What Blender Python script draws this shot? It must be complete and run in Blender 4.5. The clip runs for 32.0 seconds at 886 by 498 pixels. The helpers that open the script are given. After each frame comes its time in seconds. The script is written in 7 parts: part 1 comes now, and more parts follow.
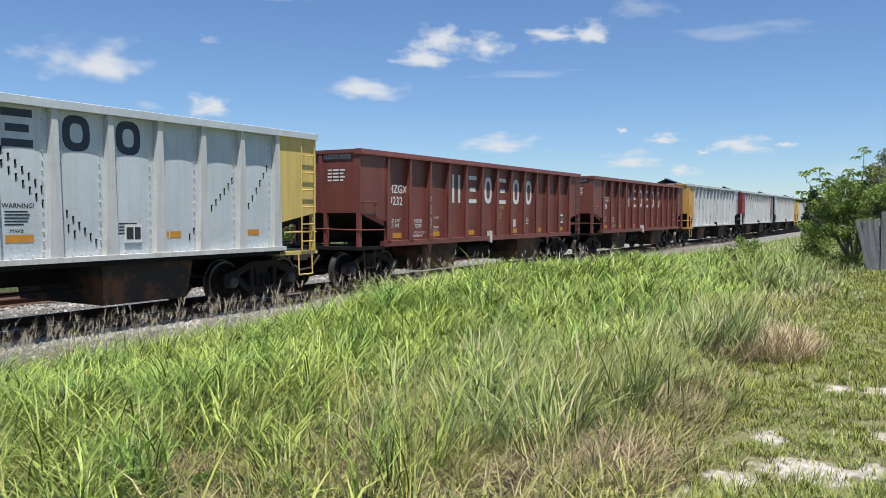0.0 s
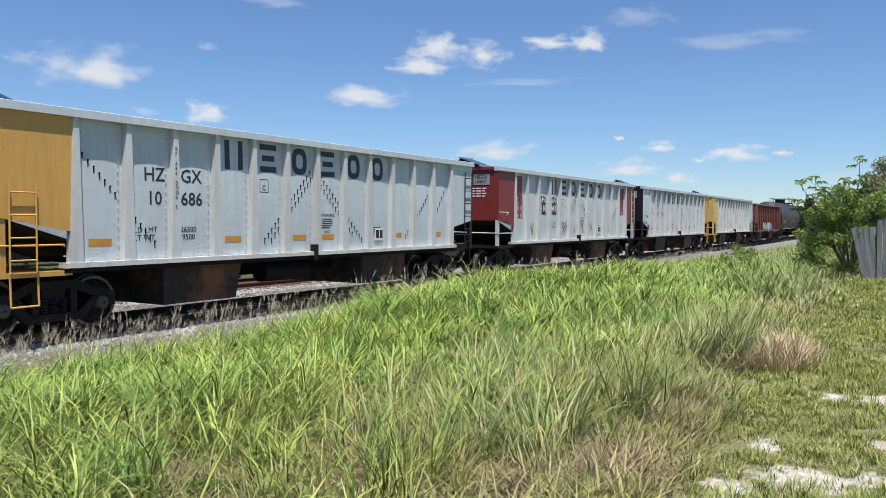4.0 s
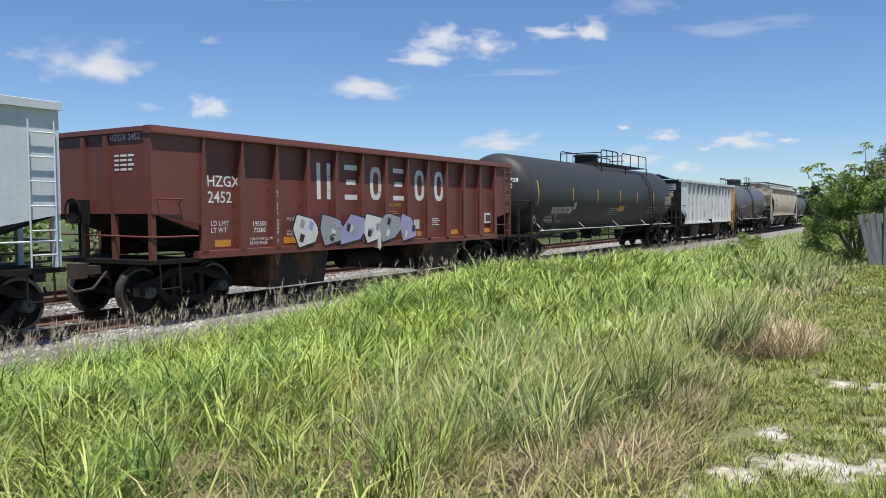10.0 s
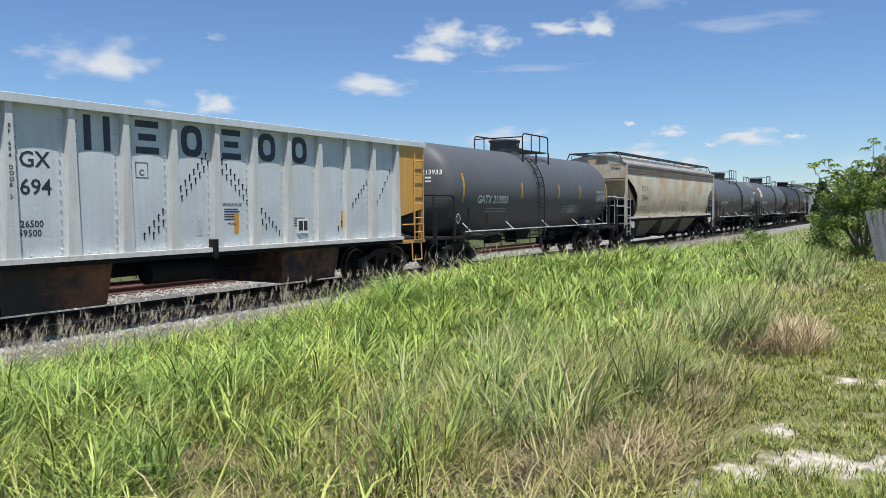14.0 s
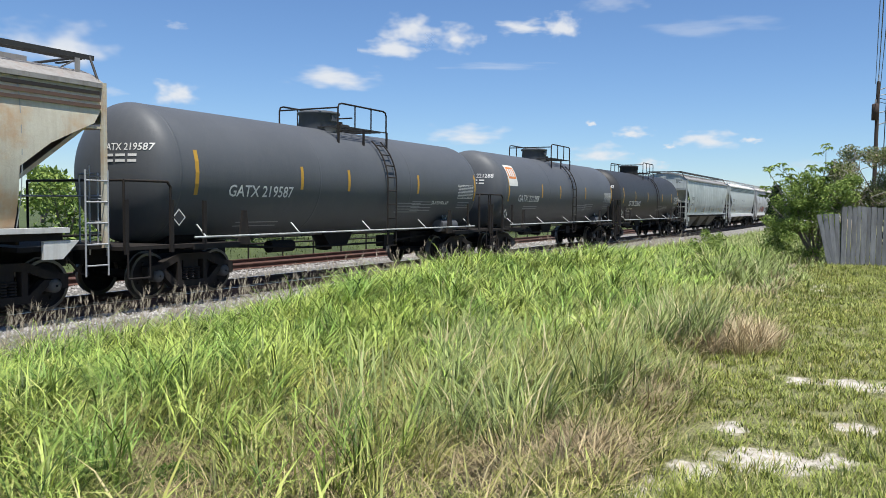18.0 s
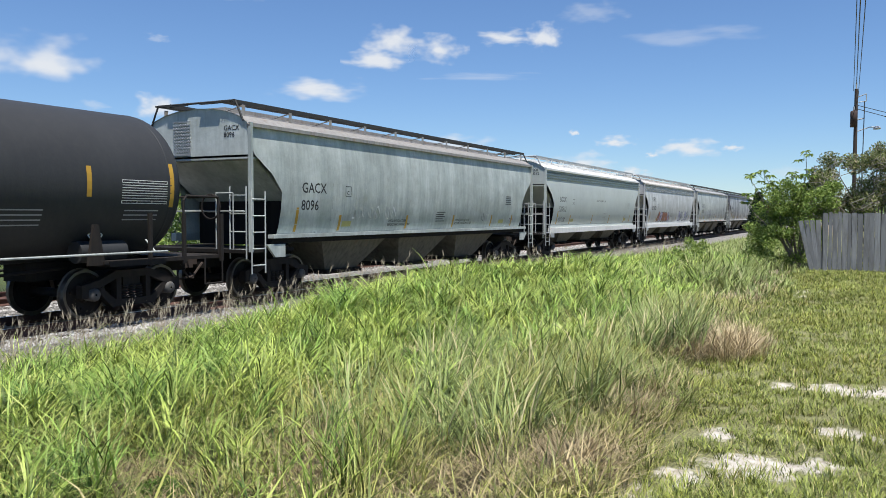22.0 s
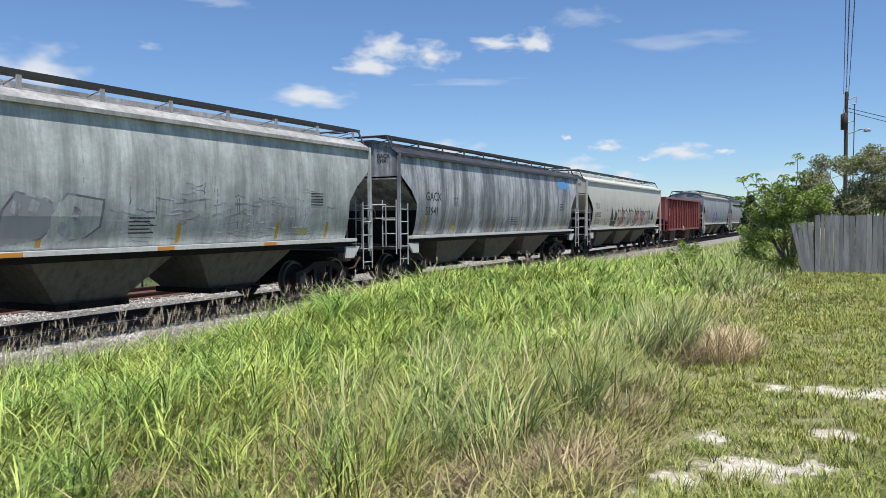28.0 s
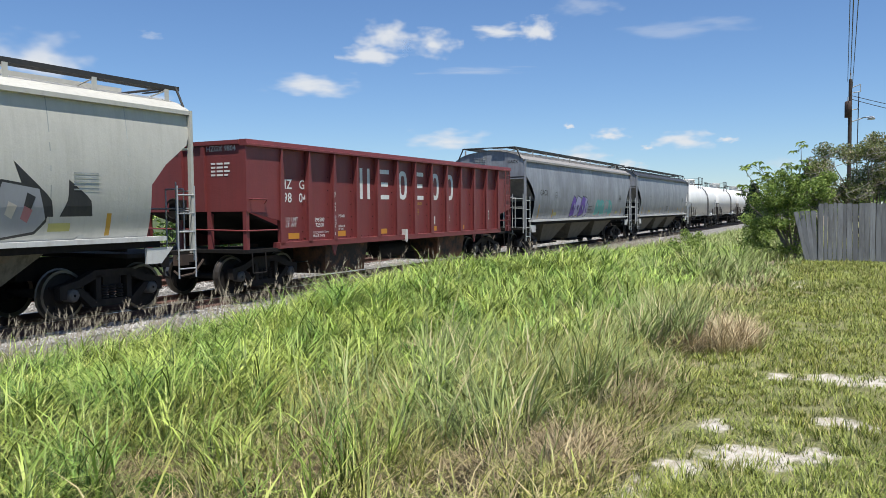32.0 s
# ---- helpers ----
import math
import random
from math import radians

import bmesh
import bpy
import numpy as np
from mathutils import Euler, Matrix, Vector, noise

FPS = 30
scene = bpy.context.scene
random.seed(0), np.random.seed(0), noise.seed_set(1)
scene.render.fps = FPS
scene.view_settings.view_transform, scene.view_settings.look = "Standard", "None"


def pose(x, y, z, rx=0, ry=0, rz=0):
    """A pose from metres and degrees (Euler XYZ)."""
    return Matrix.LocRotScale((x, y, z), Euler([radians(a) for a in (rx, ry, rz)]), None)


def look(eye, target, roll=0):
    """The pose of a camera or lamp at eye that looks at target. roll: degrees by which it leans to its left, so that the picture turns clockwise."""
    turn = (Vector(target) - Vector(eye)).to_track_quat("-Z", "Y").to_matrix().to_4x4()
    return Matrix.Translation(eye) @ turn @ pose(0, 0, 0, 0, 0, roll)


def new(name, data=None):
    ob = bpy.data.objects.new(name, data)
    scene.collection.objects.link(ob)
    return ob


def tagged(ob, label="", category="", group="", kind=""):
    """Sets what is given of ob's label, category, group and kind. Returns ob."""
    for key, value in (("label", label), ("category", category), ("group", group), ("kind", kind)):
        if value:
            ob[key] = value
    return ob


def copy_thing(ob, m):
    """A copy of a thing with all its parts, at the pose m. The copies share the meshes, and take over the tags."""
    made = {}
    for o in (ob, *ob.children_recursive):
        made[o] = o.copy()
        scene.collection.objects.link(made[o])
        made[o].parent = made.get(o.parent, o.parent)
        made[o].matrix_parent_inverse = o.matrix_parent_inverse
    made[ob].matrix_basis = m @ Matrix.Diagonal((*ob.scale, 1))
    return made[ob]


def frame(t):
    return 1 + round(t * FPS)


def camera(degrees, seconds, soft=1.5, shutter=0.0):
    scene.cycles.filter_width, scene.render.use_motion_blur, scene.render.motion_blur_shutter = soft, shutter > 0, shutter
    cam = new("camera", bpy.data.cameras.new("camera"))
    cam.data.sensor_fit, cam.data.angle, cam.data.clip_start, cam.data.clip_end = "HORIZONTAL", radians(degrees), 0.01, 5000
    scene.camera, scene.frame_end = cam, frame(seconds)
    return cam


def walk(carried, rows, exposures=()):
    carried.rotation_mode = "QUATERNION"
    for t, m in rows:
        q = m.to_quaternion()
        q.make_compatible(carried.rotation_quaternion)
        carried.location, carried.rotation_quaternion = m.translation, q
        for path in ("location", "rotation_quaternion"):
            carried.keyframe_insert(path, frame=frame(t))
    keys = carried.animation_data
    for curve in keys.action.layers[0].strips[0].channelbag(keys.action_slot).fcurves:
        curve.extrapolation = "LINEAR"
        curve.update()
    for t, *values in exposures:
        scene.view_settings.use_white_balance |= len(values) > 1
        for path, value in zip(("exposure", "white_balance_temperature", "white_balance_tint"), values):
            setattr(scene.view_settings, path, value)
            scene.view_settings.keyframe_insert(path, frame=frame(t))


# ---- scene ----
cam = camera(58.5, 32.0, soft=0.6)
EYE_HEIGHT = 1.93
# seconds, bearing from the track, tilt, lean, all in degrees; the camera stands still and is swung by hand
SWING = [
    (0, 30.307, -2.381, 0.245), (0.5, 30.257, -2.350, 0.313), (1, 30.217, -2.273, 0.369), (1.5, 30.196, -2.170, 0.406), (2, 30.186, -2.080, 0.415),
    (2.5, 30.175, -2.006, 0.408), (3, 30.152, -1.938, 0.402), (3.5, 30.111, -1.887, 0.410), (5.5, 30.010, -1.876, 0.398), (6, 29.987, -1.899, 0.321),
    (6.5, 29.999, -1.940, 0.241), (7, 30.045, -2.017, 0.202), (7.5, 30.095, -2.116, 0.164), (8, 30.145, -2.204, 0.092), (8.5, 30.207, -2.282, 0.026),
    (9, 30.282, -2.355, -0.035), (9.5, 30.367, -2.411, -0.131), (10, 30.456, -2.471, -0.232), (10.5, 30.556, -2.556, -0.315), (11, 30.679, -2.643,
    -0.408), (11.5, 30.817, -2.715, -0.485), (12, 30.945, -2.786, -0.480), (12.5, 31.044, -2.836, -0.423), (13, 31.096, -2.832, -0.380), (13.5,
    31.051, -2.783, -0.345), (14, 30.864, -2.732, -0.270), (14.5, 30.570, -2.711, -0.147), (16.5, 28.836, -2.971, 0.483), (17, 28.523, -3.004, 0.586),
    (17.5, 28.258, -3.014, 0.714), (18, 28.047, -2.997, 0.823), (18.5, 27.854, -2.975, 0.874), (19, 27.677, -2.958, 0.845), (19.5, 27.529, -2.936,
    0.744), (20, 27.396, -2.884, 0.618), (20.5, 27.269, -2.789, 0.500), (21, 27.147, -2.647, 0.408), (21.5, 27.046, -2.454, 0.305), (22, 26.980,
    -2.245, 0.214), (22.5, 26.943, -2.041, 0.177), (23, 26.918, -1.877, 0.158), (23.5, 26.872, -1.815, 0.151), (24, 26.795, -1.847, 0.082), (24.5,
    26.733, -1.914, -0.038), (25, 26.732, -1.949, -0.057), (25.5, 26.790, -1.909, 0.015), (27.5, 26.754, -1.586, -0.020), (28, 26.520, -1.844,
    -0.275), (28.5, 26.309, -2.103, -0.462), (29, 26.154, -2.318, -0.548), (29.5, 26.067, -2.448, -0.602), (30, 26.063, -2.526, -0.619), (30.5,
    26.149, -2.581, -0.578), (31, 26.304, -2.610, -0.528), (31.5, 26.499, -2.623, -0.482), (32, 26.718, -2.621, -0.413)
]


def aim(bearing, tilt, lean):
    b, e = radians(bearing), radians(tilt)
    eye = Vector((0, 0, EYE_HEIGHT))
    way = Vector((math.cos(e) * math.cos(b), math.cos(e) * math.sin(b), math.sin(e)))
    return look(eye, eye + way, lean)


walk(cam, [(t, aim(b, e, r)) for t, b, e, r in SWING], [(0, 0.45), (3, 0.50), (6, 0.44), (8, 0.43), (10, 0.45), (12, 0.50), (14, 0.45), (17, 0.50), (20, 0.57), (22, 0.54), (25, 0.40), (29, 0.53), (32, 0.47)])

# ---- light ----
SUN_WAY = Vector((-0.22, -0.215, 0.953)).normalized()
world = bpy.data.worlds.new("sky")
scene.world = world
world.use_nodes = True
wn, wl = world.node_tree.nodes, world.node_tree.links
sky = wn.new("ShaderNodeTexSky")
sky.sky_type = "NISHITA"
sky.sun_disc = False
sky.sun_elevation = math.asin(SUN_WAY.z)
sky.sun_rotation = math.atan2(SUN_WAY.x, SUN_WAY.y)
sky.air_density, sky.dust_density, sky.ozone_density = 1.0, 0.0, 4.0
wn["Background"].inputs["Strength"].default_value = 0.078
tint = wn.new("ShaderNodeMix")
tint.data_type, tint.blend_type = "RGBA", "MULTIPLY"
tint.inputs[0].default_value = 1.0
tint.inputs[7].default_value = (0.80, 0.94, 1.13, 1)
wl.new(sky.outputs["Color"], tint.inputs[6])
wl.new(tint.outputs[2], wn["Background"].inputs["Color"])
sun_data = bpy.data.lights.new("sun", "SUN")
sun_data.energy, sun_data.angle, sun_data.color = 5.2, radians(0.53), (1.0, 0.965, 0.90)
sun = new("sun", sun_data)
sun.matrix_world = look(SUN_WAY * 60, (0, 0, 0))


# ---- materials ----
def nodes_of(name):
    m = bpy.data.materials.new(name)
    m.use_nodes = True
    n, l = m.node_tree.nodes, m.node_tree.links
    return m, n, l, n["Principled BSDF"]


def put_value(l, socket, value):
    if isinstance(value, (int, float)):
        socket.default_value = value
    elif isinstance(value, tuple):
        socket.default_value = (*value, 1.0) if len(value) == 3 else value
    else:
        l.new(value, socket)


def blend(n, l, fac, a, b, mode="MIX"):
    x = n.new("ShaderNodeMix")
    x.data_type, x.blend_type = "RGBA", mode
    put_value(l, x.inputs[0], fac)
    put_value(l, x.inputs[6], a)
    put_value(l, x.inputs[7], b)
    return x.outputs[2]


def place(n, l, scale=(1, 1, 1), shuffle=True):
    tc = n.new("ShaderNodeTexCoord")
    mp = n.new("ShaderNodeMapping")
    mp.inputs["Scale"].default_value = scale
    src_vec = tc.outputs["Object"]
    if shuffle:
        info = n.new("ShaderNodeObjectInfo")
        mul = n.new("ShaderNodeMath")
        mul.operation = "MULTIPLY"
        l.new(info.outputs["Random"], mul.inputs[0])
        mul.inputs[1].default_value = 40.0
        add = n.new("ShaderNodeVectorMath")
        l.new(src_vec, add.inputs[0])
        l.new(mul.outputs[0], add.inputs[1])
        src_vec = add.outputs[0]
    l.new(src_vec, mp.inputs["Vector"])
    return mp.outputs["Vector"]


def grain(n, l, vec, scale, detail=4.0, rough=0.6, lo=0.35, hi=0.65):
    t = n.new("ShaderNodeTexNoise")
    t.inputs["Scale"].default_value = scale
    t.inputs["Detail"].default_value = detail
    t.inputs["Roughness"].default_value = rough
    l.new(vec, t.inputs["Vector"])
    r = n.new("ShaderNodeMapRange")
    r.inputs[1].default_value, r.inputs[2].default_value = lo, hi
    l.new(t.outputs["Fac"], r.inputs[0])
    return r.outputs[0]


def times(n, l, a, b):
    x = n.new("ShaderNodeMath")
    x.operation = "MULTIPLY"
    put_value(l, x.inputs[0], a)
    put_value(l, x.inputs[1], b)
    return x.outputs[0]


def relief(n, l, p, height, strength, distance):
    b = n.new("ShaderNodeBump")
    b.inputs["Strength"].default_value, b.inputs["Distance"].default_value = strength, distance
    l.new(height, b.inputs["Height"])
    l.new(b.outputs["Normal"], p.inputs["Normal"])


def paint(name, colour, grime=(0.12, 0.10, 0.08), amount=0.35, rust=0.0, rough=0.5, metal=0.0, streak=1.0, bump=0.15, rust_size=2.2, rust_colour=(0.26, 0.11, 0.045), wash=None, gloss=0.5):
    """Weathered paint: broad fading, streaks that run down, fine dirt, optional rust patches."""
    m, n, l, p = nodes_of(name)
    v = place(n, l)
    broad = grain(n, l, v, 0.8, 3)
    fine = grain(n, l, v, 14, 5, 0.7)
    runs = grain(n, l, place(n, l, (5.0, 5.0, 0.35)), 1.6, 5, 0.65, 0.45, 0.75)
    c = blend(n, l, times(n, l, broad, 0.5), colour, tuple(min(1, k * 0.78) for k in colour))
    if wash:
        wide = grain(n, l, place(n, l, (1.15, 1.15, 0.12)), 1.5, 6, 0.72, 0.42, 0.58)
        clouds = grain(n, l, v, 1.1, 6, 0.7, 0.35, 0.62)
        c = blend(n, l, times(n, l, wide, 0.85), c, wash)
        c = blend(n, l, times(n, l, clouds, 0.45), c, grime)
    c = blend(n, l, times(n, l, fine, 0.25 * amount), c, grime)
    c = blend(n, l, times(n, l, runs, amount * streak), c, grime)
    if rust:
        spots = grain(n, l, v, rust_size, 6, 0.7, 0.6 - 0.12 * rust, 0.72)
        c = blend(n, l, times(n, l, spots, min(1.0, rust)), c, rust_colour)
    l.new(c, p.inputs["Base Color"])
    p.inputs["Roughness"].default_value, p.inputs["Metallic"].default_value = rough, metal
    p.inputs["Specular IOR Level"].default_value = gloss
    relief(n, l, p, fine, bump, 0.01)
    return m


def speckled(name, a, b, scale, rough=0.9, bump=0.6, distance=0.02, c3=None, shuffle=False):
    m, n, l, p = nodes_of(name)
    v = place(n, l, shuffle=shuffle)
    small = grain(n, l, v, scale, 6, 0.7)
    large = grain(n, l, v, scale * 0.06, 4, 0.6)
    c = blend(n, l, small, a, b)
    c = blend(n, l, times(n, l, large, 0.6), c, c3 or tuple(k * 0.6 for k in a))
    l.new(c, p.inputs["Base Color"])
    p.inputs["Roughness"].default_value = rough
    relief(n, l, p, small, bump, distance)
    return m


def leafy(name, dark, light, tip=None, glow=0.22, rough=0.5, patch=None, share=0.9):
    """Blades and leaves: a colour for each piece, broad patches of another tone, and light that comes through them."""
    m, n, l, p = nodes_of(name)
    g = n.new("ShaderNodeNewGeometry")
    ramp = n.new("ShaderNodeValToRGB")
    ramp.color_ramp.elements[0].color = (*dark, 1)
    ramp.color_ramp.elements[1].color = (*light, 1)
    if tip:
        e = ramp.color_ramp.elements.new(share)
        e.color = (*light, 1)
        ramp.color_ramp.elements[-1].color = (*tip, 1)
        ramp.color_ramp.elements[-1].position = min(1.0, share + 0.06)
    l.new(g.outputs["Random Per Island"], ramp.inputs[0])
    v = place(n, l, shuffle=False)
    wide = grain(n, l, v, 0.5, 3)
    c = blend(n, l, times(n, l, wide, 0.35), ramp.outputs[0], tuple(k * 0.9 for k in dark))
    if patch:
        c = blend(n, l, grain(n, l, v, 1.3, 4, 0.6, 0.42, 0.62), c, patch, "MULTIPLY")
    l.new(c, p.inputs["Base Color"])
    p.inputs["Roughness"].default_value = rough
    p.inputs["Specular IOR Level"].default_value = 0.25
    tr = n.new("ShaderNodeBsdfTranslucent")
    l.new(c, tr.inputs["Color"])
    mix = n.new("ShaderNodeMixShader")
    mix.inputs[0].default_value = glow
    l.new(p.outputs[0], mix.inputs[1])
    l.new(tr.outputs[0], mix.inputs[2])
    l.new(mix.outputs[0], n["Material Output"].inputs["Surface"])
    return m


def plain(name, colour, rough=0.6, metal=0.0):
    return paint(name, colour, amount=0.15, rough=rough, metal=metal, bump=0.05)


M_GREY = paint("pale_grey_paint", (0.545, 0.592, 0.625), (0.30, 0.28, 0.26), 0.28, rust=0.06)
M_POST = paint("pale_post_paint", (0.57, 0.58, 0.575), (0.32, 0.29, 0.25), 0.45, rust=0.15, rust_size=3.0)
M_RED = paint("oxide_red_paint", (0.198, 0.058, 0.045), (0.10, 0.038, 0.031), 0.4, wash=(0.225, 0.068, 0.053))
M_CRIMSON = paint("deep_crimson_paint", (0.20, 0.042, 0.042), (0.09, 0.032, 0.032), 0.35)
M_RUSTRED = paint("rusty_red_paint", (0.165, 0.050, 0.037), (0.09, 0.04, 0.03), 0.45, rust=0.25, rust_colour=(0.165, 0.068, 0.042))
M_YELLOW = paint("chrome_yellow_paint", (0.66, 0.49, 0.155), (0.25, 0.16, 0.06), 0.35, rust=0.15)
M_ORANGE = paint("amber_paint", (0.60, 0.33, 0.08), (0.25, 0.14, 0.05), 0.35, rust=0.15)
M_BLACK = paint("black_paint", (0.009, 0.010, 0.011), (0.03, 0.028, 0.025), 0.2, rough=0.45)
M_DARKRED = paint("crimson_paint", (0.22, 0.025, 0.025), (0.1, 0.03, 0.02), 0.3)
M_TANK = paint("charcoal_tank_paint", (0.036, 0.0375, 0.040), (0.072, 0.069, 0.067), 0.30, rough=0.5, streak=0.5, gloss=0.18)
M_TANK_PATCH = paint("dull_green_tank_patch", (0.036, 0.043, 0.040), (0.05, 0.05, 0.045), 0.4, rough=0.7)
M_TANK_B = paint("blue_grey_tank_paint", (0.086, 0.093, 0.103), (0.120, 0.120, 0.122), 0.35, rough=0.5, streak=0.6, gloss=0.2)
M_WHITE_TANK = paint("white_tank_paint", (0.72, 0.72, 0.70), (0.3, 0.28, 0.24), 0.3)
M_TAN = paint("cream_hopper_paint", (0.56, 0.53, 0.43), (0.30, 0.24, 0.16), 0.45, rust=1.25, rust_size=0.8, rust_colour=(0.46, 0.25, 0.10))
M_TANDARK = paint("brown_stripe_paint", (0.13, 0.075, 0.05), (0.07, 0.05, 0.04), 0.4)
M_HOP_A = paint("grey_green_hopper_paint", (0.40, 0.445, 0.43), (0.17, 0.185, 0.17), 0.36, rust=0.08, wash=(0.54, 0.58, 0.56))
M_HOP_B = paint("pale_hopper_paint", (0.455, 0.495, 0.475), (0.34, 0.36, 0.32), 0.3)
M_HOP_C = paint("weathered_white_hopper_paint", (0.52, 0.54, 0.55), (0.20, 0.185, 0.17), 0.5, rust=0.1, wash=(0.64, 0.66, 0.67))
M_HOP_D = paint("dirty_grey_hopper_paint", (0.40, 0.43, 0.42), (0.10, 0.105, 0.10), 0.45, rust=0.10, wash=(0.60, 0.635, 0.62))
M_HOP_G = paint("blue_grey_hopper_paint", (0.24, 0.255, 0.285), (0.12, 0.12, 0.13), 0.4, wash=(0.33, 0.35, 0.38))
M_HOP_E = paint("streaked_dark_hopper_paint", (0.19, 0.20, 0.22), (0.05, 0.05, 0.055), 0.6, wash=(0.66, 0.68, 0.71))
M_HOP_F = paint("beige_grey_hopper_paint", (0.50, 0.49, 0.44), (0.28, 0.26, 0.22), 0.3)
M_ROOF = paint("dirty_hopper_roof", (0.30, 0.29, 0.275), (0.12, 0.09, 0.07), 0.6, rust=0.35)
M_ROOF_GREY = paint("stained_grey_roof", (0.36, 0.36, 0.355), (0.10, 0.09, 0.085), 0.6, rust=0.15, wash=(0.52, 0.52, 0.51))
M_STRIPE = paint("dark_green_stripe_paint", (0.11, 0.145, 0.135), (0.07, 0.08, 0.075), 0.4)
M_ROOF_PALE = paint("rust_stained_pale_roof", (0.56, 0.54, 0.51), (0.26, 0.20, 0.15), 0.55, rust=0.7, rust_size=1.4, rust_colour=(0.27, 0.15, 0.09))
M_SILL = paint("light_sill_paint", (0.60, 0.60, 0.57), (0.25, 0.2, 0.15), 0.35, rust=0.15)
M_STEEL = paint("dark_cast_steel", (0.019, 0.017, 0.016), (0.042, 0.032, 0.026), 0.5, rough=0.75, gloss=0.2)
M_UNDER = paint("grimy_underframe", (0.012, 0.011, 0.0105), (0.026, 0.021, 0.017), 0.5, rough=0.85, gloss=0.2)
M_HOPCHUTE = paint("dirty_hopper_chute", (0.13, 0.125, 0.10), (0.025, 0.023, 0.02), 0.7, rust=0.2, rough=0.85)
M_CHUTE = paint("rust_brown_chute", (0.030, 0.025, 0.021), (0.018, 0.015, 0.013), 0.6, rust=1.2, rust_size=0.9, rough=0.85, rust_colour=(0.24, 0.098, 0.038))
M_COUPLER = paint("rusty_coupler_steel", (0.055, 0.038, 0.030), (0.03, 0.024, 0.02), 0.5, rust=0.3, rough=0.8, rust_colour=(0.12, 0.06, 0.035))
M_CAP = paint("worn_bearing_cap", (0.095, 0.092, 0.088), (0.04, 0.035, 0.03), 0.5, rough=0.7)
M_TREAD = paint("worn_wheel_steel", (0.17, 0.155, 0.14), (0.1, 0.07, 0.05), 0.4, rough=0.4, metal=0.8)
M_GALV = paint("galvanised_steel", (0.42, 0.43, 0.44), (0.2, 0.19, 0.18), 0.3, rough=0.5, metal=0.3)
M_GRATE = paint("dark_grating", (0.025, 0.025, 0.025), (0.05, 0.045, 0.04), 0.4, rough=0.7)
M_ROOF_DARK = paint("sooty_hopper_roof", (0.028, 0.028, 0.03), (0.018, 0.017, 0.017), 0.6, wash=(0.075, 0.075, 0.08))
M_WHITE = plain("white_lettering", (0.72, 0.72, 0.70))
M_NAVY = plain("navy_lettering", (0.028, 0.04, 0.062))
M_INK = plain("black_lettering", (0.02, 0.021, 0.023))
M_MARKYELLOW = plain("yellow_reflector", (0.46, 0.26, 0.025))
M_MARKORANGE = plain("orange_reflector", (0.60, 0.27, 0.03))
M_SOLAR = plain("solar_glass", (0.02, 0.025, 0.04), 0.15)
M_RAIL = paint("rusty_rail", (0.085, 0.036, 0.026), (0.06, 0.04, 0.03), 0.4, rust=0.3, rough=0.7)
M_RAILTOP = paint("polished_rail_head", (0.35, 0.34, 0.33), (0.15, 0.1, 0.08), 0.3, rough=0.3, metal=0.9)
M_TIE = speckled("old_sleeper_wood", (0.07, 0.055, 0.045), (0.12, 0.10, 0.085), 9)
M_BALLAST = speckled("ballast_bed", (0.13, 0.125, 0.118), (0.40, 0.385, 0.365), 22, 0.95, 1.0, 0.04, (0.20, 0.18, 0.16))
M_STONE = leafy("ballast_stones", (0.13, 0.125, 0.118), (0.50, 0.48, 0.46), glow=0.0, rough=0.9)
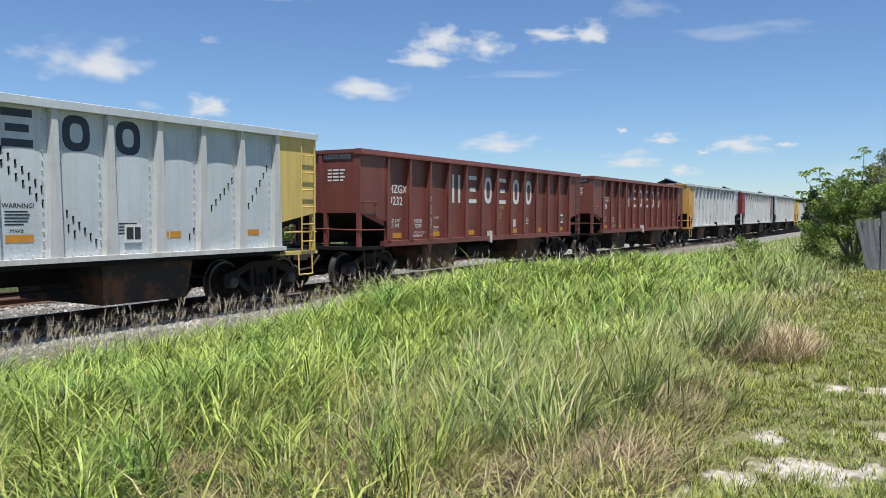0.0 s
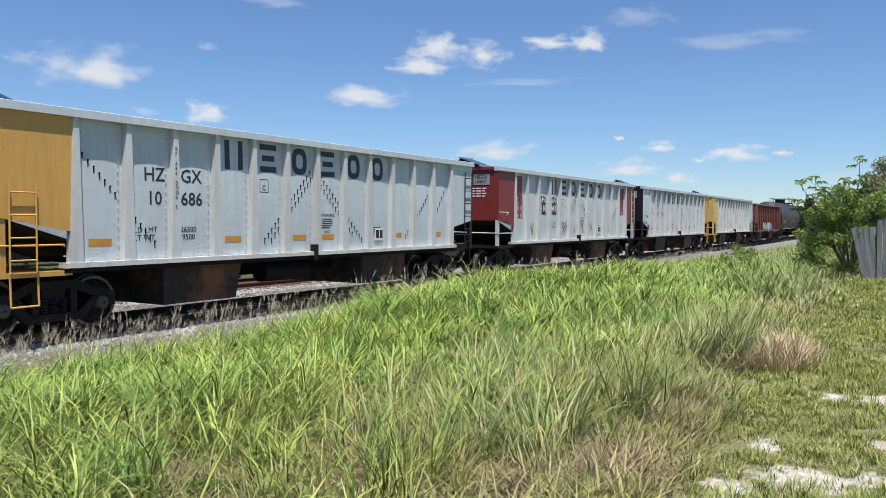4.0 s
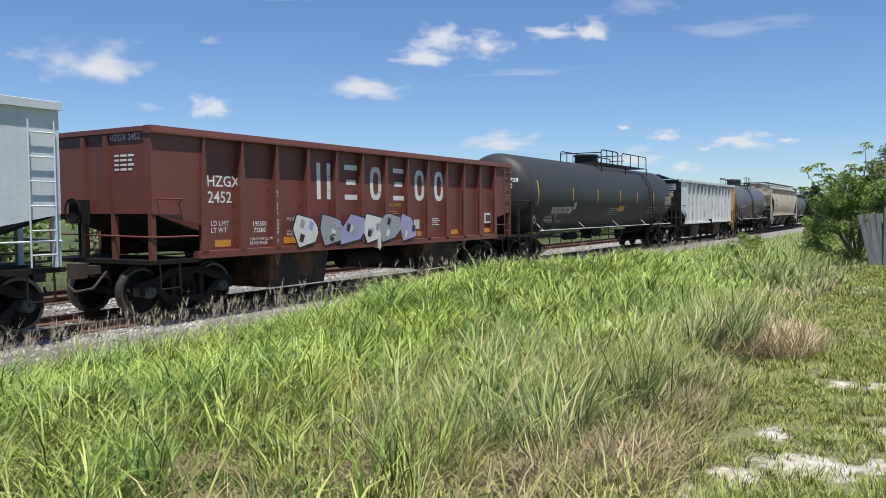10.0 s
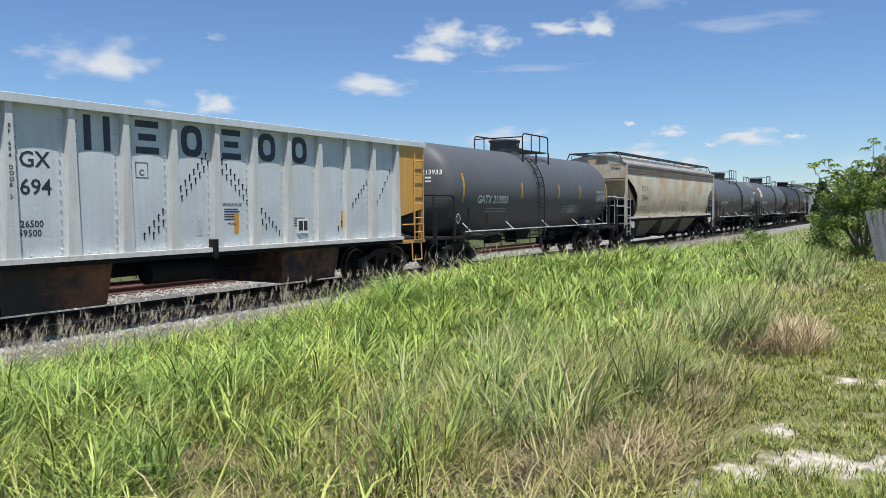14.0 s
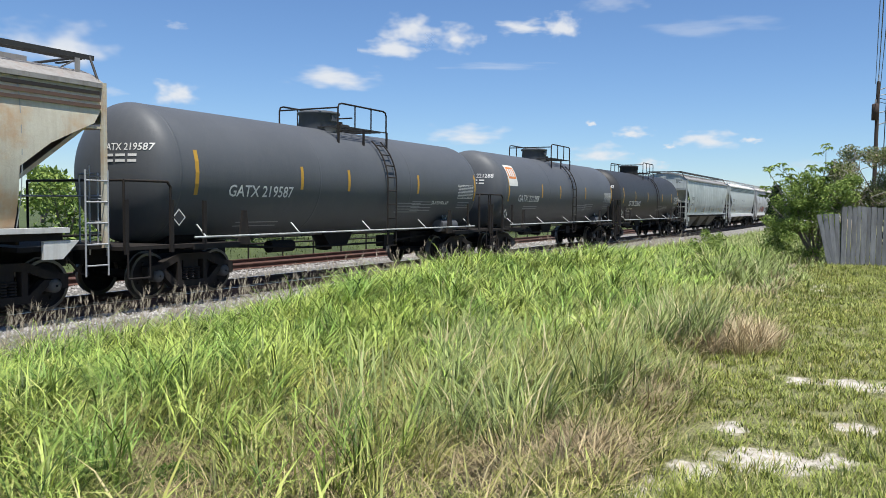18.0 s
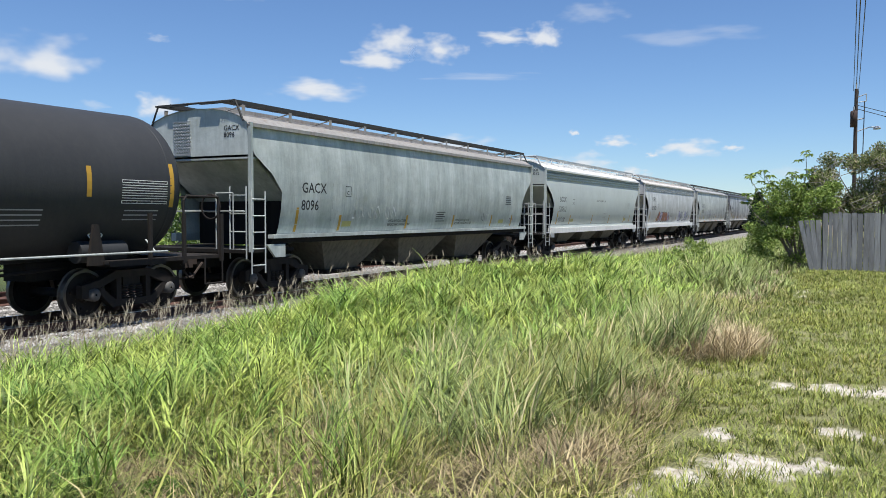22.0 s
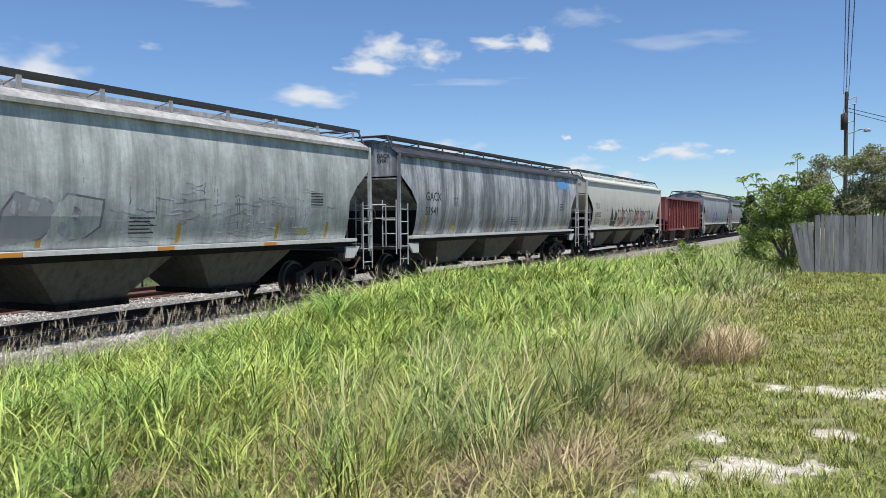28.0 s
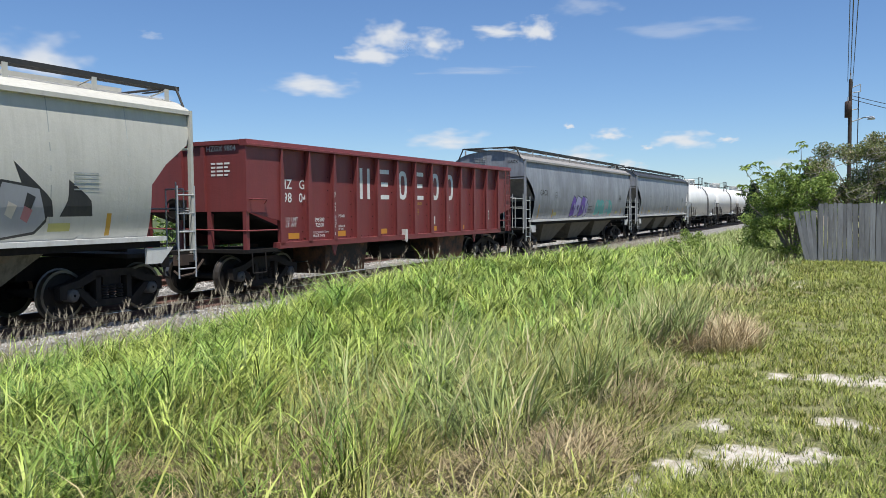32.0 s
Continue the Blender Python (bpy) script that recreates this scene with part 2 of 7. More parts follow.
def soil_material():
    """Dark litter under the tall grass, paler thatch under the lawn, and bare sand that shows in ragged patches."""
    m, n, l, p = nodes_of("verge_soil")
    tc = n.new("ShaderNodeTexCoord")
    v = tc.outputs["Object"]
    small, large = grain(n, l, v, 9, 6, 0.7), grain(n, l, v, 0.5, 4)
    rag = grain(n, l, v, 5.5, 8, 0.72, 0.2, 0.8)
    xyz = n.new("ShaderNodeSeparateXYZ")
    l.new(v, xyz.inputs[0])
    side = n.new("ShaderNodeMapRange")
    side.inputs[1].default_value, side.inputs[2].default_value = 1.0, 1.6
    l.new(xyz.outputs[1], side.inputs[0])
    tiny = grain(n, l, v, 55, 8, 0.75, 0.40, 0.60)
    thatch = blend(n, l, tiny, (0.045, 0.055, 0.016), (0.32, 0.32, 0.13))
    thatch = blend(n, l, times(n, l, large, 0.4), thatch, (0.20, 0.17, 0.10))
    litter = blend(n, l, small, (0.05, 0.039, 0.024), (0.37, 0.30, 0.205))
    c = blend(n, l, side.outputs[0], thatch, litter)
    # beyond the tracks the soil goes darker: tree shade is put into its colour
    beyond = n.new("ShaderNodeMapRange")
    beyond.inputs[1].default_value, beyond.inputs[2].default_value = 21.0, 22.5
    l.new(xyz.outputs[1], beyond.inputs[0])
    c = blend(n, l, beyond.outputs[0], c, blend(n, l, large, (0.03, 0.045, 0.013), (0.07, 0.095, 0.026)))
    total = None
    for x, y, a, b in SAND:
        mp = n.new("ShaderNodeMapping")
        mp.vector_type = "POINT"
        mp.inputs["Location"].default_value = (-x / a, -y / b, 0)
        mp.inputs["Scale"].default_value = (1 / a, 1 / b, 0)
        l.new(v, mp.inputs["Vector"])
        ln = n.new("ShaderNodeVectorMath")
        ln.operation = "LENGTH"
        l.new(mp.outputs[0], ln.inputs[0])
        near = n.new("ShaderNodeMapRange")
        near.inputs[1].default_value, near.inputs[2].default_value = 1.7, 0.2
        l.new(ln.outputs["Value"], near.inputs[0])
        if total is None:
            total = near.outputs[0]
        else:
            mx = n.new("ShaderNodeMath")
            mx.operation = "MAXIMUM"
            l.new(total, mx.inputs[0])
            l.new(near.outputs[0], mx.inputs[1])
            total = mx.outputs[0]
    mixed = n.new("ShaderNodeMath")
    mixed.operation = "MULTIPLY_ADD"
    l.new(rag, mixed.inputs[0])
    mixed.inputs[1].default_value = 0.9
    l.new(total, mixed.inputs[2])
    amount = mixed.outputs[0]
    bare = n.new("ShaderNodeMapRange")
    bare.inputs[1].default_value, bare.inputs[2].default_value = 0.92, 1.16
    l.new(amount, bare.inputs[0])
    sand = blend(n, l, small, (0.40, 0.345, 0.28), (0.66, 0.62, 0.575))
    sand = blend(n, l, times(n, l, grain(n, l, v, 7, 6, 0.7, 0.5, 0.68), 0.75), sand, (0.24, 0.20, 0.14))
    c = blend(n, l, bare.outputs[0], c, sand)
    l.new(c, p.inputs["Base Color"])
    p.inputs["Roughness"].default_value = 0.95
    relief(n, l, p, small, 0.8, 0.03)
    return m


# bare patches in the lawn: place and half widths
SAND = [(5.42, 0.52, 0.36, 0.32), (5.0, 0.88, 0.28, 0.20), (4.55, 1.12, 0.30, 0.18), (6.14, 0.82, 0.20, 0.13), (8.17, 0.48, 0.24, 0.15), (8.25, 0.0, 0.30, 0.34), (8.3, -0.5, 0.34, 0.5), (6.55, -0.05, 0.2, 0.28), (18.7, 0.8, 1.2, 0.2), (5.6, 0.12, 0.24, 0.16)]
M_SOIL = soil_material()
M_GRASS = leafy("green_blades", (0.035, 0.050, 0.009), (0.55, 0.545, 0.165), (0.60, 0.50, 0.27), glow=0.14, rough=0.55, patch=(0.78, 0.92, 0.80), share=0.86)
M_LUSH = leafy("lush_blades", (0.030, 0.062, 0.008), (0.535, 0.635, 0.145), (0.55, 0.57, 0.20), glow=0.16, rough=0.52, patch=(0.62, 0.82, 0.76))
M_FAR = leafy("far_blades", (0.10, 0.135, 0.040), (0.38, 0.45, 0.155), (0.50, 0.45, 0.25), glow=0.15, rough=0.55)
# blades beyond the tracks, coloured dark to take in the shade of trees
M_VERGE = leafy("far_verge_blades", (0.03, 0.05, 0.012), (0.17, 0.205, 0.06))
M_REED = leafy("reed_blades", (0.06, 0.085, 0.022), (0.36, 0.43, 0.15), (0.52, 0.45, 0.26), glow=0.15, rough=0.55, share=0.85)
M_DRY = leafy("dry_blades", (0.25, 0.185, 0.10), (0.74, 0.62, 0.39), glow=0.12)
M_THATCH = leafy("dead_thatch", (0.05, 0.034, 0.017), (0.62, 0.50, 0.29), glow=0.1)
M_SEED = leafy("seed_stalks", (0.16, 0.14, 0.10), (0.34, 0.29, 0.22))
M_LAWN = leafy("lawn_blades", (0.025, 0.045, 0.008), (0.44, 0.50, 0.12), (0.54, 0.46, 0.24), glow=0.15, rough=0.45, patch=(0.92, 0.86, 0.75), share=0.90)
M_LEAF = leafy("tree_leaves", (0.08, 0.145, 0.028), (0.35, 0.44, 0.11))
M_WEED = leafy("weed_leaves", (0.05, 0.12, 0.02), (0.16, 0.28, 0.05))
M_NEEDLE = leafy("conifer_needles", (0.02, 0.035, 0.018), (0.06, 0.085, 0.04))
M_LEAF_B = leafy("shrub_leaves", (0.07, 0.095, 0.03), (0.30, 0.33, 0.13), (0.44, 0.36, 0.25), share=0.84)
M_TWIG = plain("grey_twigs", (0.30, 0.27, 0.24))
M_BARK = speckled("grey_bark", (0.16, 0.13, 0.10), (0.28, 0.24, 0.20), 14)
def plank_material():
    """Weathered boards: a tone for each board, grain along it, dark stains."""
    m, n, l, p = nodes_of("weathered_plank")
    info = n.new("ShaderNodeObjectInfo")
    lines = grain(n, l, place(n, l, (26, 26, 0.8)), 2.0, 6, 0.7, 0.3, 0.7)
    stain = grain(n, l, place(n, l, (2.5, 2.5, 0.6)), 1.6, 5, 0.65, 0.45, 0.7)
    c = blend(n, l, info.outputs["Random"], (0.125, 0.132, 0.142), (0.25, 0.262, 0.275))
    c = blend(n, l, times(n, l, lines, 0.65), c, (0.10, 0.10, 0.105))
    c = blend(n, l, times(n, l, stain, 0.75), c, (0.065, 0.062, 0.062))
    l.new(c, p.inputs["Base Color"])
    p.inputs["Roughness"].default_value = 0.9
    relief(n, l, p, lines, 0.6, 0.01)
    return m


M_PLANK = plank_material()
M_POLE = paint("creosoted_pole", (0.055, 0.04, 0.034), (0.03, 0.026, 0.022), 0.5, rough=0.9, bump=0.4)
M_RUSTCAN = paint("rusty_can", (0.055, 0.032, 0.026), (0.04, 0.03, 0.025), 0.5, rough=0.8)
M_G_WHITE = plain("spray_white", (0.62, 0.62, 0.58))
M_G_PINK = plain("spray_pink", (0.34, 0.14, 0.15))
M_G_RUST = plain("spray_rust_red", (0.36, 0.13, 0.075))
M_G_LILAC = plain("spray_lilac", (0.34, 0.33, 0.50))
M_G_PURPLE = plain("spray_purple", (0.13, 0.06, 0.36))
M_G_TEAL = plain("spray_teal", (0.10, 0.36, 0.34))
M_G_OLIVE = plain("spray_olive", (0.38, 0.36, 0.12))
M_G_BONE = plain("spray_bone", (0.46, 0.42, 0.36))
M_G_BLUE = plain("spray_blue", (0.10, 0.30, 0.60))
M_G_GREY = plain("spray_grey", (0.30, 0.31, 0.33))
M_SIGN = plain("sign_orange", (0.60, 0.20, 0.045))
M_CABLE = plain("black_cable", (0.02, 0.02, 0.022))


# ---- mesh tools ----
class Form:
    """Gathers faces for one mesh."""

    def __init__(self):
        self.v, self.f, self.s = [], [], []

    def add(self, verts, faces, smooth=False):
        k = len(self.v)
        self.v += [tuple(p) for p in verts]
        self.f += [tuple(i + k for i in q) for q in faces]
        self.s += [smooth] * len(faces)
        return self

    def box(self, x0, x1, y0, y1, z0, z1):
        c = [(x, y, z) for x in (x0, x1) for y in (y0, y1) for z in (z0, z1)]
        return self.add(c, [(0, 1, 3, 2), (4, 6, 7, 5), (0, 4, 5, 1), (2, 3, 7, 6), (0, 2, 6, 4), (1, 5, 7, 3)])

    def prism(self, poly, axis, a, b):
        """A flat outline drawn out along an axis."""
        n = len(poly)
        put = {"x": lambda p, t: (t, p[0], p[1]), "y": lambda p, t: (p[0], t, p[1]), "z": lambda p, t: (p[0], p[1], t)}[axis]
        v = [put(p, a) for p in poly] + [put(p, b) for p in poly]
        f = [tuple(range(n))[::-1], tuple(range(n, 2 * n))] + [(i, (i + 1) % n, n + (i + 1) % n, n + i) for i in range(n)]
        return self.add(v, f)

    def rod(self, p, q, r, n=6, r2=None):
        p, q = Vector(p), Vector(q)
        d = (q - p).normalized()
        u = d.orthogonal().normalized()
        w = d.cross(u)
        r2 = r if r2 is None else r2
        v = []
        for c, k in ((p, r), (q, r2)):
            v += [c + (u * math.cos(2 * math.pi * i / n) + w * math.sin(2 * math.pi * i / n)) * k for i in range(n)]
        f = [(i, (i + 1) % n, n + (i + 1) % n, n + i) for i in range(n)]
        self.add(v, f, n > 5)
        return self.add(v, [tuple(range(n))[::-1], tuple(range(n, 2 * n))])

    def chain(self, points, r, n=6):
        for p, q in zip(points, points[1:]):
            self.rod(p, q, r, n)
        return self

    def lathe(self, profile, y, z, n=32, turn="x", smooth=True, at=0.0):
        """A profile of (along, radius) turned about an axis."""
        v, f = [], []
        for a, r in profile:
            for i in range(n):
                c, s = math.cos(2 * math.pi * i / n) * r, math.sin(2 * math.pi * i / n) * r
                v.append((a, y + c, z + s) if turn == "x" else (at + c, a + y, z + s) if turn == "y" else (at + c, y + s, z + a))
        for k in range(len(profile) - 1):
            f += [(k * n + i, k * n + (i + 1) % n, (k + 1) * n + (i + 1) % n, (k + 1) * n + i) for i in range(n)]
        return self.add(v, f, smooth)

    def mesh(self, name):
        m = bpy.data.meshes.new(name)
        m.from_pydata(self.v, [], self.f)
        m.polygons.foreach_set("use_smooth", self.s)
        m.update()
        return m


def part(name, form, material, parent, label="", at=None):
    """Links a form, or a mesh that is made already, as one mesh object under a thing or a part."""
    m = form.mesh(name) if isinstance(form, Form) else form
    if material and not m.materials:
        m.materials.append(material)
    ob = new(name, m)
    ob.parent = parent
    if at:
        ob.location = at
    if label:
        ob["label"] = label
    return ob


def mesh_from_arrays(name, verts, loops, sizes, material, smooth=False):
    m = bpy.data.meshes.new(name)
    m.vertices.add(len(verts))
    m.vertices.foreach_set("co", np.asarray(verts, np.float32).ravel())
    m.loops.add(len(loops))
    m.loops.foreach_set("vertex_index", np.asarray(loops, np.int32))
    m.polygons.add(len(sizes))
    start = np.concatenate(([0], np.cumsum(sizes)[:-1])).astype(np.int32)
    m.polygons.foreach_set("loop_start", start)
    m.polygons.foreach_set("use_smooth", np.full(len(sizes), smooth))
    m.update(calc_edges=True)
    m.materials.append(material)
    return m


LETTERING = {}


def letters(text, size):
    """The outline of a text in the built-in font as a thin mesh, in the plane y = 0, read from -y, from x = 0."""
    if text not in LETTERING:
        c = bpy.data.curves.new("lettering", "FONT")
        c.body, c.size, c.extrude, c.resolution_u, c.offset = text, 1.0, 0.0, 2, 0.0 if "M" in text else 0.012
        c.space_line = 0.95
        ob = new("lettering", c)
        bpy.context.view_layer.update()
        m = bpy.data.meshes.new_from_object(ob.evaluated_get(bpy.context.evaluated_depsgraph_get()))
        LETTERING[text] = ([tuple(v.co) for v in m.vertices], [tuple(p.vertices) for p in m.polygons])
        bpy.data.objects.remove(ob)
        bpy.data.curves.remove(c)
        bpy.data.meshes.remove(m)
    v, f = LETTERING[text]
    return [(x * size, 0.0, y * size) for x, y, z in v], f


# ---- ground and railway ----
TRACK_Y = 13.4
SECOND_Y = 18.05
# the railway swings slightly towards the lawn and climbs gently
TRACK = pose(0, 0, 0, 0, -0.258, -0.7)


def smooth(a, b, t):
    t = np.clip((t - a) / (b - a), 0, 1)
    return t * t * (3 - 2 * t)


def edge_of_lawn(x):
    """How far the mown lawn reaches towards the track."""
    return 1.28 + 0.18 * np.sin(x * 0.9) + 0.12 * np.sin(x * 2.3 + 1)


def ground_height(x, y):
    x, y = np.asarray(x, float), np.asarray(y, float)
    z = 0.33 - 0.20 * smooth(1.2, 5.0, y) - 0.62 * smooth(6.0, 10.2, y)
    z = z + 0.36 * np.exp(-((x - 15) / 6.5) ** 2 - ((y - 6.2) / 2.0) ** 2)
    z = z + 0.05 * np.sin(x * 0.7) * np.cos(y * 0.9) * smooth(1.5, 3.0, y) * (1 - smooth(9, 10.5, y))
    z = z + 0.35 * smooth(21.5, 25.0, y)
    return z


def axis_steps(*spans):
    out = []
    for a, b, n in spans:
        out += list(np.linspace(a, b, n, endpoint=False))
    return np.array(out + [spans[-1][1]])


def make_ground():
    xs = axis_steps((-1500, -60, 12), (-60, 0, 20), (0, 40, 120), (40, 120, 60), (120, 400, 20), (400, 2400, 14))
    ys = axis_steps((-1500, -60, 12), (-60, -4, 20), (-4, 12, 70), (12, 30, 36), (30, 120, 24), (120, 2000, 14))
    gx, gy = np.meshgrid(xs, ys, indexing="ij")
    v = np.stack([gx, gy, ground_height(gx, gy)], -1).reshape(-1, 3)
    nx, ny = len(xs), len(ys)
    i, j = np.meshgrid(np.arange(nx - 1), np.arange(ny - 1), indexing="ij")
    a = (i * ny + j).ravel()
    q = np.stack([a, a + ny, a + ny + 1, a + 1], -1)
    m = mesh_from_arrays("ground", v, q.ravel(), np.full(len(q), 4), M_SOIL, True)
    tagged(new("ground", m), "sandy soil of the trackside verge and lawn", "ground", kind="structure")


make_ground()


def make_bed(y0, name):
    prof = [(y0 - 2.75, -12.0), (y0 - 2.75, -0.75), (y0 - 1.75, -0.18), (y0 + 1.75, -0.18), (y0 + 2.75, -0.75), (y0 + 2.75, -12.0)]
    f = Form().prism(prof, "x", -400, 1600)
    ob = new(name, f.mesh(name))
    ob.data.materials.append(M_BALLAST)
    ob.matrix_world = TRACK
    tagged(ob, "grey crushed stone ballast under the rails", "ballast", kind="structure")


make_bed(TRACK_Y, "ballast_bed_1")
make_bed(SECOND_Y, "ballast_bed_2")

RAIL_FORM = [(-0.07, -0.17), (0.07, -0.17), (0.07, -0.155), (0.012, -0.12), (0.012, -0.04), (0.036, -0.03), (0.036, -0.004), (0.03, 0.0),
             (-0.03, 0.0), (-0.036, -0.004), (-0.036, -0.03), (-0.012, -0.04), (-0.012, -0.12), (-0.07, -0.155)]


def make_rails():
    for y0 in (TRACK_Y, SECOND_Y):
        for side in (-0.7535, 0.7535):
            f = Form().prism(RAIL_FORM, "x", -400, 1600)
            ob = new("rail", f.mesh("rail"))
            ob.data.materials.append(M_RAIL)
            if y0 == TRACK_Y:
                ob.data.materials.append(M_RAILTOP)
                for p in ob.data.polygons:
                    if p.normal.z > 0.9 and p.center.z > -0.002:
                        p.material_index = 1
            ob.matrix_world = TRACK @ pose(0, y0 + side, 0)
            tagged(ob, "rusty steel rail spiked to wooden sleepers" if y0 != TRACK_Y else "steel rail with a polished head under the train", "rail", "rails of the two tracks", "structure")


make_rails()


def make_sleepers():
    rng = random.Random(4)
    for y0 in (TRACK_Y, SECOND_Y):
        near = Form().box(-0.115, 0.115, -1.3, 1.3, -0.30, -0.165).mesh("sleeper")
        near.materials.append(M_TIE)
        bed = tagged(new("sleepers", None), "weathered wooden sleepers bedded in ballast", "sleepers", kind="structure")
        bed.matrix_world = TRACK @ pose(0, y0, 0)
        far = Form()
        for k in range(-60, 400):
            x = k * 0.53 + rng.uniform(-0.03, 0.03)
            if 2 < x < 60:
                part("sleeper", near, None, bed, at=(x, rng.uniform(-0.04, 0.04), 0))
            else:
                far.box(x - 0.115, x + 0.115, -1.3, 1.3, -0.30, -0.165)
        ob = part("far_sleepers", far, M_TIE, bed)
        ob["kind"] = "stuff"


make_sleepers()


def make_stones():
    rng = np.random.default_rng(5)
    n = 28000
    x = 6 + rng.random(n) ** 1.6 * 50
    band = rng.random(n)
    y = np.where(band < 0.5, rng.uniform(10.75, 12.5, n), np.where(band < 0.53, rng.uniform(12.7, 14.1, n), rng.uniform(14.3, 17.3, n)))
    d1, d2 = np.abs(y - TRACK_Y), np.abs(y - SECOND_Y)
    d = np.minimum(d1, d2)
    z = np.where(d < 1.75, -0.18, -0.18 - (d - 1.75) * 0.57)
    z = np.maximum(z, ground_height(x, y))
    r = rng.uniform(0.018, 0.045, n) * (1 + x / 60)
    corner = np.array([[1, 0, 0], [-1, 0, 0], [0, 1, 0], [0, -1, 0], [0, 0, 1], [0, 0, -1]], float)
    face = np.array([[0, 2, 4], [2, 1, 4], [1, 3, 4], [3, 0, 4], [2, 0, 5], [1, 2, 5], [3, 1, 5], [0, 3, 5]])
    v = corner[None] * rng.uniform(0.6, 1.3, (n, 6, 1)) * r[:, None, None]
    a = rng.uniform(0, 6.3, n)
    c, s = np.cos(a)[:, None], np.sin(a)[:, None]
    v = np.stack([v[..., 0] * c - v[..., 1] * s, v[..., 0] * s + v[..., 1] * c, v[..., 2] * 0.8], -1)
    v += np.stack([x, y, z], -1)[:, None]
    loops = (face[None] + 6 * np.arange(n)[:, None, None]).reshape(-1)
    m = mesh_from_arrays("ballast_stones", v.reshape(-1, 3), loops, np.full(n * 8, 3), M_STONE)
    ob = new("ballast_stones", m)
    ob.matrix_world = TRACK
    tagged(ob, "loose pale grey ballast stones beside the rails", "gravel", kind="stuff")


make_stones()

# ---- train ----
CARS = []
BOGIES = []
MESHES = {}


def once(key, make):
    if key not in MESHES:
        MESHES[key] = make()
    return MESHES[key]


def wheelset_form():
    f = Form()
    for s in (-1, 1):
        prof = [(-0.065, 0.02), (-0.065, 0.13), (-0.02, 0.16), (-0.02, 0.37), (-0.065, 0.40), (-0.065, 0.452), (0.045, 0.457), (0.05, 0.485), (0.07, 0.485), (0.07, 0.40), (0.02, 0.37), (0.02, 0.16), (0.065, 0.13), (0.065, 0.02)]
        f.lathe([(s * 0.755 - s * a, r) for a, r in prof], 0, 0, 22, "y", False)
        for k in range(4):
            a = k * math.pi / 2 + 0.3
            f.rod((math.cos(a) * 0.27, s * 0.70, math.sin(a) * 0.27), (math.cos(a) * 0.27, s * 0.815, math.sin(a) * 0.27), 0.035, 6)
    f.rod((0, -1.0, 0), (0, 1.0, 0), 0.085, 10)
    return f


def wheelset_mesh():
    m = wheelset_form().mesh("wheelset")
    m.materials.append(M_STEEL)
    m.materials.append(M_TREAD)
    for p in m.polygons:
        c = p.center
        if math.hypot(c.x, c.z) > 0.41:
            p.material_index = 1
    return m


def side_frame_form(y):
    f = Form()
    a, b = y - 0.08, y + 0.08
    f.prism([(-1.15, .40), (-1.15, .64), (-.80, .71), (-.40, .88), (.40, .88), (.80, .71), (1.15, .64), (1.15, .40), (1.02, .40), (1.0, .56), (.74, .58), (.36, .74), (-.36, .74), (-.74, .58), (-1.0, .56), (-1.02, .40)], "y", a, b)
    f.prism([(-.86, .56), (-.5, .20), (.5, .20), (.86, .56), (.70, .57), (.42, .33), (-.42, .33), (-.70, .57)], "y", a, b)
    f.box(-.40, -.29, a, b, .30, .78).box(.29, .40, a, b, .30, .78)
    return f


def spring_form(y):
    f = Form()
    for x in (-0.17, 0.0, 0.17):
        for k in range(5):
            f.lathe([(0.34 + k * 0.05, 0.05), (0.35 + k * 0.05, 0.078), (0.375 + k * 0.05, 0.078), (0.385 + k * 0.05, 0.05)], y, 0, 8, "z", True, x)
    return f


def add_bogie(car, x):
    if BOGIES:
        b = copy_thing(BOGIES[0], pose(x, 0, 0))
        b.parent = car
        BOGIES.append(b)
        return b
    f = Form().box(-0.2, 0.2, -1.02, 1.02, 0.50, 0.74).box(-0.3, 0.3, -0.35, 0.35, 0.74, 0.84)
    b = part("bogie", f, M_STEEL, car, "cast steel four-wheel bogie", (x, 0, 0))
    for s in (-1, 1):
        part("side_frame", side_frame_form(s * 1.0), M_STEEL, b)
        part("spring_nest", spring_form(s * 1.0), M_STEEL, b)["kind"] = "stuff"
        for ax in (-0.89, 0.89):
            part("bearing", Form().lathe([(-0.13, 0.02), (-0.13, 0.09), (-0.10, 0.12), (0.10, 0.12)] if s < 0 else [(0.13, 0.02), (0.13, 0.09), (0.10, 0.12), (-0.10, 0.12)], s * 1.0, 0.457, 12, "y", True, ax), M_CAP, b, "worn grey bearing cap")
    w = wheelset_mesh()
    for ax in (-0.89, 0.89):
        part("wheelset", w, None, b, "steel wheels with bright worn treads", (ax, 0, 0.4575))
    BOGIES.append(b)
    return b


def coupler_form(x, way):
    f = Form().box(min(x, x - way * 0.75), max(x, x - way * 0.75), -0.09, 0.09, 0.80, 0.96)
    k = x + way * 0.0
    f.prism([(k, -0.16), (k + way * 0.22, -0.18), (k + way * 0.30, 0.02), (k + way * 0.16, 0.05), (k + way * 0.14, 0.17), (k, 0.15)], "z", 0.74, 1.02)
    f.chain([(k - way * 0.3, -0.3, 0.85), (k - way * 0.02, -0.28, 0.55), (k + way * 0.25, -0.15, 0.5), (k + way * 0.3, 0, 0.62)], 0.025, 5)
    return f


